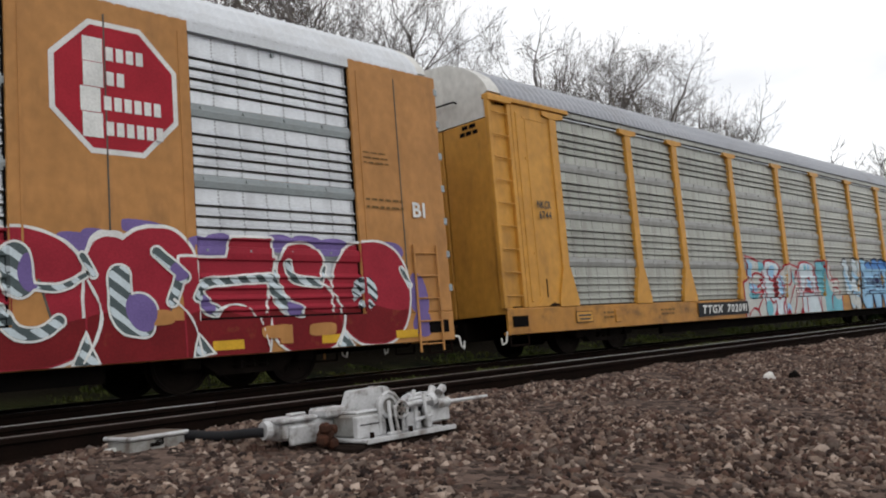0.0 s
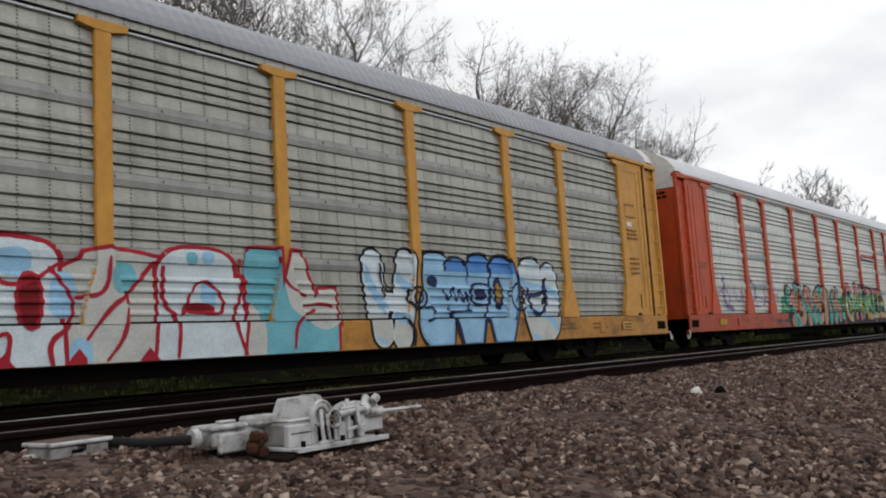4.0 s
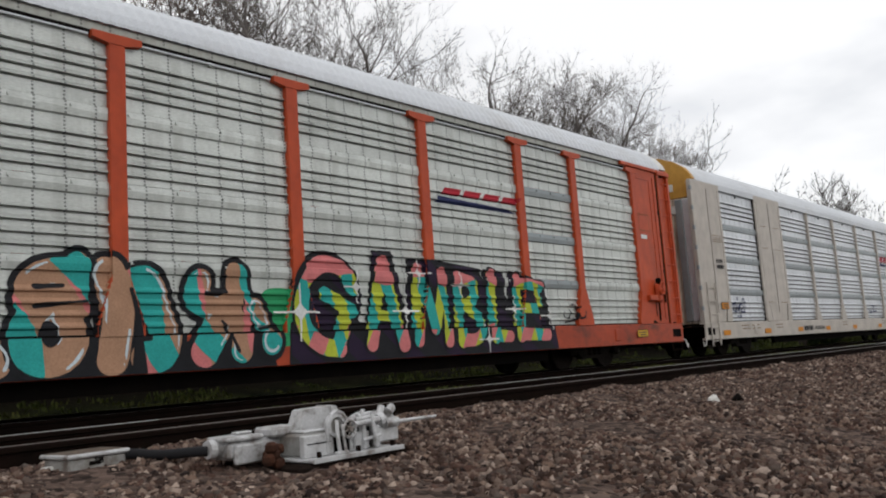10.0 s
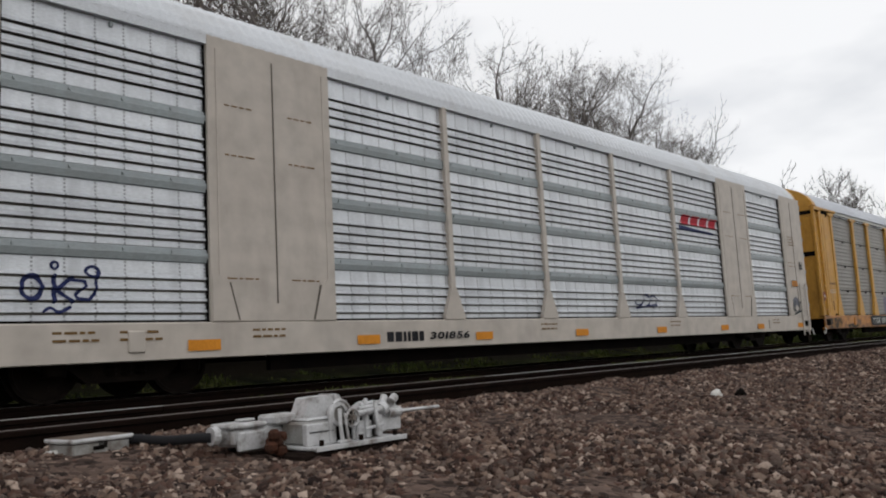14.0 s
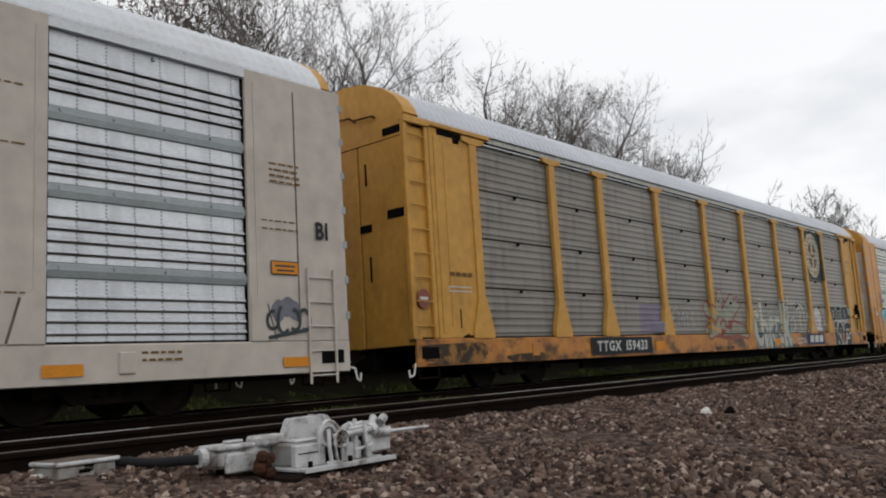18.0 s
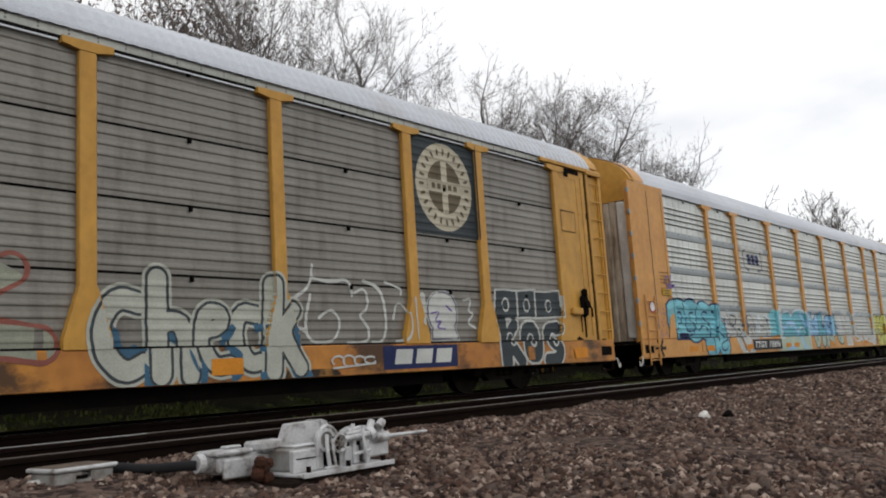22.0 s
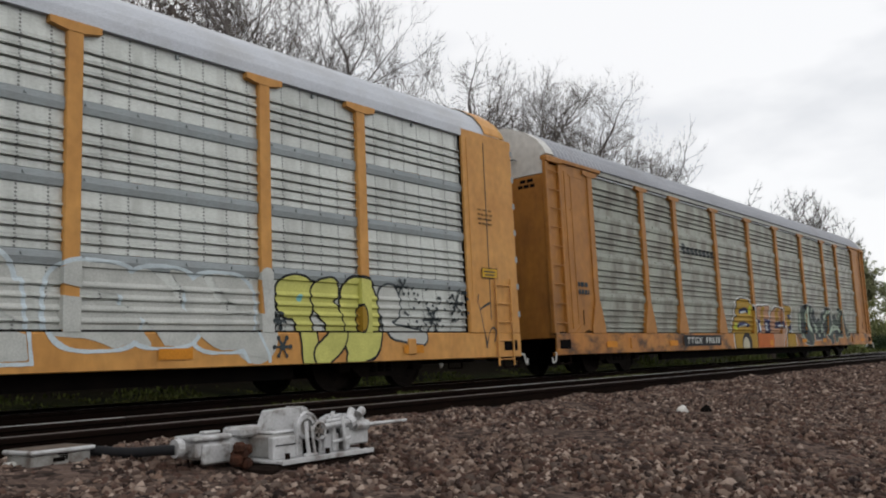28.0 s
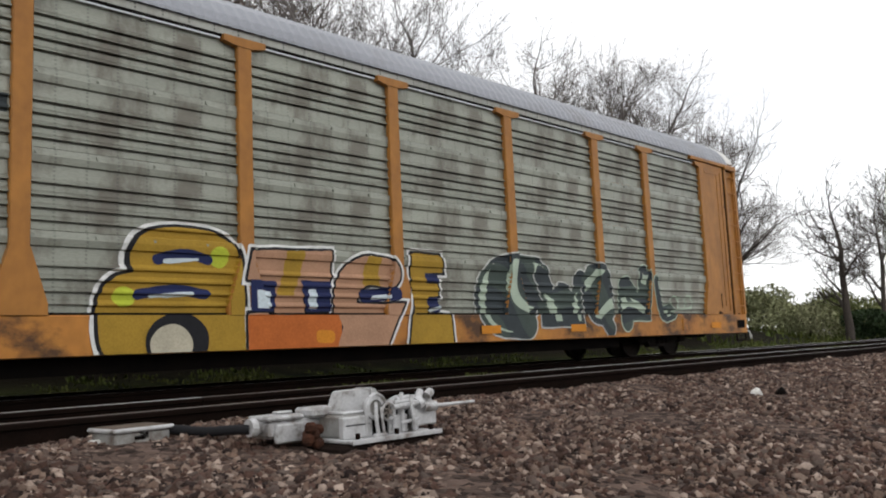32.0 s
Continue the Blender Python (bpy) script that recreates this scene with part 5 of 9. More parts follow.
P_PUTTY = paint("spray_putty", (0.42, 0.43, 0.37))
P_OLDSAGE = paint("spray_worn_sage", (0.27, 0.28, 0.22))
P_OLDRED = paint("spray_worn_red", (0.24, 0.085, 0.065))
P_MAUVE = paint("spray_faded_mauve", (0.185, 0.165, 0.22))
P_DIRT = paint("grease_dirt", (0.045, 0.03, 0.02), scale=2, stain=(0.30, 0.15, 0.04), stain_scale=3, stain_lo=0.5, stain_hi=0.6)
P_SPRUCE = paint("spray_spruce_grey", (0.085, 0.11, 0.115))
P_BRONZE = paint("emblem_bronze", (0.12, 0.095, 0.06))
P_WORN_WHITE = paint("spray_worn_white", (0.36, 0.36, 0.33))
P_PLUM = paint("spray_plum", (0.022, 0.012, 0.032))
P_DIM = paint("stencil_dim", (0.16, 0.09, 0.03))

# ochre car: octagon emblem and the red piece
pts = [(21.78 + 0.79 * c, 3.76 + 0.82 * s) for c, s in ((math.cos(radians(22.5 + 45 * i)) / math.cos(radians(22.5)), math.sin(radians(22.5 + 45 * i)) / math.cos(radians(22.5))) for i in range(8))]
inn = [(21.78 + (x - 21.78) * 0.92, 3.76 + (z - 3.76) * 0.92) for x, z in pts]
lay_emblem = [(pts, [tuple(range(8))], P_WHITE), (inn, [tuple(range(8))], P_RED)]
for r, (a, b) in enumerate(((21.38, 22.20), (21.38, 21.90), (21.34, 22.34), (21.36, 22.34))):
    z = 4.12 - r * 0.31
    lay_emblem.append((*rect(a, a + 0.24, z - 0.06, z + 0.24), P_WHITE))
    u = a + 0.28
    while u < b - 0.05:
        lay_emblem.append((*rect(u, u + 0.09, z - 0.02, z + 0.15), P_WHITE))
        u += 0.125
emblem(CAR_Z, "C", lay_emblem, "red octagonal emblem with a white border and white bars")
splash(CAR_Z, "C", [(21.25, 1.85, 0.26, 0.16), (21.45, 1.95, 0.18, 0.10), (22.05, 2.08, 0.3, 0.10), (22.8, 1.86, 0.22, 0.14), (23.1, 1.90, 0.22, 0.18), (24.05, 1.95, 0.22, 0.14), (24.5, 1.98, 0.3, 0.10), (24.95, 1.92, 0.25, 0.15), (26.0, 1.88, 0.26, 0.16), (26.55, 1.2, 0.20, 0.34), (26.6, 0.75, 0.2, 0.2)], P_PURPLE, seed=4)
z_body = {
    "first": (f_any(f_oval(20.45, 1.36, 0.90, 0.66, 2.4), f_oval(20.62, 0.98, 0.82, 0.52, 2.6)), (19.4, 21.62, 0.45, 2.12)),
    "second": (f_any(f_oval(21.62, 1.2, 0.30, 0.74, 3.0), f_oval(22.20, 1.36, 0.55, 0.72, 2.4), f_block([(21.4, 0.40), (22.7, 0.40), (22.75, 1.1), (21.5, 1.1)])), (21.2, 22.9, 0.45, 2.16)),
    "third": (f_any(f_block([(22.55, 0.40), (23.72, 0.40), (23.95, 1.75), (22.5, 1.72)]), f_block([(23.1, 1.5), (23.88, 1.5), (23.90, 2.02), (23.28, 2.0)])), (22.3, 24.05, 0.45, 2.10)),
    "fourth": (f_any(f_oval(24.38, 1.48, 0.40, 0.47, 2.4), f_oval(24.42, 0.98, 0.62, 0.54, 2.8)), (23.7, 25.15, 0.45, 2.05)),
    "fifth": (f_oval(25.62, 1.24, 0.72, 0.77, 2.3), (24.8, 26.45, 0.45, 2.10)),
}
for i, (body, span) in enumerate(z_body.values()):
    dull = f_all(lambda X, Z: Z - 1.02 - 0.05 * np.sin(5 * X), f_fat(body, -0.02))
    outlined(CAR_Z, "C", body, span, P_WHITE, 0.035, [(None, P_CRIMSON), (dull, P_DKRED)], base=0.004 + 0.003 * i)
z_hollows = (
    (f_any(f_line([(20.58, 1.70), (20.62, 1.40)], 0.34), f_line([(20.72, 1.38), (21.05, 1.33), (21.33, 1.50)], 0.10)), f_oval(20.72, 1.52, 0.12, 0.22)),
    (f_line([(20.42, 1.12), (20.55, 0.86), (20.85, 0.84), (21.02, 0.98)], 0.17), None),
    (f_any(f_line([(21.72, 1.48), (21.72, 0.95), (22.0, 0.88)], 0.30), f_oval(21.95, 1.05, 0.24, 0.24)), f_oval(21.98, 1.06, 0.19, 0.25, 2, 20)),
    (f_any(f_line([(22.20, 1.78), (22.55, 1.48)], 0.17), f_line([(22.50, 1.50), (22.38, 1.18)], 0.17)), f_oval(22.48, 1.54, 0.13, 0.12)),
    (f_any(f_line([(22.72, 1.22), (22.85, 1.42), (23.2, 1.43), (23.85, 1.48)], 0.14), f_line([(22.78, 1.25), (22.88, 1.08), (23.0, 1.05)], 0.18)), f_oval(22.90, 1.14, 0.10, 0.14)),
    (f_line([(24.15, 1.66), (24.20, 1.44), (24.65, 1.40)], 0.15), None),
    (f_line([(23.90, 1.36), (24.05, 1.08), (24.28, 1.02)], 0.22), f_oval(24.22, 1.06, 0.13, 0.13)),
    (f_any(f_block([(21.12, 0.45), (21.48, 0.45), (21.32, 0.85)]), f_block([(22.62, 0.45), (22.95, 0.5), (22.7, 0.80)])), None),
    (f_any(f_block([(24.80, 0.45), (25.2, 0.45), (25.0, 0.74)]), f_block([(23.94, 1.80), (24.0, 1.4), (23.86, 1.4)])), None),
    (f_any(f_line([(21.30, 1.72), (21.42, 1.50)], 0.12), f_line([(24.78, 1.62), (24.70, 1.42)], 0.10), f_line([(26.2, 1.6), (26.35, 1.35)], 0.10)), None),
)
for i, (hollow, heart) in enumerate(z_hollows):
    layers = [(f_fat(hollow, 0.005), P_WHITE), (f_fat(hollow, -0.022), P_SPRUCE), (f_all(f_fat(hollow, -0.024), f_bands(52, 0.17, 0.50, 0.1 * i)), P_ICE)]
    if heart:
        layers.append((f_all(heart, f_fat(hollow, -0.022)), P_PURPLE))
    cx = (20.8, 20.7, 21.9, 22.4, 23.2, 24.4, 24.1, 22.0, 24.5, 23.8)[i]
    wide = 2.7 if i == 9 else 1.1
    spray(CAR_Z, "C", "graffiti_hollow", layers, (cx - wide, cx + wide, 0.47, 2.0), base=0.024)
z_seams = f_any(f_line([(21.35, 1.44), (21.52, 1.1), (21.46, 0.8), (21.28, 0.5)], 0.035), f_line([(22.4, 1.2), (22.66, 0.95), (22.75, 0.5)], 0.035), f_line([(23.02, 1.05), (23.3, 1.16), (23.6, 1.02), (23.75, 0.5)], 0.03),
                f_line([(24.68, 1.42), (24.98, 1.2), (25.06, 0.9), (24.9, 0.5)], 0.035))
spray(CAR_Z, "C", "graffiti_line", [(z_seams, P_WHITE)], (21.2, 25.2, 0.47, 1.6), base=0.030)
z_disc = f_oval(25.46, 1.24, 0.21, 0.24)
z_arms = f_any(f_line([(25.46, 1.0), (25.46, 1.5)], 0.06), f_line([(25.46, 1.24), (25.28, 1.06)], 0.05), f_line([(25.46, 1.24), (25.64, 1.06)], 0.05))
spray(CAR_Z, "C", "graffiti_sign", [(f_all(z_disc, f_not(z_arms)), P_ICE), (f_all(z_disc, f_not(z_arms), f_bands(52, 0.11, 0.35)), P_SLATE)], (25.2, 25.7, 0.95, 1.55), base=0.026)
for x, z in ((20.05, 0.66), (22.15, 0.98), (23.85, 0.74), (24.62, 0.74)):
    spray(CAR_Z, "C", "bare_patch", [(f_oval(x, z, 0.24, 0.09, 4), M_OCHRE_DULL)], (x - 0.3, x + 0.3, z - 0.12, z + 0.12), "bare ochre paint showing through", base=0.028)
number_board(CAR_Z, "C", "BI", 26.5, 26.9, 2.36, 2.76, None, P_WHITE, 26.55, 26.85, 0.0)
bars(CAR_Z, "C", 25.6, 2.66, 0.75, 2, P_DIM, 0.12, 0.035, 3)
bars(CAR_Z, "C", 25.6, 3.4, 0.5, 3, P_DIM, 0.08, 0.02, 5)
for x in (18.9, 22.9, 24.6, 26.0):
    lay(CAR_Z, "C", "reflector", [(*rect(x, x + 0.45, 0.54, 0.66), P_YELLOW_TAG)], "amber reflector strip", base=0.02)

# yellow car A
number_board(CAR_A, "old", "TTGX 702091", 6.85, 9.45, 0.56, 0.88, P_BLACK, P_WHITE, 7.05, 9.35, 0.05)
A_WHITE = [
    ("first", f_any(f_block([(9.55, 0.40), (10.75, 0.40), (10.7, 1.3), (9.75, 1.35)]), f_block([(9.85, 1.2), (10.55, 1.2), (10.75, 1.86), (9.82, 2.02)]), f_block([(9.36, 0.40), (9.7, 0.40), (9.7, 1.42), (9.36, 1.34)])), (9.2, 10.95, 0.46, 2.15)),
    ("second", f_any(f_block([(10.6, 0.40), (11.95, 0.40), (11.9, 1.3), (10.55, 1.4)]), f_oval(11.25, 1.3, 0.55, 0.62, 3)), (10.4, 12.1, 0.46, 2.0)),
    ("third", f_any(f_block([(11.85, 0.40), (13.1, 0.40), (13.05, 1.75), (12.35, 1.85), (11.8, 1.6)]), f_block([(12.0, 1.5), (12.5, 1.5), (12.35, 1.85), (12.05, 1.78)])), (11.6, 13.25, 0.46, 2.0)),
    ("fourth", f_any(f_block([(12.95, 0.40), (14.35, 0.40), (14.3, 1.55), (13.05, 1.5)]), f_oval(13.6, 1.45, 0.58, 0.46, 3)), (12.8, 14.5, 0.46, 2.1)),
]
for i, (_, body, span) in enumerate(A_WHITE):
    outlined(CAR_A, "old", body, span, P_RED, 0.055, [(None, P_ICE if i % 2 else P_FADED)], base=0.004 + 0.0025 * i)
a_k = f_any(f_block([(14.3, 0.40), (16.0, 0.40), (16.0, 1.15), (14.45, 1.4)]), f_block([(14.35, 1.2), (14.95, 1.2), (14.95, 1.98), (14.45, 1.95)]), f_block([(14.9, 1.2), (15.65, 1.2), (15.35, 1.95), (15.15, 1.95)]), f_block([(15.45, 0.9), (16.05, 0.9), (16.02, 1.42), (15.7, 1.4)]))
outlined(CAR_A, "old", a_k, (14.1, 16.3, 0.46, 2.15), P_RED, 0.055, [(None, P_CYAN), (f_any(f_oval(15.35, 1.5, 0.35, 0.5), f_oval(15.75, 1.15, 0.4, 0.35), f_oval(14.4, 0.7, 0.25, 0.5)), P_FADED)], base=0.015)
a_ticks = f_any(f_line([(10.05, 1.05), (9.95, 1.58), (10.6, 1.62), (10.65, 1.35), (10.25, 1.22)], 0.05), f_line([(9.75, 1.15), (10.3, 1.05), (10.75, 1.2), (10.3, 0.9), (10.0, 0.62)], 0.045),
                f_line([(9.45, 0.50), (9.75, 0.72), (10.05, 0.62), (10.1, 0.46)], 0.045), f_line([(10.75, 1.6), (10.7, 1.1), (10.95, 0.75), (11.2, 0.9), (11.15, 0.5)], 0.055),
                f_line([(11.0, 1.75), (11.05, 1.4), (11.4, 1.4), (11.75, 1.65)], 0.05), f_line([(11.65, 1.6), (11.95, 1.2), (11.85, 0.9), (11.6, 0.75), (11.65, 0.46)], 0.055))
a_marks = f_any(f_line([(12.35, 1.75), (12.3, 1.3), (11.95, 1.25)], 0.05), f_line([(12.05, 0.75), (12.35, 1.15), (12.6, 1.3), (12.95, 1.7)], 0.05), f_line([(12.6, 1.3), (12.55, 0.8), (12.3, 0.5)], 0.05),
                f_line([(13.1, 1.65), (13.05, 1.2), (13.3, 1.0), (13.25, 0.5)], 0.055), f_line([(13.35, 1.05), (13.6, 1.55), (13.95, 1.35), (14.0, 1.05), (13.7, 1.05)], 0.045), f_line([(14.25, 1.8), (14.3, 1.3), (14.1, 1.0), (14.3, 0.5)], 0.05),
                f_line([(14.95, 1.85), (15.0, 1.45), (15.45, 1.3)], 0.045), f_line([(15.6, 1.1), (15.2, 0.95), (15.15, 0.55)], 0.05), f_line([(15.35, 1.15), (15.7, 1.2), (15.95, 1.15)], 0.04))
spray(CAR_A, "old", "graffiti_line", [(f_any(a_ticks, f_block([(10.95, 0.46), (11.25, 0.46), (11.12, 0.62)]), f_block([(11.8, 0.46), (12.1, 0.46), (11.95, 0.66)])), P_RED)], (9.3, 12.05, 0.47, 1.95), base=0.024)
spray(CAR_A, "old", "graffiti_line", [(f_any(a_marks, f_block([(12.7, 0.46), (13.0, 0.46), (12.85, 0.64)])), P_RED)], (11.85, 16.1, 0.47, 1.95), base=0.024)
for i, (x, z, rx, rz) in enumerate(((9.93, 1.72, 0.12, 0.24), (10.58, 1.78, 0.16, 0.14), (9.95, 1.20, 0.34, 0.13), (9.95, 1.02, 0.4, 0.10), (11.25, 1.66, 0.2, 0.16), (10.72, 0.66, 0.2, 0.2), (11.8, 1.28, 0.16, 0.28), (12.55, 1.5, 0.18, 0.2), (11.98, 0.60, 0.14, 0.18), (13.5, 1.78, 0.09, 0.09), (13.75, 1.80, 0.09, 0.09), (14.45, 1.70, 0.12, 0.22), (13.75, 1.3, 0.12, 0.22))):
    spray(CAR_A, "old", "graffiti_blot", [(f_oval(x, z, rx, rz, 2.4), P_CYAN if i % 2 else P_LTBLUE)], (x - rx - 0.05, x + rx + 0.05, z - rz - 0.05, z + rz + 0.05), base=0.020)
for x, z, rx, rz in ((11.42, 1.22, 0.16, 0.34), (13.62, 1.12, 0.24, 0.08)):
    spray(CAR_A, "old", "graffiti_counter", [(f_oval(x, z, rx, rz, 2.2), P_RED), (f_oval(x, z, rx - 0.05, rz - 0.04, 2.2), P_DKRED)], (x - 0.35, x + 0.35, z - 0.45, z + 0.45), base=0.022)
A_BLUE = [
    (f_any(f_line([(16.85, 1.85), (17.0, 0.72)], 0.46, 0), f_line([(17.65, 1.90), (17.45, 0.65)], 0.44, 0), f_line([(17.0, 1.25), (17.5, 1.2)], 0.3, 0)), (16.4, 18.05, 0.47, 2.2), P_ICE),
    (f_any(f_oval(18.42, 1.55, 0.42, 0.55, 2.8), f_oval(18.30, 1.0, 0.42, 0.52, 2.6), f_block([(18.1, 0.46), (18.75, 0.46), (18.85, 1.1), (18.0, 1.1)])), (17.8, 19.0, 0.47, 2.2), P_LTBLUE),
    (f_any(f_oval(18.98, 1.55, 0.33, 0.46, 2.8), f_block([(19.02, 0.46), (19.6, 0.46), (19.75, 1.2), (18.8, 1.2)]), f_block([(18.75, 1.0), (19.5, 1.0), (19.3, 1.7), (18.7, 1.7)])), (18.5, 19.95, 0.47, 2.2), P_BLUE),
    (f_any(f_oval(19.66, 1.65, 0.36, 0.46, 3.0), f_block([(19.3, 0.9), (20.0, 0.9), (20.0, 1.7), (19.3, 1.7)])), (19.1, 20.15, 0.6, 2.25), P_BLUE),
    (f_any(f_oval(20.35, 1.40, 0.44, 0.70, 2.6), f_block([(20.0, 0.46), (20.55, 0.46), (20.8, 1.1), (19.8, 1.1)])), (19.7, 21.0, 0.47, 2.25), P_BLUE),
    (f_any(f_oval(21.35, 1.62, 0.44, 0.50, 2.6), f_line([(22.0, 1.8), (22.15, 1.3), (21.95, 0.75)], 0.5), f_block([(21.2, 0.46), (22.0, 0.46), (22.2, 1.2), (20.9, 1.2)])), (20.75, 22.6, 0.47, 2.25), P_ICE),
]
for i, (body, span, mt) in enumerate(A_BLUE):
    low = f_all(lambda X, Z: Z - 0.98, f_fat(body, -0.02))
    more = [(low, P_BLUE if mt is not P_ICE else P_FADED)] + ([(f_all(f_bands(60, 0.6, 0.3, 0.3, 0.2), f_fat(body, -0.05)), P_LTBLUE)] if mt is P_ICE else [(f_all(f_not(lambda X, Z: 1.78 - Z), f_fat(body, -0.03)), P_LTBLUE)])
    outlined(CAR_A, "old", body, span, P_BLACK, 0.05, [(None, mt)] + more, base=0.004 + 0.0025 * i)
a_ink = f_any(f_line([(18.0, 1.12), (18.35, 1.15), (18.3, 0.95), (18.1, 0.9)], 0.06), f_oval(18.32, 1.6, 0.14, 0.10), f_line([(18.6, 1.45), (18.75, 1.2), (18.85, 1.6), (18.95, 1.15), (19.05, 1.55), (19.15, 1.15), (19.25, 1.5), (19.3, 1.1)], 0.05),
              f_line([(18.75, 1.05), (19.35, 1.08)], 0.05), f_rim(f_oval(19.68, 1.38, 0.30, 0.20, 3), 0.05), f_oval(19.66, 1.38, 0.18, 0.11, 3), f_oval(20.22, 1.40, 0.16, 0.32), f_rim(f_oval(20.83, 1.34, 0.28, 0.27), 0.05),
              f_line([(20.70, 1.25), (20.78, 1.42), (20.85, 1.28), (20.95, 1.45)], 0.05), f_line([(21.2, 1.38), (21.75, 1.40), (21.85, 1.7)], 0.10), f_line([(21.82, 1.7), (21.9, 1.2), (21.6, 0.95), (21.3, 1.1), (21.2, 1.5)], 0.09),
              f_line([(18.78, 1.0), (18.9, 0.85), (19.02, 0.46)], 0.08), f_line([(19.98, 1.9), (19.92, 1.2), (19.72, 0.9), (19.6, 0.46)], 0.06), f_line([(20.72, 1.1), (20.65, 0.9)], 0.05))
spray(CAR_A, "old", "graffiti_line", [(a_ink, P_NAVY)], (17.9, 22.1, 0.48, 1.95), base=0.026)
spray(CAR_A, "old", "graffiti_mark", [(f_oval(20.22, 1.42, 0.08, 0.18), P_GOLD)], (20.1, 20.35, 1.2, 1.65), base=0.030)
spray(CAR_A, "old", "graffiti_line", [(f_any(f_line([(17.0, 1.85), (17.1, 1.3)], 0.05), f_rim(f_oval(17.85, 1.30, 0.20, 0.18), 0.05), f_rim(f_oval(17.85, 1.30, 0.10, 0.09), 0.04), f_line([(17.55, 0.95), (17.75, 0.75), (17.7, 0.5)], 0.07)), P_BLACK)], (16.9, 18.1, 0.48, 1.95), base=0.028)
number_board(CAR_A, "old", "NKCR", 1.16, 1.62, 2.74, 2.98, None, P_SLATE, 1.18, 1.60, 0.0)
number_board(CAR_A, "old", "6744", 1.20, 1.62, 2.54, 2.78, None, P_SLATE, 1.22, 1.60, 0.0)
bars(CAR_A, "old", 25.55, 3.0, 0.55, 3, P_DIM, 0.1, 0.04, 2)
bars(CAR_A, "old", 25.6, 2.3, 0.5, 4, P_DIM, 0.12, 0.05, 6)
lay(CAR_A, "old", "stencil_frame", [(*stroke([(25.5, 3.65), (26.05, 3.65), (26.05, 3.35), (25.5, 3.35), (25.5, 3.65)], 0.03), P_DIM)])
lay(CAR_A, "old", "sticker", [(*rect(25.6, 25.85, 3.12, 3.22), P_WHITE)], "small white paper sticker")
for x in (2.05, 24.9):
    warning_sign(CAR_A, "old", x, 0.60, 0.55, 0.22, M_YELLOW)
for x in (3.0, 5.2, 22.3, 23.6):
    bars(CAR_A, "old", x, 0.75, 0.6, 2, P_DIM, 0.09, 0.04, int(x))

# red-orange car B
b_tag = f_any(f_line([(2.75, 2.0), (2.70, 1.5), (2.85, 1.15), (3.3, 1.1)], 0.16), f_line([(2.4, 1.55), (2.8, 1.75), (3.2, 1.45), (3.1, 1.2)], 0.05), f_line([(3.55, 1.75), (3.6, 1.35), (4.0, 1.3), (4.15, 1.75), (4.2, 1.3)], 0.06))
spray(CAR_B, "old", "graffiti_tag", [(b_tag, P_LILAC)], (2.3, 4.4, 0.95, 2.15))
b_tag = f_any(f_line([(4.9, 2.0), (5.3, 1.75), (5.2, 1.45)], 0.14), f_line([(4.9, 1.3), (5.5, 1.5), (6.2, 1.3), (5.6, 1.15), (5.0, 1.2)], 0.04), f_line([(6.0, 1.85), (6.1, 1.35), (6.45, 1.3)], 0.07), f_line([(6.9, 1.85), (6.95, 1.5), (7.3, 1.6), (7.2, 1.3)], 0.06))
spray(CAR_B, "old", "graffiti_tag", [(b_tag, P_LILAC)], (4.7, 7.5, 0.95, 2.15))
for x in (8.35, 8.72, 9.05):
    spray(CAR_B, "old", "graffiti_doodle", [(f_rim(f_oval(x, 2.05, 0.14, 0.12, 2, 20), 0.025), P_GREYMIST)], (x - 0.25, x + 0.25, 1.85, 2.25), base=0.002)
spray(CAR_B, "old", "graffiti_patch", [(f_block([(7.55, 0.96), (8.7, 0.96), (8.7, 1.55), (7.6, 1.5)]), P_GREEN), (f_any(f_line([(7.75, 1.25), (7.95, 1.28), (7.8, 1.08), (8.0, 1.08)], 0.035), f_rim(f_oval(8.15, 1.15, 0.08, 0.1), 0.03)), P_FADED)], (7.4, 8.8, 0.9, 1.65), "green sprayed patch with a white doodle", base=0.001)
spray(CAR_B, "old", "graffiti_patch", [(f_any(f_oval(14.75, 1.15, 0.45, 0.42, 3), f_block([(11.75, 0.46), (12.2, 0.46), (12.1, 0.9), (11.9, 0.9)])), P_GREEN)], (11.6, 15.3, 0.47, 1.7), "green sprayed patch", base=0.001)
b_ground = f_any(f_block([(8.35, 0.40), (14.6, 0.40), (14.45, 0.85), (8.5, 0.85)]), f_line([(8.3, 0.5), (8.15, 0.8)], 0.4))
spray(CAR_B, "old", "graffiti_shadow", [(b_ground, P_BLACK)], (7.9, 14.75, 0.47, 1.0), "black sprayed shadow under the letters", base=0.002)
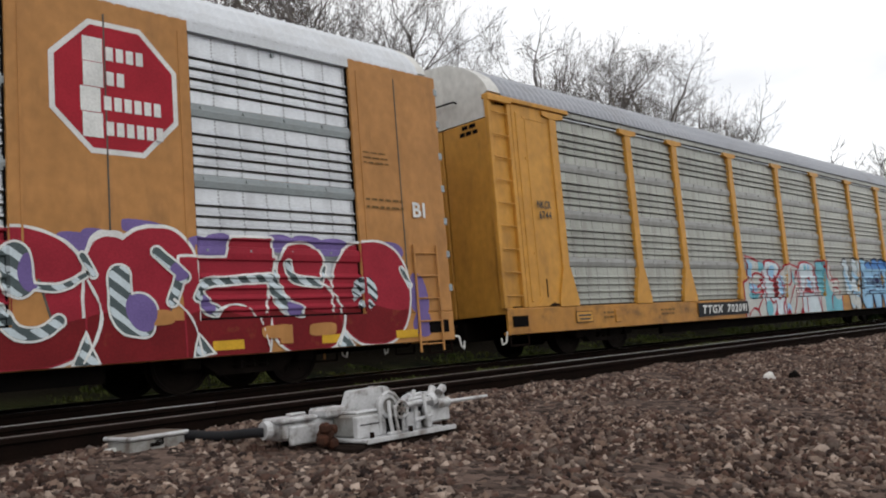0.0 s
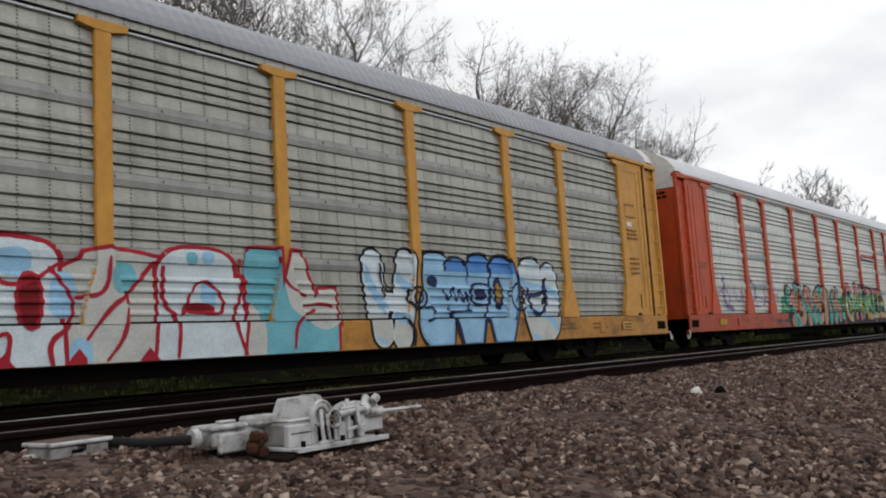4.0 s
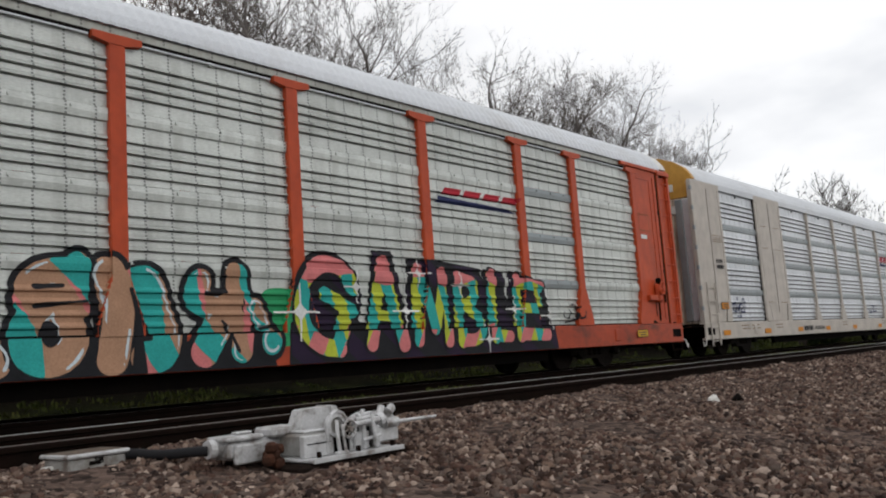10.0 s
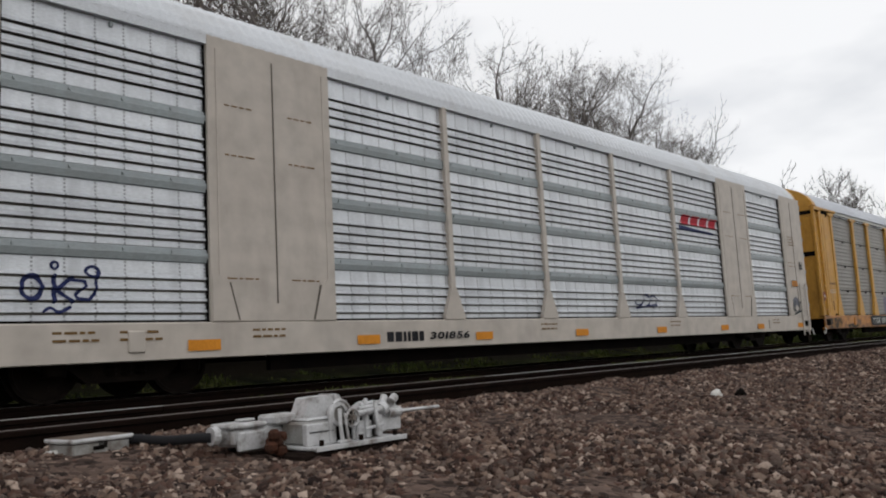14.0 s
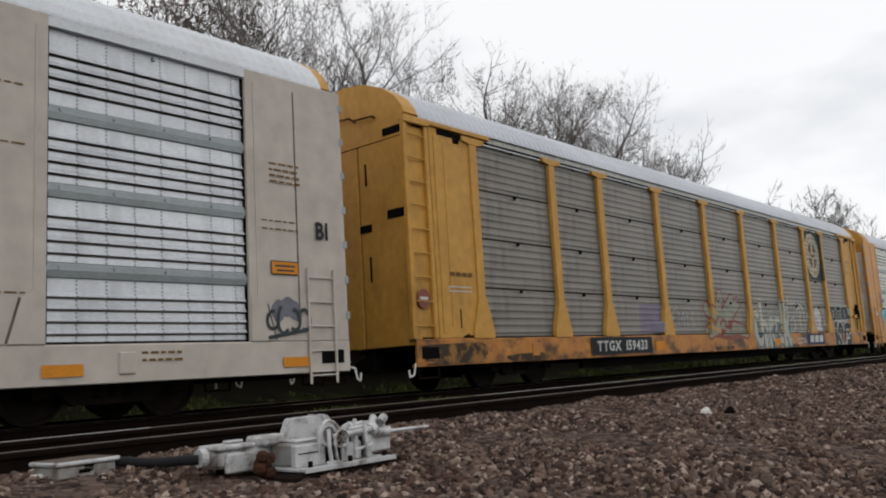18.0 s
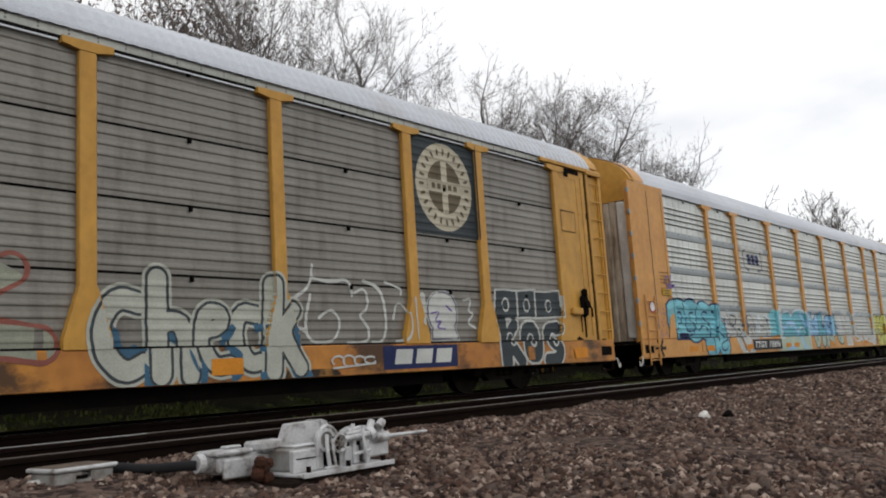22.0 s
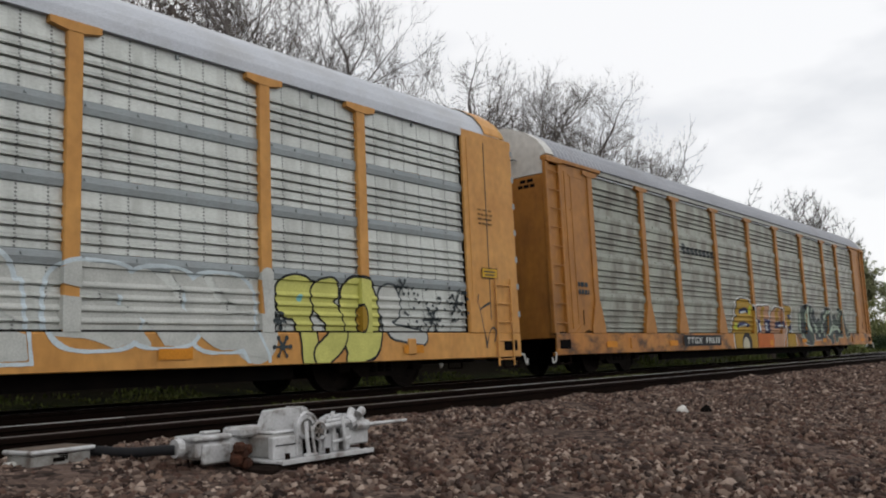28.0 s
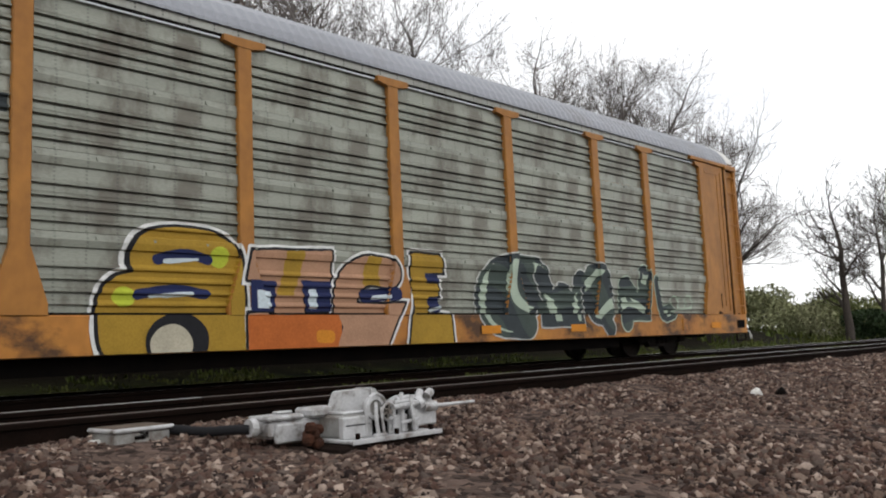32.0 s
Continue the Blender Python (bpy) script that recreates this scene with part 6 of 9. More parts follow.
B_FIRST = [
    (f_any(f_line([(9.2, 1.72), (8.95, 1.2), (8.62, 0.66)], 0.40), f_line([(9.25, 1.70), (9.62, 1.58), (9.5, 1.30), (9.2, 1.24)], 0.36), f_line([(9.2, 1.22), (9.66, 1.0), (9.6, 0.68), (9.0, 0.62), (8.5, 0.66)], 0.36)), (8.0, 10.05, 0.47, 2.1)),
    (f_any(f_line([(8.16, 1.42), (8.42, 1.34), (8.78, 1.45), (9.15, 1.84)], 0.26), f_oval(8.30, 1.70, 0.24, 0.11, 2, -12)), (7.8, 9.45, 1.05, 2.1)),
    (f_any(f_line([(10.22, 1.62), (10.28, 1.1), (10.22, 0.66)], 0.40), f_line([(10.2, 1.68), (10.55, 1.66), (10.6, 1.32), (10.3, 1.20)], 0.36), f_line([(10.4, 1.2), (10.62, 0.92), (10.82, 0.70)], 0.38)), (9.8, 11.15, 0.47, 2.05)),
    (f_any(f_line([(11.75, 1.70), (11.38, 1.68), (11.20, 1.46), (11.5, 1.42)], 0.30), f_line([(11.80, 1.8), (11.78, 1.36)], 0.24), f_line([(11.40, 1.32), (11.16, 1.0), (11.22, 0.70), (11.55, 0.66), (11.74, 0.92), (11.62, 1.28)], 0.34), f_line([(11.2, 1.36), (11.8, 1.28)], 0.24)), (10.8, 12.1, 0.47, 2.05)),
    (f_any(f_line([(12.15, 1.70), (12.28, 1.35), (12.18, 0.66)], 0.36), f_line([(12.3, 1.50), (12.70, 1.66), (12.78, 1.25), (12.92, 0.95), (12.85, 0.68), (12.6, 0.66)], 0.36)), (11.85, 13.3, 0.47, 2.05)),
    (f_any(f_line([(13.42, 1.62), (13.32, 1.36), (13.8, 1.28), (14.1, 1.30)], 0.32), f_line([(13.98, 1.74), (14.05, 1.3), (14.0, 0.70)], 0.30), f_line([(13.7, 1.1), (13.42, 0.70)], 0.36)), (13.05, 14.3, 0.47, 2.0)),
    (f_any(f_line([(14.28, 1.30), (14.38, 1.10)], 0.22), f_oval(14.5, 0.82, 0.15, 0.17)), (14.05, 14.8, 0.5, 1.6)),
]
B_COUNTERS = [
    f_any(f_oval(9.34, 1.46, 0.13, 0.09, 2, -15), f_oval(9.30, 0.90, 0.18, 0.12, 2, 10), f_line([(9.25, 1.2), (9.5, 1.22)], 0.05), f_line([(8.95, 0.80), (8.82, 0.50)], 0.06)), f_line([(8.3, 1.58), (8.62, 1.58)], 0.06),
    f_any(f_oval(10.40, 1.46, 0.08, 0.12), f_block([(10.42, 0.46), (10.62, 0.46), (10.46, 0.86)]), f_line([(10.4, 1.2), (10.62, 1.3)], 0.05)), f_any(f_oval(11.45, 0.98, 0.11, 0.15), f_line([(11.3, 1.52), (11.62, 1.54)], 0.06), f_line([(11.3, 1.30), (11.9, 1.36)], 0.045)),
    f_any(f_block([(12.40, 0.46), (12.62, 0.46), (12.52, 1.28)]), f_line([(12.42, 1.5), (12.5, 1.2)], 0.06)), f_any(f_line([(13.5, 1.48), (13.75, 1.46), (13.8, 1.7)], 0.07), f_line([(13.75, 1.1), (13.95, 0.7)], 0.06)), f_line([(14.35, 1.0), (14.6, 1.02)], 0.04)]
for i, (body, span) in enumerate(B_FIRST):
    body = f_fat(body, 0.02)
    shine = f_all(f_rim(body, 0.030, -0.045), f_bands(20, 0.75, 0.35, 0.17 * i))
    outlined(CAR_B, "old", body, span, P_BLACK, 0.075, [(None, P_TAN), (f_bands(15, 0.95, 0.34, 0.31 * i + 0.1, 0.12), P_PINK), (f_bands(28, 1.05, 0.36, 0.41 * i + 0.62, 0.15), P_TEAL)], [(shine, P_ICE), (B_COUNTERS[i], P_BLACK)], base=0.006 + 0.002 * (i % 4))
b_night = f_any(f_block([(14.82, 0.40), (21.6, 0.40), (21.5, 1.0), (14.85, 1.05)]), f_oval(15.6, 1.45, 0.68, 0.68), f_block([(16.4, 0.9), (17.35, 0.9), (17.0, 2.2), (16.6, 2.2)]), f_block([(17.3, 0.9), (18.5, 0.9), (18.35, 2.08), (17.4, 2.1)]), f_block([(18.1, 0.9), (19.5, 0.9), (19.3, 2.0), (18.2, 2.1)]), f_block([(19.35, 0.9), (20.05, 0.9), (20.0, 1.95), (19.4, 2.0)]), f_block([(20.05, 0.9), (21.5, 0.9), (21.35, 1.75), (20.2, 2.0)]))
spray(CAR_B, "old", "graffiti_shadow", [(f_fat(b_night, 0.03), P_BLACK), (f_all(b_night, f_bands(50, 0.7, 0.4)), P_PLUM)], (14.6, 21.8, 0.47, 2.35), "black and plum backing of the second word", base=0.002, step=0.035)
B_SECOND = [
    (f_any(f_line([(16.12, 1.60), (15.95, 1.90), (15.45, 2.0), (15.08, 1.6), (15.0, 1.05), (15.35, 0.72), (15.75, 0.66)], 0.26), f_line([(15.55, 1.50), (16.1, 1.24)], 0.22, 0), f_line([(15.95, 1.2), (15.7, 0.68)], 0.26, 0)), (14.7, 16.4, 0.47, 2.3)),
    (f_any(f_line([(16.78, 2.02), (16.62, 1.4), (16.42, 0.72)], 0.24, 0), f_line([(16.80, 2.02), (16.98, 1.4), (17.14, 0.70)], 0.26, 0), f_line([(16.62, 1.18), (17.0, 1.14)], 0.16, 0)), (16.2, 17.4, 0.47, 2.3)),
    (f_line([(17.50, 0.74), (17.60, 1.95), (17.92, 0.95), (18.22, 1.9), (18.26, 0.72)], 0.23, 0), (17.3, 18.5, 0.47, 2.2)),
    (f_any(f_line([(18.62, 0.70), (18.66, 1.85)], 0.24, 0), f_line([(18.66, 1.85), (19.1, 1.75), (19.12, 1.45), (18.8, 1.36)], 0.22), f_line([(18.8, 1.34), (19.28, 1.1), (19.15, 0.72), (18.6, 0.72)], 0.22)), (18.4, 19.5, 0.47, 2.1)),
    (f_any(f_line([(19.62, 1.90), (19.58, 0.76)], 0.26, 0), f_line([(19.58, 0.78), (20.02, 0.76)], 0.22, 0)), (19.35, 20.25, 0.47, 2.1)),
    (f_any(f_line([(20.42, 1.85), (20.36, 0.76)], 0.26, 0), f_line([(20.42, 1.78), (21.2, 1.72)], 0.22, 0), f_line([(20.4, 1.30), (21.0, 1.28)], 0.20, 0), f_line([(20.36, 0.80), (21.25, 0.76)], 0.24, 0), f_line([(21.05, 1.7), (21.15, 1.4)], 0.16, 0)), (20.15, 21.5, 0.47, 2.05)),
]
for i, (body, span) in enumerate(B_SECOND):
    foot = lambda X, Z: Z - 0.98 + 0.06 * np.sin(5 * X)
    outlined(CAR_B, "old", body, span, P_BLACK, 0.045, [(None, P_TEAL), (f_bands(14, 0.46, 0.52, 0.2 * i + 0.35), P_LIME), (f_all(foot, f_bands(-30, 0.6, 0.5, 0.3 * i)), P_PINK), (lambda X, Z: 1.74 + 0.08 * np.sin(4 * X) - Z, P_PINK)], base=0.010 + 0.002 * (i % 3))
for x, z, r in ((15.0, 1.22, 0.42), (16.2, 1.62, 0.26), (17.28, 1.24, 0.30), (17.62, 1.88, 0.24), (18.72, 1.70, 0.25), (19.35, 0.72, 0.28), (20.28, 1.28, 0.26), (21.45, 1.15, 0.28)):
    star = f_any(f_line([(x - r, z), (x + r, z)], 0.028, 0), f_line([(x, z - r), (x, z + r)], 0.028, 0), f_oval(x, z, r * 0.38, r * 0.38, 0.75))
    spray(CAR_B, "old", "graffiti_sparkle", [(star, P_WHITE)], (x - r - 0.05, x + r + 0.05, z - r - 0.05, z + r + 0.05), base=0.026, step=0.02, wob=0.002)
swoosh_logo(CAR_B, "old", 18.2, 20.72, 3.18, 3.48)
bars(CAR_B, "old", 6.78, 0.62, 0.55, 1, P_SLATE, 0.1, 0.12, 9)
bars(CAR_B, "old", 7.5, 0.62, 0.75, 1, P_SLATE, 0.1, 0.12, 8)
tag(CAR_B, "old", 22.0, 22.7, 1.0, 1.4, P_BLACK, 0.03, 9, 3)
lay(CAR_B, "old", "sticker", [(*rect(25.6, 25.9, 3.0, 3.1), P_WHITE)], "small white paper sticker")
bars(CAR_B, "old", 1.12, 2.35, 0.42, 2, P_DIM, 0.1, 0.05, 1)
lay(CAR_B, "old", "stencil_frame", [(*stroke([(25.5, 3.6), (26.05, 3.6), (26.05, 3.2), (25.5, 3.2), (25.5, 3.6)], 0.02), P_DIM)])
for x in (2.05, 24.9):
    warning_sign(CAR_B, "old", x, 0.62, 0.5, 0.18, P_YELLOW_TAG)

# cream car C
swoosh_logo(CAR_C, "C2", 18.48, 20.88, 3.20, 3.62)
bars(CAR_C, "C2", 7.75, 0.58, 0.85, 1, P_BLACK, 0.1, 0.16, 2)
number_board(CAR_C, "C2", "301856", 8.72, 9.85, 0.56, 0.76, None, P_BLACK, 8.76, 9.80, 0.03)
c_tag = f_any(f_rim(f_oval(2.30, 1.34, 0.11, 0.13), 0.05), f_line([(2.55, 1.18), (2.55, 1.48)], 0.05, 0), f_line([(2.75, 1.46), (2.58, 1.32), (2.76, 1.18)], 0.045, 0), f_line([(2.72, 1.44), (2.98, 1.42), (2.74, 1.22), (3.02, 1.20), (3.06, 1.52)], 0.04, 1),
              f_rim(f_oval(3.0, 1.54, 0.08, 0.06), 0.035), f_rim(f_oval(2.56, 1.60, 0.04, 0.04), 0.03), f_line([(2.42, 1.06), (2.52, 1.13), (2.58, 1.04), (2.74, 1.12)], 0.035))
spray(CAR_C, "C2", "graffiti_tag", [(c_tag, P_NAVY)], (2.1, 3.2, 0.98, 1.7), step=0.02, wob=0.002)
for i, x in enumerate((2.5, 3.3, 5.2, 12.0, 17.5, 24.2)):
    bars(CAR_C, "C2", x, 0.80, 0.55, 2, P_DIM, 0.09, 0.03, 40 + i)
tag(CAR_C, "C2", 15.95, 16.95, 1.15, 1.50, P_NAVY, 0.04, 14, 3)
tag(CAR_C, "C2", 26.1, 26.85, 0.98, 1.45, P_SLATE, 0.05, 15, 4)
for k, (x, z, r) in enumerate(((26.30, 1.36, 0.12), (26.46, 1.42, 0.13), (26.60, 1.36, 0.12))):
    lay(CAR_C, "C2", "graffiti_blot", [(*oval(x, z, r, 0.15, 14, 2.2, 20 * k, 0.12, k), P_GREYMIST)], base=0.001 * k)
number_board(CAR_C, "C2", "BI", 27.0, 27.34, 2.36, 2.80, None, P_BLACK, 27.04, 27.30, 0.0)
bars(CAR_C, "C2", 1.20, 2.58, 0.46, 2, P_BLACK, 0.16, 0.11, 4)
bars(CAR_C, "C2", 1.10, 3.35, 0.6, 4, P_DIM, 0.06, 0.02, 5)
bars(CAR_C, "C2", 26.2, 3.5, 0.55, 4, P_DIM, 0.09, 0.03, 6)
bars(CAR_C, "C2", 26.05, 2.65, 0.65, 2, P_DIM, 0.12, 0.02, 7)
for x, z in ((1.2, 1.28), (26.18, 1.88)):
    warning_sign(CAR_C, "C2", x, z, 0.5, 0.2, P_ORANGE_TAG)
for x in (1.15, 4.2, 7.1, 9.95, 13.2, 16.75, 20.4, 22.98, 26.35):
    lay(CAR_C, "C2", "reflector", [(*rect(x, x + 0.48, 0.56, 0.70), P_ORANGE_TAG)], "orange reflector strip", base=0.02)
for x in (4.82, 5.9, 21.30, 22.30):
    for z in (3.9, 3.2, 1.5):
        bars(CAR_C, "C2", x, z, 0.5, 1, P_DIM, 0.1, 0.02, int(z * 10), "rivet_strip")

# gold car D
number_board(CAR_D, "slats", "TTGX 159433", 5.6, 8.4, 0.52, 0.90, P_BLACK, P_FADED, 5.85, 8.15, 0.02)
emb = [(*rect(20.90, 22.65, 2.86, 4.68), P_SLATE), (*oval(21.78, 3.77, 0.78, 0.82, 32), P_CREAM), (*oval(21.78, 3.77, 0.47, 0.50, 28), P_BRONZE), (*rect(21.70, 21.86, 3.28, 4.26), P_CREAM), (*rect(21.32, 22.24, 3.66, 3.88), P_CREAM)]
for i in range(24):
    a = radians(i * 15)
    emb.append((*oval(21.78 + 0.63 * math.cos(a), 3.77 + 0.66 * math.sin(a), 0.030, 0.065, 8, 4, math.degrees(a) - 90), P_BRONZE))
for i in range(5):
    emb.append((*rect(21.42 + i * 0.15, 21.52 + i * 0.15, 3.72, 3.82), P_BRONZE))
emblem(CAR_D, "slats", emb, "round cream emblem with a cross on a dark square")
D_WORD = [
    (f_any(f_line([(15.72, 1.50), (15.45, 1.58), (15.22, 1.3), (15.22, 0.9), (15.5, 0.62), (15.75, 0.75)], 0.24),), (14.95, 16.0, 0.47, 1.95)),
    (f_any(f_line([(15.98, 1.82), (15.98, 0.60)], 0.26, 0), f_line([(16.0, 1.25), (16.3, 1.3), (16.4, 1.0), (16.4, 0.58)], 0.24)), (15.75, 16.65, 0.47, 2.05)),
    (f_any(f_line([(16.62, 1.15), (16.95, 1.22), (16.92, 1.42), (16.65, 1.40), (16.58, 0.95), (16.75, 0.66), (17.0, 0.70)], 0.20),), (16.35, 17.2, 0.47, 1.75)),
    (f_any(f_line([(17.5, 1.38), (17.22, 1.42), (17.12, 1.05), (17.3, 0.68), (17.52, 0.72)], 0.22),), (16.9, 17.75, 0.47, 1.75)),
    (f_any(f_line([(17.78, 1.80), (17.72, 0.58)], 0.26, 0), f_line([(18.15, 1.45), (17.85, 1.15), (18.2, 0.62)], 0.24)), (17.5, 18.5, 0.47, 2.05)),
]
for i, (body, span) in enumerate(D_WORD):
    outlined(CAR_D, "slats", body, span, P_SLATE, 0.04, [(None, P_PUTTY)], [(f_all(f_fat(body, 0.14), f_not(f_fat(body, 0.03)), f_bands(30, 0.8, 0.35, 0.3 * i, 0.2), lambda X, Z: Z - 1.25), P_BLUEGREY)], P_PUTTY, base=0.004 + 0.003 * (i % 3))
d_wire = (f_any(f_line([(18.55, 2.15), (18.5, 1.8), (18.1, 1.6), (18.05, 1.25), (18.4, 1.15)], 0.05), f_line([(18.55, 1.95), (18.9, 1.9), (19.3, 1.98), (19.35, 1.7)], 0.05), f_line([(18.5, 1.7), (18.35, 1.2), (18.5, 0.96), (18.95, 0.98), (19.1, 1.3), (18.9, 1.5), (18.65, 1.35)], 0.045)),
          f_any(f_line([(19.4, 1.75), (19.65, 1.85), (19.7, 1.5), (19.45, 1.4), (19.7, 1.2), (19.65, 0.95), (19.15, 0.96)], 0.05), f_line([(19.6, 1.95), (20.0, 1.85), (20.1, 1.3), (20.0, 0.96), (19.75, 0.96)], 0.05)),
          f_any(f_line([(20.1, 1.95), (20.5, 1.85), (20.45, 1.75)], 0.045), f_line([(20.25, 1.35), (20.35, 1.65), (20.6, 1.5), (20.62, 1.1), (20.45, 0.97), (20.3, 0.98)], 0.045), f_line([(20.72, 1.7), (20.75, 1.0)], 0.04)))
for i, field in enumerate(d_wire):
    spray(CAR_D, "slats", "graffiti_tag", [(field, P_FADED)], ((17.9, 19.2, 20.0)[i], (19.5, 20.25, 20.9)[i], 0.85, 2.25))
d_head = f_any(f_oval(21.5, 1.48, 0.42, 0.38, 2.4), f_block([(21.15, 0.97), (21.95, 0.97), (21.8, 1.3), (21.2, 1.3)]))
spray(CAR_D, "slats", "graffiti_patch", [(d_head, P_FADED), (f_any(f_line([(21.2, 1.45), (21.45, 1.5), (21.25, 1.3), (21.5, 1.32), (21.3, 1.2), (21.55, 1.18)], 0.035), f_line([(21.6, 1.6), (21.75, 1.5)], 0.03)), P_PURPLE), (f_rim(d_head, 0.03, -0.03), P_GREYMIST)], (20.95, 22.15, 0.95, 1.95), "pale sprayed blob with purple scribbles")
spray(CAR_D, "slats", "graffiti_tag", [(f_any(f_line([(21.0, 1.75), (21.05, 1.45), (20.95, 1.3)], 0.12), f_line([(22.1, 1.7), (22.35, 1.75), (22.2, 1.5), (22.4, 1.45), (22.15, 1.3), (22.4, 1.2)], 0.05)), P_FADED)], (20.8, 22.6, 1.1, 1.95))
D_DARK = [
    (f_block([(23.0, 1.35), (23.75, 1.42), (23.75, 1.92), (23.1, 1.92)]), (22.8, 23.95, 1.2, 2.1)),
    (f_block([(23.78, 1.42), (24.35, 1.42), (24.4, 1.95), (23.8, 1.92)]), (23.6, 24.55, 1.2, 2.1)),
    (f_block([(24.4, 1.42), (25.3, 1.45), (25.28, 1.95), (24.42, 1.92)]), (24.2, 25.5, 1.2, 2.1)),
    (f_any(f_line([(23.2, 1.3), (23.22, 0.55)], 0.32, 0), f_line([(23.3, 0.95), (23.6, 1.25)], 0.25, 0), f_line([(23.35, 0.9), (23.7, 0.55)], 0.25, 0)), (22.9, 24.0, 0.47, 1.5)),
    (f_oval(24.12, 0.92, 0.32, 0.40, 2.6), (23.7, 24.55, 0.47, 1.45)),
    (f_any(f_line([(25.1, 1.2), (24.7, 1.15), (24.75, 0.92), (25.1, 0.8), (25.0, 0.55), (24.6, 0.55)], 0.26),), (24.4, 25.45, 0.47, 1.45)),
]
for i, (body, span) in enumerate(D_DARK):
    outlined(CAR_D, "slats", body, span, P_FADED, 0.045, [(None, P_SLATE)], [(f_rim(f_oval((span[0] + span[1]) / 2, (span[2] + span[3]) / 2, 0.10, 0.12), 0.035), P_FADED)], base=0.006 + 0.002 * (i % 3))
d_star = f_any(f_block([(12.3, 0.95), (13.6, 0.95), (13.6, 1.6), (12.3, 1.6)]), f_line([(12.5, 1.2), (11.95, 1.0)], 0.24, 0), f_line([(12.5, 1.4), (11.95, 1.65)], 0.22, 0), f_line([(12.7, 1.5), (12.95, 2.0)], 0.26, 0), f_line([(13.2, 1.5), (13.75, 1.9)], 0.24, 0), f_line([(13.4, 1.4), (14.2, 1.85)], 0.2, 0), f_line([(13.5, 1.15), (14.5, 1.0)], 0.26, 0))
d_star = f_fat(d_star, 0.06)
d_scar = f_any(f_line([(12.2, 1.2), (12.6, 1.5), (12.7, 1.1), (13.1, 1.45), (13.2, 1.05), (13.7, 1.3)], 0.09), f_oval(12.95, 1.02, 0.2, 0.08), f_oval(13.5, 1.2, 0.14, 0.16), f_line([(12.4, 0.9), (13.2, 0.8), (13.9, 0.85)], 0.12))
spray(CAR_D, "slats", "graffiti_fade", [(f_all(d_star, f_bands(40, 0.6, 0.8, 0.2, 0.3)), P_OLDSAGE), (f_rim(d_star, 0.06, 0.02), P_OLDRED), (d_scar, P_OLDRED)], (11.6, 14.9, 0.6, 2.25), "worn red and sage star-shaped graffiti", base=0.002, step=0.032)
emblem(CAR_D, "slats", [(*rect(19.9, 21.75, 0.52, 0.90), P_NAVY)] + [(*rect(20.15 + i * 0.5, 20.55 + i * 0.5, 0.60, 0.84, 0.06), P_FADED) for i in range(3)], "dark board with three pale blocks")
d_name = f_any(f_line([(10.05, 1.6), (9.85, 1.55), (9.84, 1.2), (10.05, 1.14)], 0.035), f_line([(9.85, 1.38), (10.02, 1.4)], 0.03), f_line([(10.18, 1.15), (10.2, 1.55), (10.35, 1.3), (10.5, 1.55), (10.5, 1.15)], 0.035, 0), f_line([(10.58, 1.4), (10.82, 1.42)], 0.03), f_line([(10.7, 1.55), (10.7, 1.15)], 0.035, 0),
               f_line([(11.1, 1.55), (10.92, 1.35), (10.95, 1.15), (11.12, 1.15), (11.12, 1.32), (10.95, 1.3)], 0.035))
spray(CAR_D, "slats", "graffiti_tag", [(d_name, P_WORN_WHITE)], (9.75, 11.25, 1.05, 1.7), step=0.02, wob=0.002)
tag(CAR_D, "slats", 18.8, 19.7, 0.58, 0.80, P_FADED, 0.03, 19, 4)
lay(CAR_D, "slats", "graffiti_patch", [(*rect(8.1, 9.2, 1.0, 1.7), P_MAUVE)])
for x in (8.6, 16.7, 25.6):
    lay(CAR_D, "slats", "reflector", [(*rect(x, x + 0.5, 0.56, 0.78), P_ORANGE_TAG)], "orange reflector strip", base=0.02)
for a, b, z0, z1 in ((0.15, 1.9, 0.47, 0.86), (2.6, 4.1, 0.47, 0.62), (12.1, 13.4, 0.48, 0.60), (17.6, 19.0, 0.47, 0.58)):
    lay(CAR_D, "slats", "grime", [(*oval((a + b) / 2, (z0 + z1) / 2, (b - a) / 2, (z1 - z0) / 2, 20, 4.0, 0, 0.12, int(a * 9)), P_DIRT)], "greasy black dirt on the sill")
bars(CAR_D, "slats", 1.05, 2.05, 0.62, 1, P_DIM, 0.1, 0.07, 5)
lay(CAR_D, "slats", "warning_disc", [(*oval(0.32, 1.62, 0.16, 0.17, 20), P_OLDRED), (*rect(0.22, 0.42, 1.60, 1.65), P_FADED)], base=0.0)
lay(CAR_D, "slats", "painted_stripe", [(*stroke([(1.0, 1.85), (1.62, 1.85), (1.62, 1.77), (1.0, 1.77), (1.0, 1.85)], 0.02), P_FADED)])
lay(CAR_D, "slats", "stencil_frame", [(*stroke([(25.5, 3.75), (26.1, 3.75), (26.1, 3.3), (25.5, 3.3), (25.5, 3.75)], 0.03), P_DIM)])

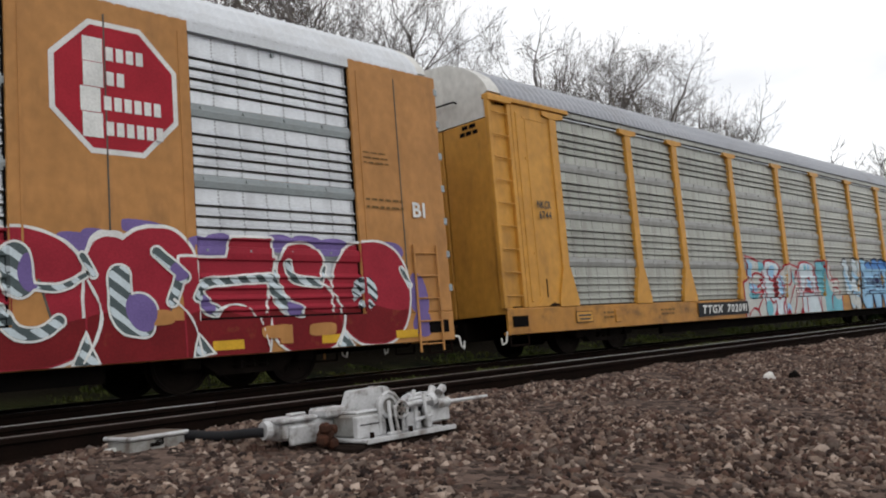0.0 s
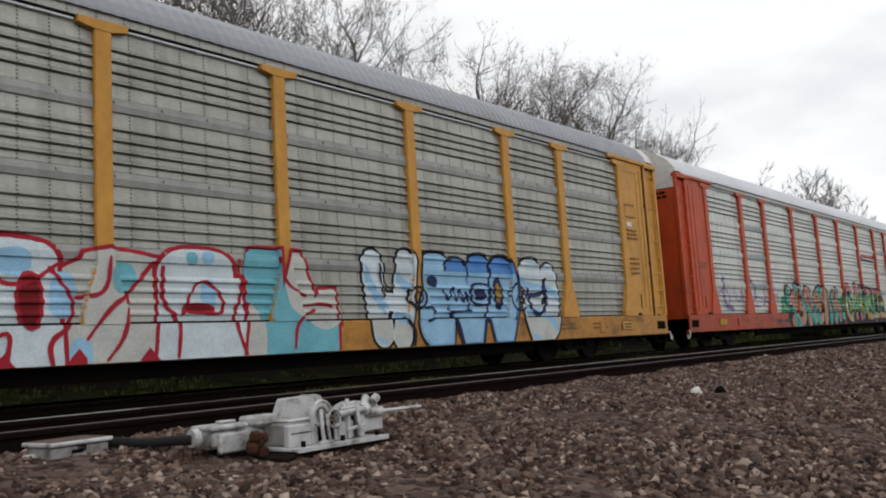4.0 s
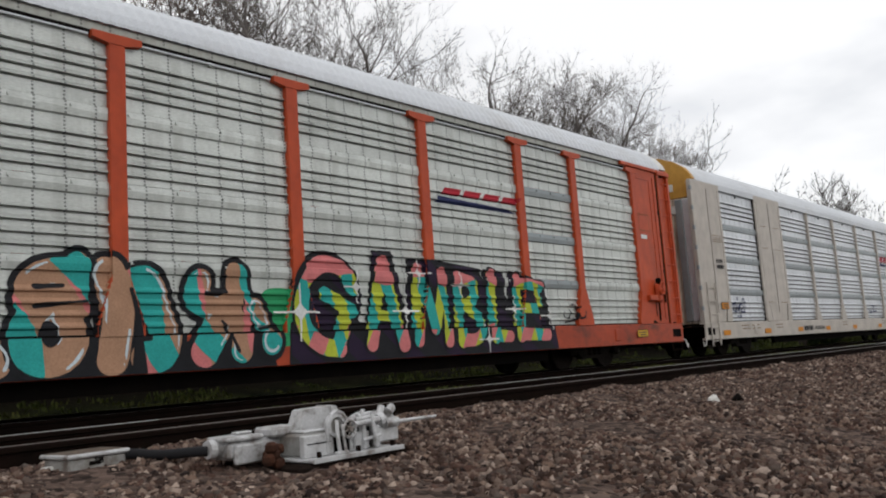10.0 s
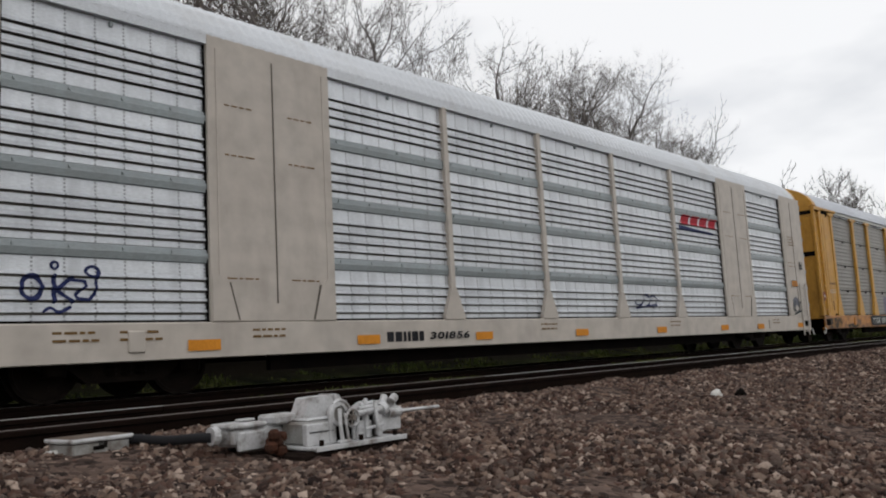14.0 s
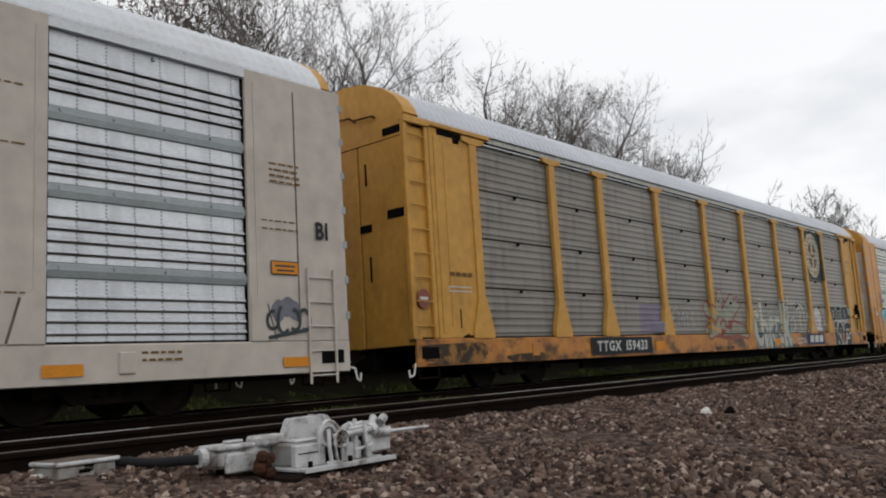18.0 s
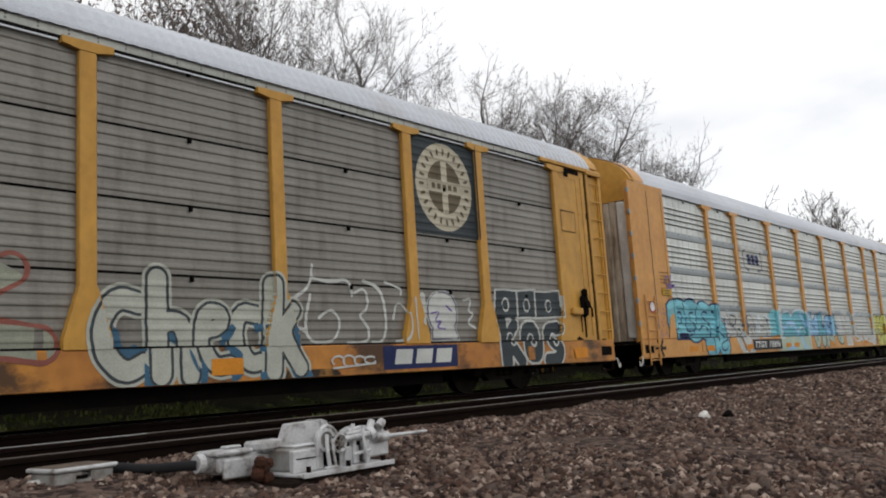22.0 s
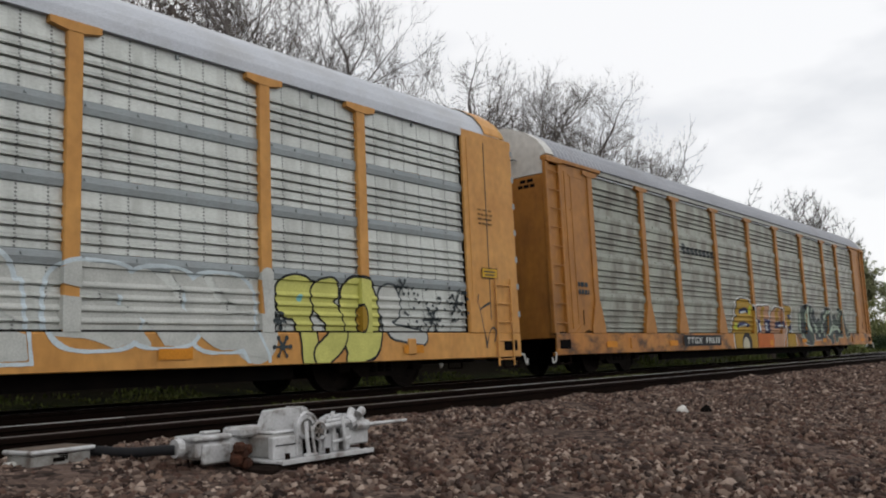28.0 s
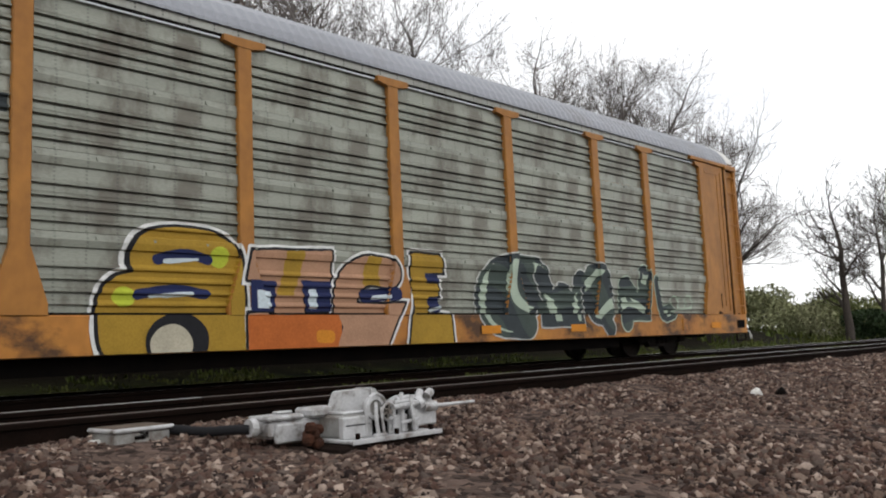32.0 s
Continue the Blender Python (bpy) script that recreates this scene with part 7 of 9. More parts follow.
# ochre car E
number_board(CAR_E, "E", "TTGX 715896", 7.05, 9.50, 0.54, 0.86, P_BLACK, P_WHITE, 7.2, 9.35, 0.08)
e_body = f_any(f_block([(1.52, 1.78), (2.0, 1.92), (2.6, 1.9), (2.6, 0.93), (1.8, 0.93), (1.95, 1.15), (1.72, 1.15)]), f_oval(1.95, 1.5, 0.42, 0.42, 3), f_oval(2.4, 1.45, 0.55, 0.50, 2.5), f_oval(3.1, 1.4, 0.52, 0.56, 2.4), f_oval(3.85, 1.4, 0.5, 0.52, 2.4), f_oval(4.55, 1.40, 0.45, 0.46, 2.4), f_block([(2.0, 0.93), (4.3, 0.93), (4.6, 1.4), (2.0, 1.4)]), f_oval(4.15, 0.75, 0.45, 0.34), f_oval(4.95, 1.05, 0.36, 0.34), f_oval(4.95, 0.68, 0.36, 0.28))
e_ink = f_any(f_line([(2.05, 1.9), (2.25, 1.65), (2.2, 1.25), (1.95, 1.15)], 0.045), f_line([(2.25, 1.6), (2.5, 1.65), (2.45, 1.35), (2.2, 1.3), (2.2, 1.0)], 0.045), f_line([(2.55, 1.85), (2.75, 1.5), (2.65, 1.2), (2.95, 1.05)], 0.05),
              f_line([(3.2, 1.62), (2.95, 1.6), (2.95, 1.42), (3.25, 1.3), (3.2, 1.12), (2.85, 1.12)], 0.045), f_line([(3.42, 1.8), (3.35, 1.3), (3.1, 1.0), (2.6, 0.98)], 0.045), f_line([(4.1, 1.62), (3.85, 1.68), (3.7, 1.5), (4.0, 1.4), (4.25, 1.25), (4.2, 1.0)], 0.05),
              f_line([(3.5, 1.15), (3.75, 1.3), (4.1, 1.15), (4.3, 0.8), (4.25, 0.5)], 0.05), f_line([(4.65, 1.75), (4.72, 1.4), (4.6, 1.2)], 0.045), f_line([(4.6, 1.1), (4.75, 1.0), (5.15, 1.0), (5.2, 0.85), (4.75, 0.8), (4.7, 0.6), (5.0, 0.55), (5.2, 0.7)], 0.045), f_oval(2.45, 1.02, 0.35, 0.06), f_oval(4.5, 1.66, 0.10, 0.05))
outlined(CAR_E, "E", e_body, (1.35, 5.45, 0.47, 2.1), P_NAVY, 0.045, [(None, P_CYAN), (f_bands(80, 0.62, 0.3, 0.2, 0.2), P_AQUA)], [(f_all(e_ink, f_fat(e_body, 0.02)), P_NAVY)], name="graffiti_piece", label="pale blue bubble graffiti with dark outlines", base=0.004)
spray(CAR_E, "E", "graffiti_star", [(f_any(*[f_line([(0.98, 0.70), (0.98 + 0.24 * math.cos(k * 1.047), 0.70 + 0.2 * math.sin(k * 1.047))], 0.06, 0) for k in range(6)], *[f_oval(0.98 + 0.24 * math.cos(k * 1.047), 0.70 + 0.2 * math.sin(k * 1.047), 0.05, 0.05) for k in range(6)]), P_BLACK)], (0.65, 1.3, 0.47, 0.96))
rnd_d = random.Random(9)
for i in range(26):
    x, z = rnd_d.uniform(0.95, 1.6), rnd_d.uniform(0.95, 1.75)
    lay(CAR_E, "E", "graffiti_dot", [(*oval(x, z, 0.025, 0.025, 8), P_PURPLE)], base=0.0002 * i)
emblem(CAR_E, "E", [(*rect(7.06, 8.95, 2.96, 3.74), P_FADED), (*stroke([(7.42, 3.62), (7.28, 3.62), (7.28, 3.08), (7.42, 3.08)], 0.05), P_NAVY), (*stroke([(8.62, 3.62), (8.76, 3.62), (8.76, 3.08), (8.62, 3.08)], 0.05), P_NAVY)]
    + [(*rect(7.55 + i * 0.34, 7.83 + i * 0.34, 3.20, 3.52, 0.02), P_NAVY) for i in range(3)] + [(*oval(x, 3.02, 0.05, 0.05, 10), P_NAVY) for x in (7.5, 7.64, 8.42, 8.56)], "dark blocks in brackets on a pale field")
E_FADED = [
    (f_any(f_oval(5.9, 1.35, 0.5, 0.30, 2.6), f_oval(6.2, 1.05, 0.35, 0.35), f_oval(6.55, 0.70, 0.42, 0.25), f_line([(5.5, 1.62), (5.75, 1.1), (6.3, 1.55)], 0.18)), (5.1, 7.0, 0.47, 1.8), [f_line([(5.55, 1.6), (5.8, 1.15), (6.25, 1.55), (5.75, 1.58)], 0.045), f_line([(6.2, 1.2), (6.5, 1.1), (6.25, 0.95), (6.5, 0.55)], 0.04)]),
    (f_any(f_oval(7.4, 1.35, 0.55, 0.32, 2.6), f_oval(7.25, 1.05, 0.4, 0.3), f_oval(7.05, 0.72, 0.25, 0.22)), (6.6, 8.1, 0.47, 1.8), [f_line([(6.95, 1.5), (7.2, 1.65), (7.45, 1.5), (7.55, 1.05)], 0.045), f_line([(6.9, 1.2), (7.2, 1.3), (7.3, 0.98)], 0.04)]),
    (f_any(f_oval(8.3, 1.25, 0.55, 0.34, 2.4),), (7.7, 8.95, 0.9, 1.8), [f_line([(7.8, 1.6), (8.0, 1.25), (8.4, 1.3), (8.55, 1.0)], 0.045), f_line([(8.3, 1.65), (8.6, 1.5), (8.75, 1.15)], 0.04)]),
]
for i, (body, span, lines) in enumerate(E_FADED):
    spray(CAR_E, "E", "graffiti_letter", [(f_all(body, f_bands(70, 0.5, 0.75, 0.3 * i, 0.2)), P_FADED), (f_any(*lines), P_SLATE), (f_rim(body, 0.04, 0.02), P_ICE)], span, "faded white graffiti letter", base=0.003 + 0.001 * i)
for k in range(10):
    x = 5.35 + 0.36 * k
    spray(CAR_E, "E", "graffiti_smoke", [(f_all(f_oval(x, 1.25, 0.16, 0.36, 2), f_bands(8 * k, 0.16, 0.5, 0.2 * k, 0.1)), P_GREYMIST)], (x - 0.2, x + 0.2, 0.97, 1.7), base=0.001)
e_wash = f_any(f_block([(8.85, 0.98), (9.6, 0.98), (9.7, 1.78), (8.95, 1.72)]), f_oval(9.25, 1.6, 0.38, 0.2))
spray(CAR_E, "E", "graffiti_letter", [(e_wash, P_AQUA), (f_all(f_line([(9.75, 0.98), (9.65, 1.4), (9.8, 1.75)], 0.28), f_fat(e_wash, 0.3)), P_ICE)], (8.7, 10.1, 0.6, 1.95), "pale blue sprayed block", base=0.004)
e_wash = f_any(f_block([(9.9, 0.46), (12.5, 0.46), (12.4, 1.65), (10.0, 1.55)]), f_oval(10.5, 1.5, 0.5, 0.25), f_oval(11.7, 1.6, 0.7, 0.22), f_block([(9.4, 0.46), (10.2, 0.46), (10.2, 0.85), (9.5, 0.9)]))
spray(CAR_E, "E", "graffiti_piece", [(e_wash, P_CYAN), (f_all(e_wash, lambda X, Z: Z - 0.92), P_SAGE), (f_all(f_fat(e_wash, -0.03), f_bands(75, 0.9, 0.22, 0.2, 0.3)), P_LTBLUE), (f_any(f_rim(e_wash, 0.05, 0.02), f_line([(10.7, 1.45), (10.9, 1.2), (11.2, 1.5)], 0.05), f_line([(11.5, 1.1), (11.9, 1.3), (12.2, 1.05)], 0.05)), P_ICE)], (9.3, 12.75, 0.47, 1.95), "washed-out pale blue graffiti", base=0.003, step=0.032)
E_WORD = [
    (f_any(f_line([(12.85, 1.55), (13.1, 1.0), (13.3, 0.62), (13.5, 1.2), (13.65, 1.5)], 0.42), f_block([(12.75, 1.0), (13.8, 1.0), (13.7, 1.5), (12.8, 1.5)])), (12.45, 14.0, 0.47, 1.85)),
    (f_any(f_oval(14.05, 1.55, 0.24, 0.24), f_line([(13.95, 1.5), (14.0, 0.75)], 0.42), f_line([(14.0, 1.15), (14.45, 1.1), (14.45, 0.7)], 0.36)), (13.65, 14.8, 0.47, 1.9)),
    (f_any(f_oval(14.95, 1.25, 0.45, 0.42, 2.4), f_line([(14.8, 0.95), (15.1, 0.75)], 0.3)), (14.4, 15.5, 0.47, 1.85)),
    (f_any(f_oval(15.6, 1.5, 0.22, 0.22), f_line([(15.55, 1.5), (15.7, 1.0), (16.05, 0.75), (16.3, 0.8)], 0.28)), (15.25, 16.65, 0.47, 1.85)),
]
for i, (body, span) in enumerate(E_WORD):
    mid = ((span[0] + span[1]) / 2, 1.15)
    outlined(CAR_E, "E", body, span, P_NAVY, 0.045, [(None, P_CYAN if i % 2 else P_LTBLUE), (lambda X, Z: Z - 0.93, P_SAGE)], [(f_any(f_line([(mid[0] - 0.2, 1.4), (mid[0], 1.15), (mid[0] + 0.15, 1.4)], 0.045), f_line([(mid[0] - 0.1, 1.0), (mid[0] + 0.1, 0.75)], 0.045)), P_NAVY)], base=0.005 + 0.002 * (i % 2))
E_PALE = [f_any(f_oval(17.0, 1.5, 0.42, 0.38), f_block([(16.9, 0.6), (17.6, 0.6), (17.5, 1.5), (16.9, 1.5)])), f_oval(18.4, 1.25, 0.60, 0.52, 3), f_oval(19.3, 1.25, 0.55, 0.50, 3), f_any(f_oval(20.2, 1.2, 0.55, 0.52, 3), f_line([(20.6, 0.9), (20.8, 0.55)], 0.3))]
for i, body in enumerate(E_PALE):
    spray(CAR_E, "E", "graffiti_letter", [(f_rim(body, 0.05, 0.03), P_ICE), (f_all(body, f_bands(60, 0.7, 0.8, 0.2 * i, 0.2)), P_FADED)], (16.3 + 1.05 * i, 18.2 + 1.05 * i, 0.5, 2.0), "faded white graffiti letter", base=0.003 + 0.001 * i)
E_LAST = [
    (f_any(f_oval(21.52, 1.46, 0.36, 0.32, 2.5), f_line([(21.55, 1.35), (21.72, 0.95), (21.76, 0.50)], 0.30), f_line([(21.75, 1.3), (21.85, 1.6)], 0.2)), P_PALE_YELLOW, (20.95, 22.1, 0.47, 1.95)),
    (f_any(f_line([(22.22, 1.60), (22.0, 1.55), (22.05, 1.35), (22.28, 1.2), (22.35, 0.85), (22.0, 0.60)], 0.36),), P_PALE_YELLOW, (21.65, 22.7, 0.47, 1.95)),
    (f_any(f_oval(22.85, 1.15, 0.44, 0.66, 2.6), f_line([(22.75, 0.7), (22.7, 0.5)], 0.4)), P_PALE_YELLOW, (22.25, 23.5, 0.47, 1.95)),
    (f_any(f_oval(23.55, 1.42, 0.26, 0.30, 2.5), f_line([(23.5, 1.3), (23.5, 0.95), (23.9, 0.9), (24.3, 0.85)], 0.24)), P_FADED, (23.1, 24.65, 0.6, 1.85)),
]
for i, (body, tone, span) in enumerate(E_LAST):
    outlined(CAR_E, "E", body, span, P_BLACK if i < 3 else P_SLATE, 0.035, [(None, tone)], [(f_oval(22.86, 1.15, 0.11, 0.24), P_BLACK), (f_oval(22.86, 1.15, 0.08, 0.20), P_GOLD)] if i == 2 else [(f_oval(21.6, 1.45, 0.06, 0.06), P_AQUA)] if i == 0 else [], base=0.005 + 0.002 * (i % 2))
rnd_d = random.Random(21)
for i in range(44):
    x, z = rnd_d.uniform(23.95, 25.6), rnd_d.uniform(1.0, 1.75)
    lay(CAR_E, "E", "graffiti_dot", [(*oval(x, z, 0.03, 0.03, 8), P_SLATE)], base=0.008 + 0.0002 * i)
for cx, cz, r in ((23.87, 1.71, 0.13), (24.65, 1.16, 0.22), (25.34, 1.47, 0.16), (21.18, 1.10, 0.12), (21.2, 0.72, 0.15)):
    spokes = [f_line([(cx, cz), (cx + r * math.cos(k * 1.047), cz + r * math.sin(k * 1.047))], 0.035, 0) for k in range(6)]
    spray(CAR_E, "E", "graffiti_star", [(f_any(*spokes, *[f_oval(cx + r * math.cos(k * 1.047), cz + r * math.sin(k * 1.047), 0.035, 0.035) for k in range(6)]), P_SLATE)], (cx - r - 0.08, cx + r + 0.08, cz - r - 0.08, cz + r + 0.08), base=0.016, step=0.02)
spray(CAR_E, "E", "graffiti_tag", [(f_any(f_line([(25.95, 1.65), (25.87, 1.16)], 0.04, 0), f_line([(26.3, 1.5), (25.9, 1.35), (26.1, 1.0), (26.16, 0.65)], 0.04), f_line([(26.16, 0.7), (26.3, 1.05), (26.5, 1.0), (26.4, 0.75)], 0.035)), P_SLATE)], (25.75, 26.65, 0.5, 1.75))
spray(CAR_E, "E", "graffiti_cloud", [(f_any(f_oval(20.75, 0.85, 0.38, 0.36), f_line([(20.95, 1.75), (21.0, 1.2)], 0.22)), P_FADED)], (20.3, 21.3, 0.47, 1.95), "faded white sprayed blob", base=0.002)
tag(CAR_E, "E", 1.6, 2.1, 2.2, 2.6, P_PURPLE, 0.05, 31, 2)
for x, z in ((1.35, 2.02), (26.08, 1.98)):
    warning_sign(CAR_E, "E", x, z, 0.5, 0.2, P_YELLOW_TAG)
for x in (2.6, 3.7, 6.6, 9.9, 10.7, 14.6, 19.2, 23.8):
    lay(CAR_E, "E", "reflector", [(*rect(x, x + 0.5, 0.58, 0.72), P_ORANGE_TAG)], "orange reflector strip", base=0.02)
bars(CAR_E, "E", 26.05, 3.3, 0.5, 4, P_DIM, 0.09, 0.03, 6)
bars(CAR_E, "E", 1.3, 2.6, 0.5, 4, P_DIM, 0.09, 0.03, 8)
lay(CAR_E, "E", "warning_disc", [(*oval(0.72, 1.72, 0.15, 0.15, 18), P_RED), (*oval(0.72, 1.72, 0.12, 0.12, 18), P_WHITE)], base=0.02)

# yellow car F
number_board(CAR_F, "old", "TTGX 991638", 6.50, 9.12, 0.58, 0.88, P_BLACK, P_FADED, 6.7, 9.0, 0.05)
for i in range(8):
    lay(CAR_F, "old", "emblem_block", [(*rect(7.05 + i * 0.29, 7.27 + i * 0.29, 3.18, 3.48 if i == 0 else 3.38), P_SLATE)], "dark worn painted block")
F_S = f_any(f_oval(11.42, 1.62, 0.72, 0.42, 2.3), f_oval(11.75, 1.55, 0.45, 0.42, 2.4), f_block([(10.32, 0.40), (12.25, 0.40), (12.22, 1.32), (10.95, 1.45)]), f_oval(11.0, 0.85, 0.72, 0.62, 2.6))
f_hole = f_any(f_line([(11.05, 1.62), (11.4, 1.72), (11.75, 1.64)], 0.13), f_line([(10.8, 1.18), (11.2, 1.26), (11.7, 1.2)], 0.13))
f_eye = f_oval(11.28, 0.60, 0.42, 0.36)
outlined(CAR_F, "old", F_S, (10.05, 12.5, 0.47, 2.3), P_BLACK, 0.04, [(None, P_GOLD), (f_any(f_oval(10.62, 1.15, 0.14, 0.12), f_oval(11.9, 1.68, 0.14, 0.14)), P_LIME)], [(f_hole, P_NAVY), (f_any(f_line([(11.15, 1.60), (11.6, 1.64)], 0.05), f_line([(10.95, 1.16), (11.5, 1.20)], 0.05)), P_ICE), (f_eye, P_BLACK), (f_oval(11.20, 0.56, 0.28, 0.26), P_CREAM)], P_WHITE, 0.005)
F_REST = [
    (f_any(f_block([(12.28, 1.40), (13.72, 1.38), (13.74, 1.86), (12.36, 1.80)]), f_block([(12.72, 0.40), (13.3, 0.40), (13.2, 1.5), (12.78, 1.5)]), f_block([(12.28, 0.40), (13.85, 0.40), (13.85, 0.95), (12.28, 0.95)])), (12.1, 14.05, 0.47, 2.05), P_TAN, P_ORANGE),
    (f_any(f_line([(14.82, 1.58), (14.3, 1.62), (13.98, 1.3), (14.0, 0.85), (14.5, 0.70)], 0.44), f_block([(13.75, 0.40), (14.7, 0.40), (15.1, 1.1), (14.0, 1.1)])), (13.5, 15.35, 0.47, 2.1), P_TAN, P_TAN),
    (f_any(f_block([(15.2, 0.40), (16.2, 0.40), (16.15, 0.92), (15.3, 0.95)]), f_block([(15.3, 0.6), (15.72, 0.6), (15.66, 1.9), (15.36, 1.9)]), f_block([(15.4, 1.62), (16.1, 1.62), (16.02, 1.92), (15.4, 1.92)]), f_block([(15.4, 1.22), (15.95, 1.24), (15.95, 1.44), (15.4, 1.44)])), (15.0, 16.4, 0.47, 2.1), P_GOLD, P_GOLD),
]
for i, (body, span, mt, low) in enumerate(F_REST):
    outlined(CAR_F, "old", body, span, P_BLACK, 0.04, [(None, mt), (lambda X, Z: Z - 0.93, low), (f_all(f_bands(20, 1.1, 0.3, 0.4 * i, 0.3), lambda X, Z: 1.2 - Z), P_GOLD)], [(f_oval(13.55, 0.62, 0.16, 0.09, 4), P_ORANGE_TAG)] if i == 0 else [], P_WHITE, 0.008 + 0.002 * i)
f_shade = f_any(f_block([(12.32, 0.98), (12.74, 0.98), (12.78, 1.40), (12.32, 1.40)]), f_block([(13.28, 0.98), (13.72, 0.98), (13.72, 1.42), (13.2, 1.42)]), f_line([(14.35, 1.22), (14.95, 1.25)], 0.2), f_block([(15.7, 0.98), (15.98, 0.98), (15.92, 1.2), (15.68, 1.2)]), f_block([(15.68, 1.45), (15.96, 1.46), (15.96, 1.6), (15.66, 1.6)]))
spray(CAR_F, "old", "graffiti_shadow", [(f_shade, P_NAVY), (f_any(f_block([(12.42, 1.02), (12.68, 1.02), (12.68, 1.26), (12.42, 1.26)]), f_block([(13.32, 1.02), (13.46, 1.02), (13.46, 1.30), (13.32, 1.30)]), f_line([(14.5, 1.19), (14.8, 1.21)], 0.07), f_line([(15.72, 1.0), (15.95, 1.05)], 0.05)), P_ICE)], (12.2, 16.1, 0.95, 1.7), base=0.022)
F_DARK = [
    (f_any(f_line([(18.6, 1.75), (17.6, 1.8), (17.05, 1.35), (17.2, 0.8), (18.2, 0.75)], 0.52), f_oval(18.0, 1.3, 0.7, 0.5)), (16.4, 19.1, 0.47, 2.35)),
    (f_any(f_line([(18.75, 1.7), (19.1, 0.9), (19.4, 1.5), (19.75, 0.85), (20.0, 1.6)], 0.42), f_block([(18.6, 0.7), (20.0, 0.7), (19.9, 1.2), (18.6, 1.2)])), (18.3, 20.4, 0.5, 2.1)),
    (f_any(f_oval(20.6, 1.35, 0.55, 0.62, 2.6), f_line([(20.6, 1.0), (20.9, 0.65)], 0.35)), (19.85, 21.4, 0.5, 2.15)),
    (f_any(f_line([(21.55, 0.8), (21.6, 1.75), (22.3, 0.9), (22.45, 1.8)], 0.42), f_block([(21.4, 0.8), (22.5, 0.8), (22.5, 1.3), (21.4, 1.3)])), (21.05, 22.85, 0.5, 2.15)),
    (f_any(f_line([(22.9, 1.65), (23.0, 0.9), (23.5, 1.0)], 0.34),), (22.5, 23.9, 0.5, 1.95)),
]
for i, (body, span) in enumerate(F_DARK):
    mist = f_all(f_fat(body, -0.10), f_bands(35 + 25 * i, 0.9, 0.26, 0.3 * i, 0.4))
    outlined(CAR_F, "old", body, span, P_FADED if i < 3 else P_SAGE, 0.03, [(None, P_PINE), (f_bands(70, 0.9, 0.5, 0.4 * i, 0.3), P_SLATE)], [(mist, P_SAGE)], base=0.005 + 0.0025 * (i % 3))
tag(CAR_F, "old", 23.5, 24.5, 1.0, 1.4, P_SAGE, 0.04, 35, 3)
bars(CAR_F, "old", 1.12, 1.98, 0.46, 2, P_SLATE, 0.17, 0.10, 1)
for x in (2.2, 5.6, 16.9, 19.5, 25.3):
    lay(CAR_F, "old", "reflector", [(*rect(x, x + 0.5, 0.60, 0.74), P_ORANGE_TAG)], "orange reflector strip", base=0.02)

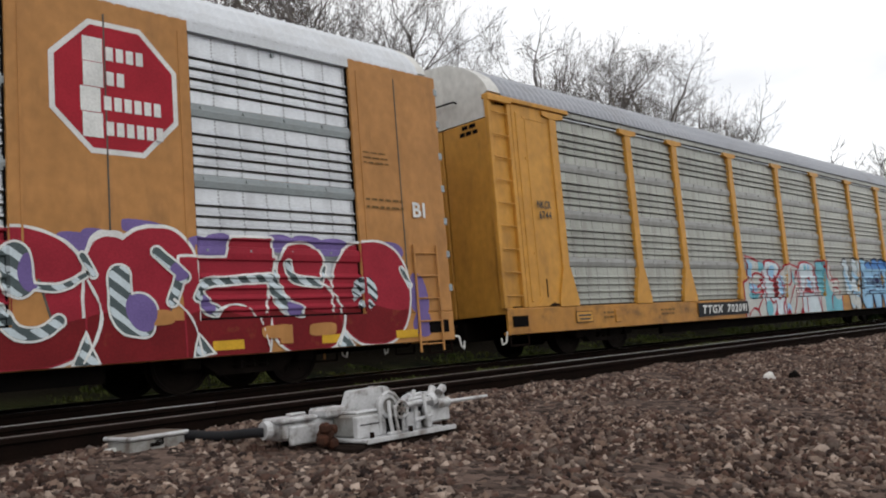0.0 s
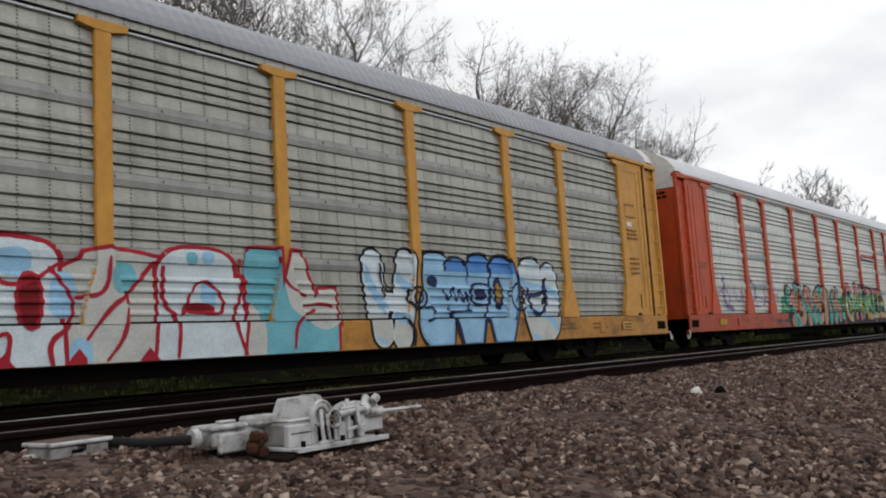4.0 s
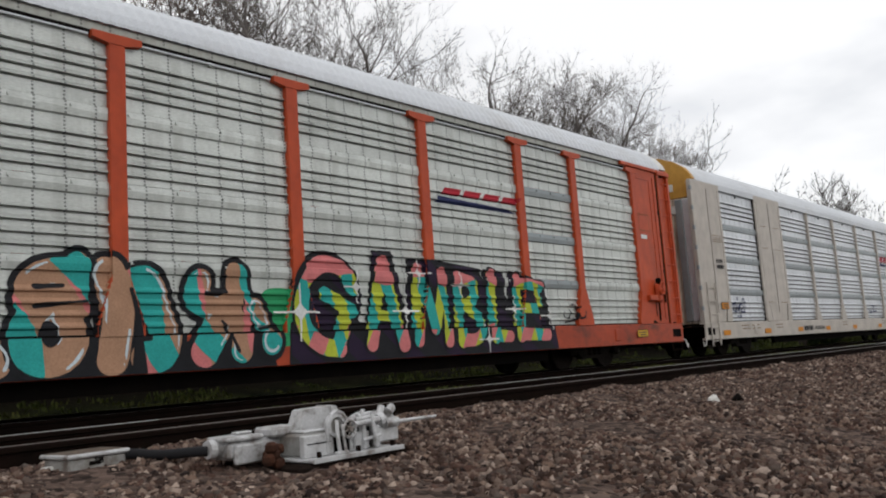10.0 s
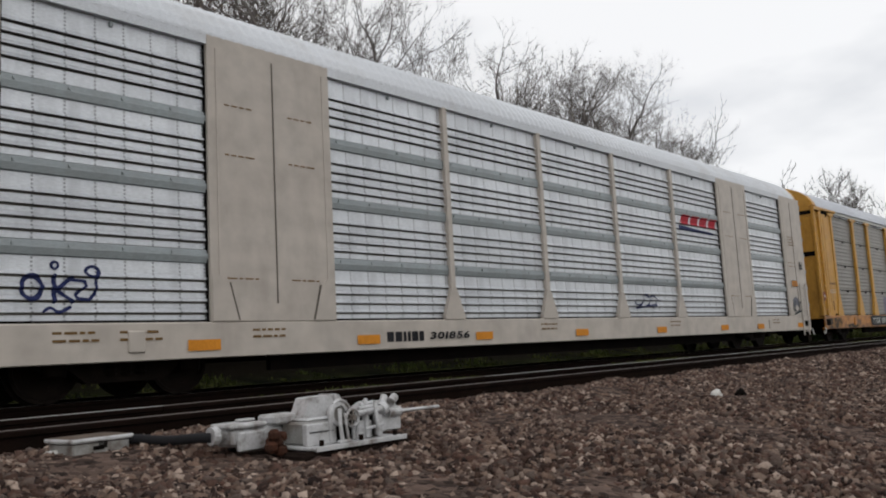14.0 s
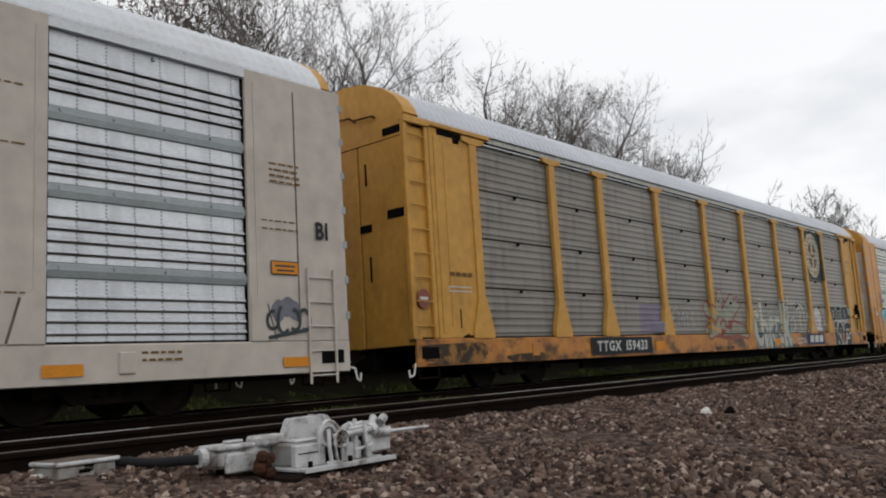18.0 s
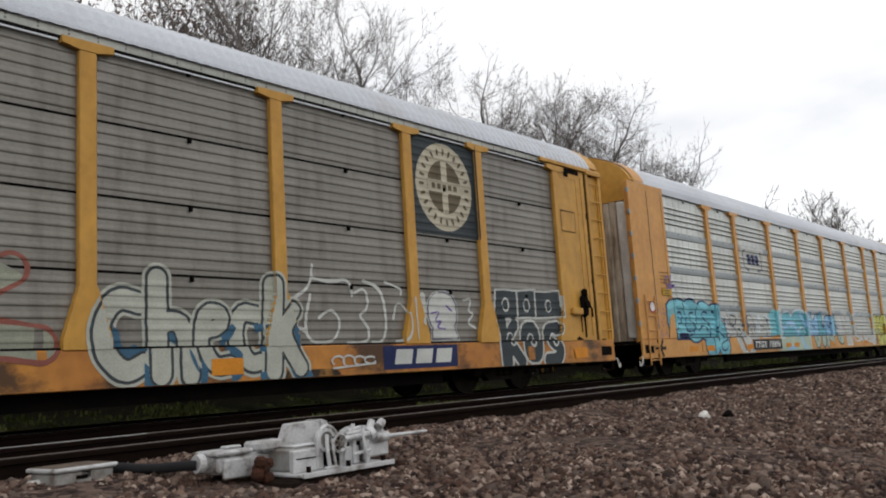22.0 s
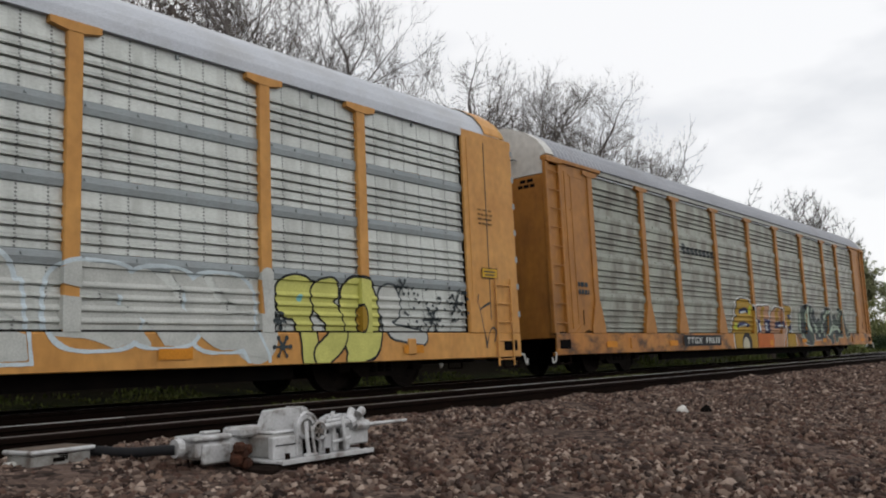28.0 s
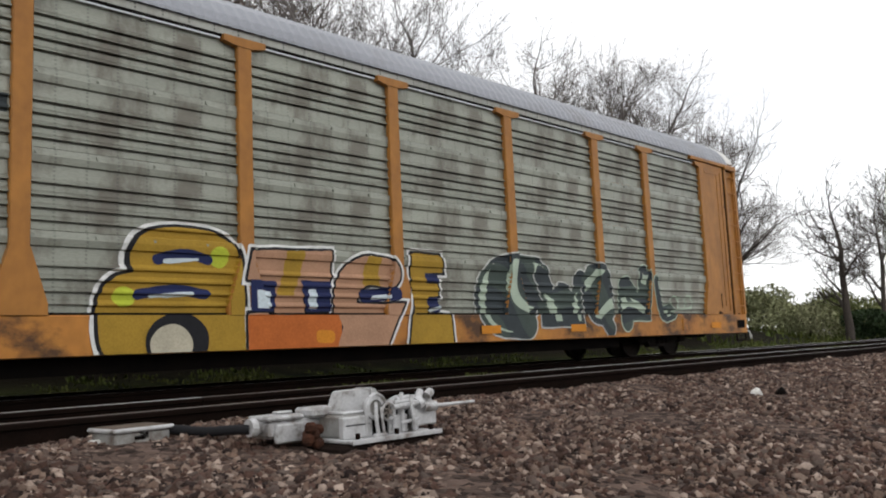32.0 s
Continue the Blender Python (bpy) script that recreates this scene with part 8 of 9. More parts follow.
# ---- switch machine beside the near track, junction box, hose ----
def build_machine():
    m = thing("switch_machine", pose(0, 0, 0), "silver painted railway switch machine bolted to timbers in the ballast", "switch machine")

    def p(name, g, mat=M_SILVER, label="", smooth=False):
        return part(name, g.mesh(name, mat, smooth=smooth), m, None, label)
    p("base_plate", Geo().box(3.32, 4.10, 4.04, 4.55, -0.185, -0.165, 0.004).box(3.32, 4.10, 4.035, 4.05, -0.19, -0.160, 0.003))
    p("timber", Geo().box(3.25, 4.16, 4.06, 4.75, -0.30, -0.192, 0.02), M_TIE, "dark weathered timber under the machine")
    p("gear_case", Geo().box(3.38, 4.00, 4.21, 4.46, -0.165, -0.02, 0.015), M_BOXPAINT)
    p("case_lid", Geo().box(3.40, 3.99, 4.22, 4.45, -0.02, 0.0, 0.008))
    p("front_flange", Geo().box(3.34, 3.58, 4.15, 4.20, -0.165, -0.03, 0.006))
    p("front_flange", Geo().box(3.73, 3.90, 4.16, 4.20, -0.165, -0.05, 0.006))
    p("slot_line", Geo().box(3.36, 3.55, 4.146, 4.152, -0.085, -0.078), M_DARK, "dark slot in the casing")
    # Dark block and panel stand in for the shade around the crank.
    p("crank_recess", Geo().box(3.585, 3.725, 4.17, 4.19, -0.16, -0.06), M_DARK, "dark block for the shade under the crank")
    p("case_shadow_panel", Geo().box(3.57, 3.99, 4.202, 4.208, -0.155, -0.025), M_HOSE, "dark panel for the shade across the gear case front")
    p("rod_end", Geo().rod((3.80, 4.12, -0.10), (3.97, 4.13, -0.085), 0.012, 8).rod((3.76, 4.14, -0.05), (3.76, 4.16, -0.15), 0.012, 8))
    p("rod_end", Geo().box(3.93, 3.99, 4.15, 4.19, -0.16, -0.02, 0.006).box(3.83, 3.86, 4.14, 4.19, -0.16, 0.0, 0.006))
    g = Geo().strip([(3.43, -0.005), (3.44, 0.02), (3.485, 0.118), (3.50, 0.126), (3.73, 0.132), (3.745, 0.124), (3.80, 0.03), (3.81, 0.0)], 4.30, 4.44, 1, True)
    p("hood", g)
    p("hood_rib", Geo().box(3.69, 3.705, 4.285, 4.45, 0.0, 0.138, 0.004))
    p("crank_ring", Geo().lathe([(0, 0.052), (0, 0.074), (0.02, 0.078), (0.04, 0.074), (0.04, 0.052), (0, 0.052)], (3.595, 4.13, 0.015), 1, 24, caps=False))
    p("crank_disc", Geo().lathe([(0, 0.012), (-0.01, 0.05), (0.02, 0.054)], (3.595, 4.155, 0.015), 1, 20), M_BOXPAINT, "dull grey disc behind the crank ring")
    p("hand_wheel", Geo().lathe([(0, 0.044), (-0.01, 0.052), (0, 0.062), (0.014, 0.054), (0, 0.044)], (3.675, 4.10, -0.015), 1, 22, caps=False))
    for w in (20, 80, 140):
        c, sn = 0.052 * math.cos(radians(w)), 0.052 * math.sin(radians(w))
        p("wheel_spoke", Geo().rod((3.675 - c, 4.10, -0.015 - sn), (3.675 + c, 4.10, -0.015 + sn), 0.007, 6), M_BOXPAINT)
    p("wheel_backing", Geo().rod((3.675, 4.125, -0.015), (3.675, 4.135, -0.015), 0.05, 18), M_DARK)
    p("wheel_hub", Geo().rod((3.675, 4.08, -0.015), (3.675, 4.13, -0.015), 0.017, 10), M_BOXPAINT)
    p("arch_bracket", Geo().tube([(3.53, 4.15, -0.15), (3.525, 4.14, 0.02), (3.55, 4.14, 0.08), (3.60, 4.14, 0.105), (3.65, 4.14, 0.085), (3.69, 4.14, 0.04)], 0.013, 8))
    p("selector_arm", Geo().tube([(3.575, 4.11, 0.05), (3.57, 4.10, -0.06), (3.585, 4.10, -0.155)], 0.013, 8))
    p("selector_arm", Geo().tube([(3.615, 4.11, 0.02), (3.62, 4.10, -0.07), (3.635, 4.10, -0.155)], 0.010, 8))
    p("arm_foot", Geo().box(3.55, 3.65, 4.085, 4.12, -0.165, -0.145, 0.005))
    p("side_arm", Geo().tube([(3.885, 4.11, 0.06), (3.89, 4.10, -0.05), (3.905, 4.10, -0.155)], 0.012, 8))
    p("shaft", Geo().rod((3.73, 4.13, 0.005), (3.98, 4.15, 0.015), 0.018, 10).rod((3.78, 4.16, 0.03), (3.95, 4.18, 0.04), 0.014, 8))
    p("lock_box", Geo().box(4.02, 4.26, 4.24, 4.56, -0.15, -0.03, 0.012))
    p("lock_lid", Geo().strip([(4.04, -0.03), (4.07, 0.03), (4.14, 0.055), (4.22, 0.03), (4.25, -0.03)], 4.25, 4.54, 1, True))
    p("lever_socket", Geo().rod((4.10, 4.22, -0.02), (4.22, 4.22, -0.02), 0.035, 12).rod((4.02, 4.20, 0.005), (4.06, 4.20, 0.02), 0.045, 12))
    p("throw_lever", Geo().rod((4.20, 4.22, -0.02), (4.78, 4.36, -0.035), 0.014, 10, 0.012))
    p("latch", Geo().rod((4.00, 4.22, -0.14), (4.00, 4.22, 0.07), 0.018, 8).rod((4.05, 4.22, 0.03), (4.10, 4.24, 0.09), 0.026, 8).rod((4.14, 4.22, 0.05), (4.20, 4.24, 0.08), 0.03, 8))
    p("pin", Geo().rod((3.92, 4.25, 0.02), (3.92, 4.25, 0.075), 0.018, 8).rod((3.97, 4.3, 0.02), (3.98, 4.3, 0.085), 0.014, 8))
    p("link_bar", Geo().box(3.86, 4.02, 4.17, 4.20, 0.005, 0.035, 0.006).rod((3.88, 4.25, 0.045), (4.02, 4.27, 0.055), 0.016, 8))
    # motor arm towards the junction box
    p("motor_case", Geo().box(3.01, 3.42, 4.46, 4.66, -0.14, -0.03, 0.02))
    p("motor_lid", Geo().box(2.99, 3.26, 4.44, 4.68, -0.03, 0.0, 0.010))
    p("motor_lid", Geo().box(3.29, 3.52, 4.38, 4.60, -0.03, 0.032, 0.016))
    p("lid_clip", Geo().box(3.12, 3.24, 4.54, 4.60, 0.004, 0.02, 0.006))
    p("cable_gland", Geo().lathe([(0, 0.03), (0, 0.055), (0.04, 0.06), (0.07, 0.04), (0.10, 0.04)], (2.92, 4.56, -0.065), 0, 14))
    p("motor_skirt", Geo().box(3.04, 3.24, 4.43, 4.47, -0.17, -0.05, 0.01))
    rnd = random.Random(5)
    for _ in range(9):
        x, y, z = 3.18 + rnd.uniform(0, 0.12), 4.29 + rnd.uniform(0, 0.06), -0.18 + rnd.uniform(0, 0.10)
        k = rnd.uniform(0.02, 0.038)
        p("rusty_fitting", Geo().box(x - k, x + k, y - k, y + k, z - k, z + k, k * 0.55), M_RUST_BROWN, "lump of rusted iron")
    for x in (3.42, 3.75, 4.06):
        p("bolt", Geo().rod((x, 4.11, -0.165), (x, 4.11, -0.13), 0.016, 6), M_RUST)


def build_box():
    b = thing("junction_box", pose(2.33, 5.12, 0, 0, 0, 4), "grey steel junction box with an overhanging lid on the ballast", "electrical box")
    part("body", Geo().box(0.0, 0.38, 0.0, 0.30, -0.25, -0.06, 0.012).mesh("body", M_BOXPAINT), b)
    part("lid", Geo().box(-0.02, 0.40, -0.02, 0.32, -0.062, -0.035, 0.008).mesh("lid", M_SILVER), b, None, "flat grey lid with a bright worn edge")
    part("lid_top", Geo().box(0.0, 0.38, 0.0, 0.30, -0.036, -0.031, 0.002).mesh("lid_top", M_LID), b, None, "brown weathered top of the lid")
    part("hasp", Geo().box(0.16, 0.23, 0.0, 0.02, -0.11, -0.06, 0.005).rod((0.13, 0.0, -0.10), (0.20, 0.0, -0.10), 0.012, 8).mesh("hasp", M_BLACK), b, None, "dark hasp and padlock")
    part("conduit_stub", Geo().rod((-0.06, 0.2, -0.13), (0.02, 0.2, -0.13), 0.03, 10).mesh("conduit_stub", M_WHITE), b)
    c = thing("junction_box", pose(1.28, 5.16, 0, 0, 0, 2), "grey steel junction box lid half sunk in the ballast", "electrical box")
    part("body", Geo().box(0.0, 0.28, 0.02, 0.4, -0.24, -0.085, 0.012).mesh("body", M_BOXPAINT), c)
    part("lid", Geo().box(-0.02, 0.30, 0.0, 0.42, -0.085, -0.055, 0.010).mesh("lid", M_BOXPAINT), c)
    pts = [(2.70 + (2.93 - 2.70) * t, 5.25 + (4.56 - 5.25) * t, -0.075 - 0.008 * math.sin(math.pi * t) + 0.004 * math.sin(9 * t)) for t in [i / 14 for i in range(15)]]
    sides = 10
    ring = [(p[0] + 0.7 * 0.03 * math.cos(2 * math.pi * i / sides), p[1] + 0.03 * 0.7 * math.cos(2 * math.pi * i / sides), p[2] + 0.032 * math.sin(2 * math.pi * i / sides)) for p in pts for i in range(sides)]
    quads = [(k * sides + i, k * sides + (i + 1) % sides, (k + 1) * sides + (i + 1) % sides, (k + 1) * sides + i) for k in range(len(pts) - 1) for i in range(sides)]
    tagged(new("cable_hose", Geo().add(ring, quads).mesh("cable_hose", M_HOSE, smooth=True)), "black rubber cable hose lying on the ballast", "hose")


build_machine()
build_box()


# ---- loose ballast ----
BLOCK = (np.array([(x, y, z) for x in (-1, 1) for y in (-1, 1) for z in (-1, 1)]) * 0.72,
         np.array([(0, 1, 3, 2), (4, 6, 7, 5), (0, 4, 5, 1), (2, 3, 7, 6), (0, 2, 6, 4), (1, 5, 7, 3)]))


def stones(name, count, x0, x1, y0, y1, lo, hi, mat, seed, label, sink=0.3, height=lie):
    """Broken, angular stones strewn over the ground's section."""
    rng = np.random.default_rng(seed)
    base, quad = BLOCK
    n = len(base)
    size = lo + (hi - lo) * rng.uniform(0, 1, count) ** 1.7
    axes = rng.uniform(0.5, 1.3, (count, 3)) * size[:, None]
    jag = rng.uniform(0.55, 1.3, (count, n, 3))
    v = base[None] * jag * axes[:, None]
    q = rng.normal(size=(count, 4))
    q /= np.linalg.norm(q, axis=1)[:, None]
    w, a, b, c = q.T
    rot = np.stack([1 - 2 * (b * b + c * c), 2 * (a * b - c * w), 2 * (a * c + b * w), 2 * (a * b + c * w), 1 - 2 * (a * a + c * c), 2 * (b * c - a * w),
                    2 * (a * c - b * w), 2 * (b * c + a * w), 1 - 2 * (a * a + b * b)], 1).reshape(count, 3, 3)
    v = np.einsum("nij,nkj->nki", rot, v)
    px, py = rng.uniform(x0, x1, count), rng.uniform(y0, y1, count)
    pz = np.array([height(y) for y in py]) + size * (0.5 - sink) + 0.02 * np.sin(px * 2.1 + py * 1.3) + 0.015 * np.sin(px * 5.3 - py * 4.1)
    sunk = (px > 3.15) & (px < 4.3) & (py > 3.97) & (py < 4.8)
    pz = np.where(sunk, pz - 0.085, pz)
    v += np.stack([px, py, pz], 1)[:, None]
    f = (quad[None] + (np.arange(count) * n)[:, None, None]).reshape(-1, 4)
    me = bpy.data.meshes.new(name)
    me.vertices.add(count * n)
    me.vertices.foreach_set("co", v.reshape(-1).astype(np.float32))
    me.loops.add(len(f) * 4)
    me.loops.foreach_set("vertex_index", f.reshape(-1).astype(np.int32))
    me.polygons.add(len(f))
    me.polygons.foreach_set("loop_start", np.arange(0, len(f) * 4, 4, dtype=np.int32))
    me.update(calc_edges=True)
    me.materials.append(mat)
    return tagged(new(name, me), label, "gravel", kind="stuff")


stones("ballast", 92000, 0.6, 11.5, 0.5, 5.92, 0.013, 0.036, M_STONE, 11, "brown and grey crushed ballast stones")
stones("ballast", 36000, 11.5, 22, 0.8, 5.92, 0.018, 0.040, M_STONE, 14, "brown and grey crushed ballast stones")
stones("ballast", 14000, 22, 46, 1.0, 5.92, 0.024, 0.046, M_STONE, 12, "brown and grey crushed ballast stones")
stones("ballast", 9000, 0.5, 24, 6.12, 7.5, 0.02, 0.04, M_STONE_SHADED, 13, "ballast stones between the rails, shade put into their dark colour")
M_PALE_STONE = material("pale_limestone", (0.62, 0.60, 0.56), (0.50, 0.48, 0.45), rough=0.9, scale=12)
for nm, x, y, s, mt, lb, ca in (("stone", 8.45, 3.78, 0.055, M_PALE_STONE, "single pale limestone lump on the brown ballast", "stone"), ("coal_lump", 8.62, 3.59, 0.055, M_BLACK, "black lump lying on the ballast", "lump")):
    g = bmesh.new()
    bmesh.ops.create_icosphere(g, subdivisions=2, radius=s)
    for v in g.verts:
        v.co *= 1 + 0.35 * noise.noise(v.co * 18 + Vector((x, y, 0)))
        v.co.x *= 1.4
    me = bpy.data.meshes.new(nm)
    g.to_mesh(me)
    g.free()
    me.materials.append(mt)
    ob = new(nm, me)
    ob.matrix_world = pose(x, y, lie(y) + s * 0.5)
    tagged(ob, lb, ca)


# ---- grass, shrubs, trees ----
def blades(name, count, x0, x1, y0, y1, lo, hi, mat, seed, label, wide=0.018):
    rng = np.random.default_rng(seed)
    px, py = rng.uniform(x0, x1, count), rng.uniform(y0, y1, count)
    thick = np.sin(px * 1.9 + 2.0 * np.sin(py * 1.3)) + np.sin(px * 0.73 + 1.1) + 0.8 * np.sin(px * 5.1 + py * 3.7)
    keep = thick + rng.uniform(-1.2, 1.2, count) > 0.45
    px, py, thick = px[keep], py[keep], thick[keep]
    count = len(px)
    pz = np.array([lie(y, x) for x, y in zip(px, py)]) - 0.02
    h = rng.uniform(lo, hi, count) * np.clip(0.7 + 0.25 * thick, 0.4, 1.4)
    a = rng.uniform(0, 6.28, count)
    d = rng.uniform(0.1, 0.6, count) * h
    w = wide * rng.uniform(0.6, 1.5, count)
    base = np.stack([px, py, pz], 1)
    side = np.stack([np.cos(a), np.sin(a), 0 * a], 1) * w[:, None]
    bend = np.stack([-np.sin(a) * d, np.cos(a) * d, h], 1)
    v = np.stack([base - side, base + side, base + bend * 0.55 + side * 0.7 + np.array([0, 0, 0.04]), base + bend], 1)
    me = bpy.data.meshes.new(name)
    f = (np.array([[0, 1, 2], [0, 2, 3]])[None] + (np.arange(count) * 4)[:, None, None]).reshape(-1, 3)
    me.from_pydata(v.reshape(-1, 3).tolist(), [], f.tolist())
    me.materials.append(mat)
    return tagged(new(name, me), label, "grass", kind="stuff")


blades("grass", 22000, 0, 40, 8.7, 9.8, 0.05, 0.15, M_GRASS, 3, "rough green grass between the two tracks")
blades("grass", 7000, 0, 40, 8.6, 9.9, 0.03, 0.12, M_STRAW, 6, "dead straw-coloured grass between the two tracks")
blades("grass", 30000, 0, 60, 13.2, 16.6, 0.04, 0.14, M_GRASS, 4, "rough green grass beyond the train", 0.03)
blades("grass", 8000, 30, 110, 13, 24, 0.1, 0.4, M_GRASS, 5, "rough green grass beyond the train", 0.06)


def leaf_cloud(rng, centers, radii, count, size, flat=0.8):
    """Small bent leaves spread through clumps; returns vertices and faces."""
    k = rng.integers(0, len(centers), count)
    u = rng.normal(size=(count, 3))
    u /= np.linalg.norm(u, axis=1)[:, None]
    r = rng.uniform(0.35, 1.0, count) ** 0.6
    c = np.array(centers)[k] + u * r[:, None] * np.array(radii)[k]
    s = size * rng.uniform(0.5, 1.4, count)
    a = rng.normal(size=(count, 3))
    a /= np.linalg.norm(a, axis=1)[:, None]
    b = np.cross(a, rng.normal(size=(count, 3)))
    b /= np.linalg.norm(b, axis=1)[:, None]
    n = np.cross(a, b)
    v = np.stack([c - a * s[:, None], c - b * s[:, None] * 0.45 + n * s[:, None] * 0.15, c + a * s[:, None], c + b * s[:, None] * 0.45 + n * s[:, None] * 0.15], 1)
    f = (np.array([[0, 1, 2], [0, 2, 3]])[None] + (np.arange(count) * 4)[:, None, None]).reshape(-1, 3)
    return v.reshape(-1, 3), f


def mesh_np(name, v, f, mat):
    me = bpy.data.meshes.new(name)
    f = np.asarray(f)
    k = f.shape[1]
    me.vertices.add(len(v))
    me.vertices.foreach_set("co", np.asarray(v, dtype=np.float32).reshape(-1))
    me.loops.add(f.size)
    me.loops.foreach_set("vertex_index", f.reshape(-1).astype(np.int32))
    me.polygons.add(len(f))
    me.polygons.foreach_set("loop_start", np.arange(0, f.size, k, dtype=np.int32))
    me.update(calc_edges=True)
    me.materials.append(mat)
    return me


def tubes(segs, sides=4):
    """Tapered tubes for many branch pieces: rows of p0, p1, r0, r1."""
    s = np.array(segs)
    p0, p1, r0, r1 = s[:, 0:3], s[:, 3:6], s[:, 6], s[:, 7]
    d = p1 - p0
    d /= np.linalg.norm(d, axis=1)[:, None] + 1e-9
    ref = np.where(np.abs(d[:, 2:3]) > 0.9, np.array([[1.0, 0, 0]]), np.array([[0, 0, 1.0]]))
    a = np.cross(d, ref)
    a /= np.linalg.norm(a, axis=1)[:, None]
    b = np.cross(d, a)
    rings = []
    for p, r in ((p0, r0), (p1, r1)):
        for i in range(sides):
            w = 2 * math.pi * i / sides
            rings.append(p + (a * math.cos(w) + b * math.sin(w)) * r[:, None])
    v = np.stack(rings, 1).reshape(-1, 3)
    q = np.array([[i, (i + 1) % sides, sides + (i + 1) % sides, sides + i] for i in range(sides)])
    f = (q[None] + (np.arange(len(s)) * 2 * sides)[:, None, None]).reshape(-1, 4)
    return v, f


FINE = 0.010


def grow(rnd, start, way, length, radius, level, depth, out, tips, spread, up, kids):
    n = 5 if level == 0 else 4 if level < 3 else 3
    p, d = Vector(start), Vector(way).normalized()
    r = radius
    pts = []
    for i in range(n):
        d = (d + Vector((rnd.uniform(-1, 1), rnd.uniform(-1, 1), rnd.uniform(-0.6, 1) + up)) * (0.10 if level == 0 else 0.20 if level < 2 else 0.32)).normalized()
        q = p + d * (length / n)
        r2 = radius * (1 - 0.62 * (i + 1) / n) if level else radius * (1 - 0.45 * (i + 1) / n)
        out[min(level, 2)].append((*p, *q, r, r2))
        pts.append((q, d.copy(), r2, (i + 1) / n))
        p, r = q, r2
    if level >= depth:
        tips.append(p)
        return
    m = kids[min(level, len(kids) - 1)]
    for j in range(m):
        f = (0.30 if level == 0 else 0.15) + (0.70 if level == 0 else 0.85) * (j + rnd.uniform(0.2, 0.8)) / m
        q, dd, rr, _ = pts[min(n - 1, int(f * n))]
        side = Vector((rnd.uniform(-1, 1), rnd.uniform(-1, 1), rnd.uniform(-0.2, 0.5)))
        side = (side - side.dot(dd) * dd).normalized()
        w = (dd * math.cos(radians(spread)) + side * math.sin(radians(spread * rnd.uniform(0.7, 1.3)))).normalized()
        k = length * rnd.uniform(0.45, 0.68) * (1.0 if level else 0.85)
        grow(rnd, q, w, k, max(FINE, rr * rnd.uniform(0.45, 0.65)), level + 1, depth, out, tips, spread, up, kids)
    q, dd, rr, _ = pts[-1]
    grow(rnd, q, dd, length * 0.62, max(FINE, rr), level + 1, depth, out, tips, spread, up, kids)


def tree(x, y, h, seed, label, depth=4, spread=34, up=0.25, kids=(6, 5, 4, 3), trunk=0.5, buds=0, bud_size=0.05, bud_mat=None, thick=0.028, lean=(0, 0), twig=None, fine=0.010):
    global FINE
    FINE = fine
    rnd = random.Random(seed)
    out, tips = {0: [], 1: [], 2: []}, []
    grow(rnd, (0, 0, 0), (lean[0], lean[1], 1), h * trunk, h * thick, 0, depth, out, tips, spread, up, kids)
    top = sorted(t.z for t in tips)[int(len(tips) * 0.985)]
    s = h / top
    t = thing("tree", pose(x, y, lie(y, x) - 0.1) @ Matrix.Scale(s, 4), label, "tree")
    v, f = tubes(out[0] , 8)
    part("trunk", mesh_np("trunk", v, f, M_BARK), t)
    v, f = tubes(out[1], 6)
    part("branch_frame", mesh_np("branch_frame", v, f, M_BARK), t)
    v, f = tubes(out[2], 3)
    part("crown", mesh_np("crown", v, f, twig or M_TWIG), t, None, "bare branching twigs")
    if buds:
        rng = np.random.default_rng(seed)
        c = np.array([tuple(q) for q in tips])
        v, f = leaf_cloud(rng, c, np.full((len(c), 3), 0.35 * h / 12), buds, bud_size)
        part("foliage", mesh_np("foliage", v, f, bud_mat or M_BUD), t, None, "tiny opening spring buds")
    return t


OAK = "brown oak still holding its withered leaves"
BARE = "bare grey deciduous tree with fine spreading twigs"
FEATHER = "bare tree with a feathery crown of budding twigs"


def at(az, y):
    """x of a bearing at a distance y from the camera's line."""
    return math.tan(radians(az)) * y


# the wood behind the train, then the stand of feathery trees, then the sparse ones by the curve
for i, (az, y, h) in enumerate(((19.5, 20, 11.2), (22.5, 22, 11.8), (26, 21, 12.0), (29.5, 23, 13.2), (33, 22, 13.0), (16, 21, 11), (24.5, 25, 13), (35.5, 25, 13.6))):
    tree(at(az, y), y, h, 100 + i, "slim bare tree with reddish buds in a dense wood", 4, 28, 0.35, (6, 5, 3, 3), 0.55, 700, 0.05, M_BUD, 0.016)
for i, (az, y, h, ln) in enumerate(((39.6, 21, 13.0, (0.06, 0)), (43.2, 21.5, 13.3, (0.12, 0)), (46.5, 23, 12.6, (0.1, 0)), (37.6, 22, 12.4, (-0.1, 0)))):
    tree(at(az, y), y, h, 200 + i, BARE, 5, 40, 0.10, (5, 5, 4, 4), 0.40, 0, thick=0.022, lean=ln, fine=0.0065)
for i, (az, y, h) in enumerate(((51.6, 24, 12.2), (53.4, 22, 12.9), (55.6, 24, 13.8), (57.6, 25, 15.4), (59.8, 24, 14.2), (61.8, 24, 12.8), (63.6, 25, 12.2), (54.4, 27, 15.0), (58.6, 27.5, 15.8), (62.4, 27, 13.9), (52.2, 26, 13.6))):
    tree(at(az, y), y, h, 300 + i, FEATHER, 5, 50, 0.02, (6, 5, 4, 4), 0.36, 2200, 0.03, M_BUD, 0.024, lean=(0.22, 0), fine=0.0065)
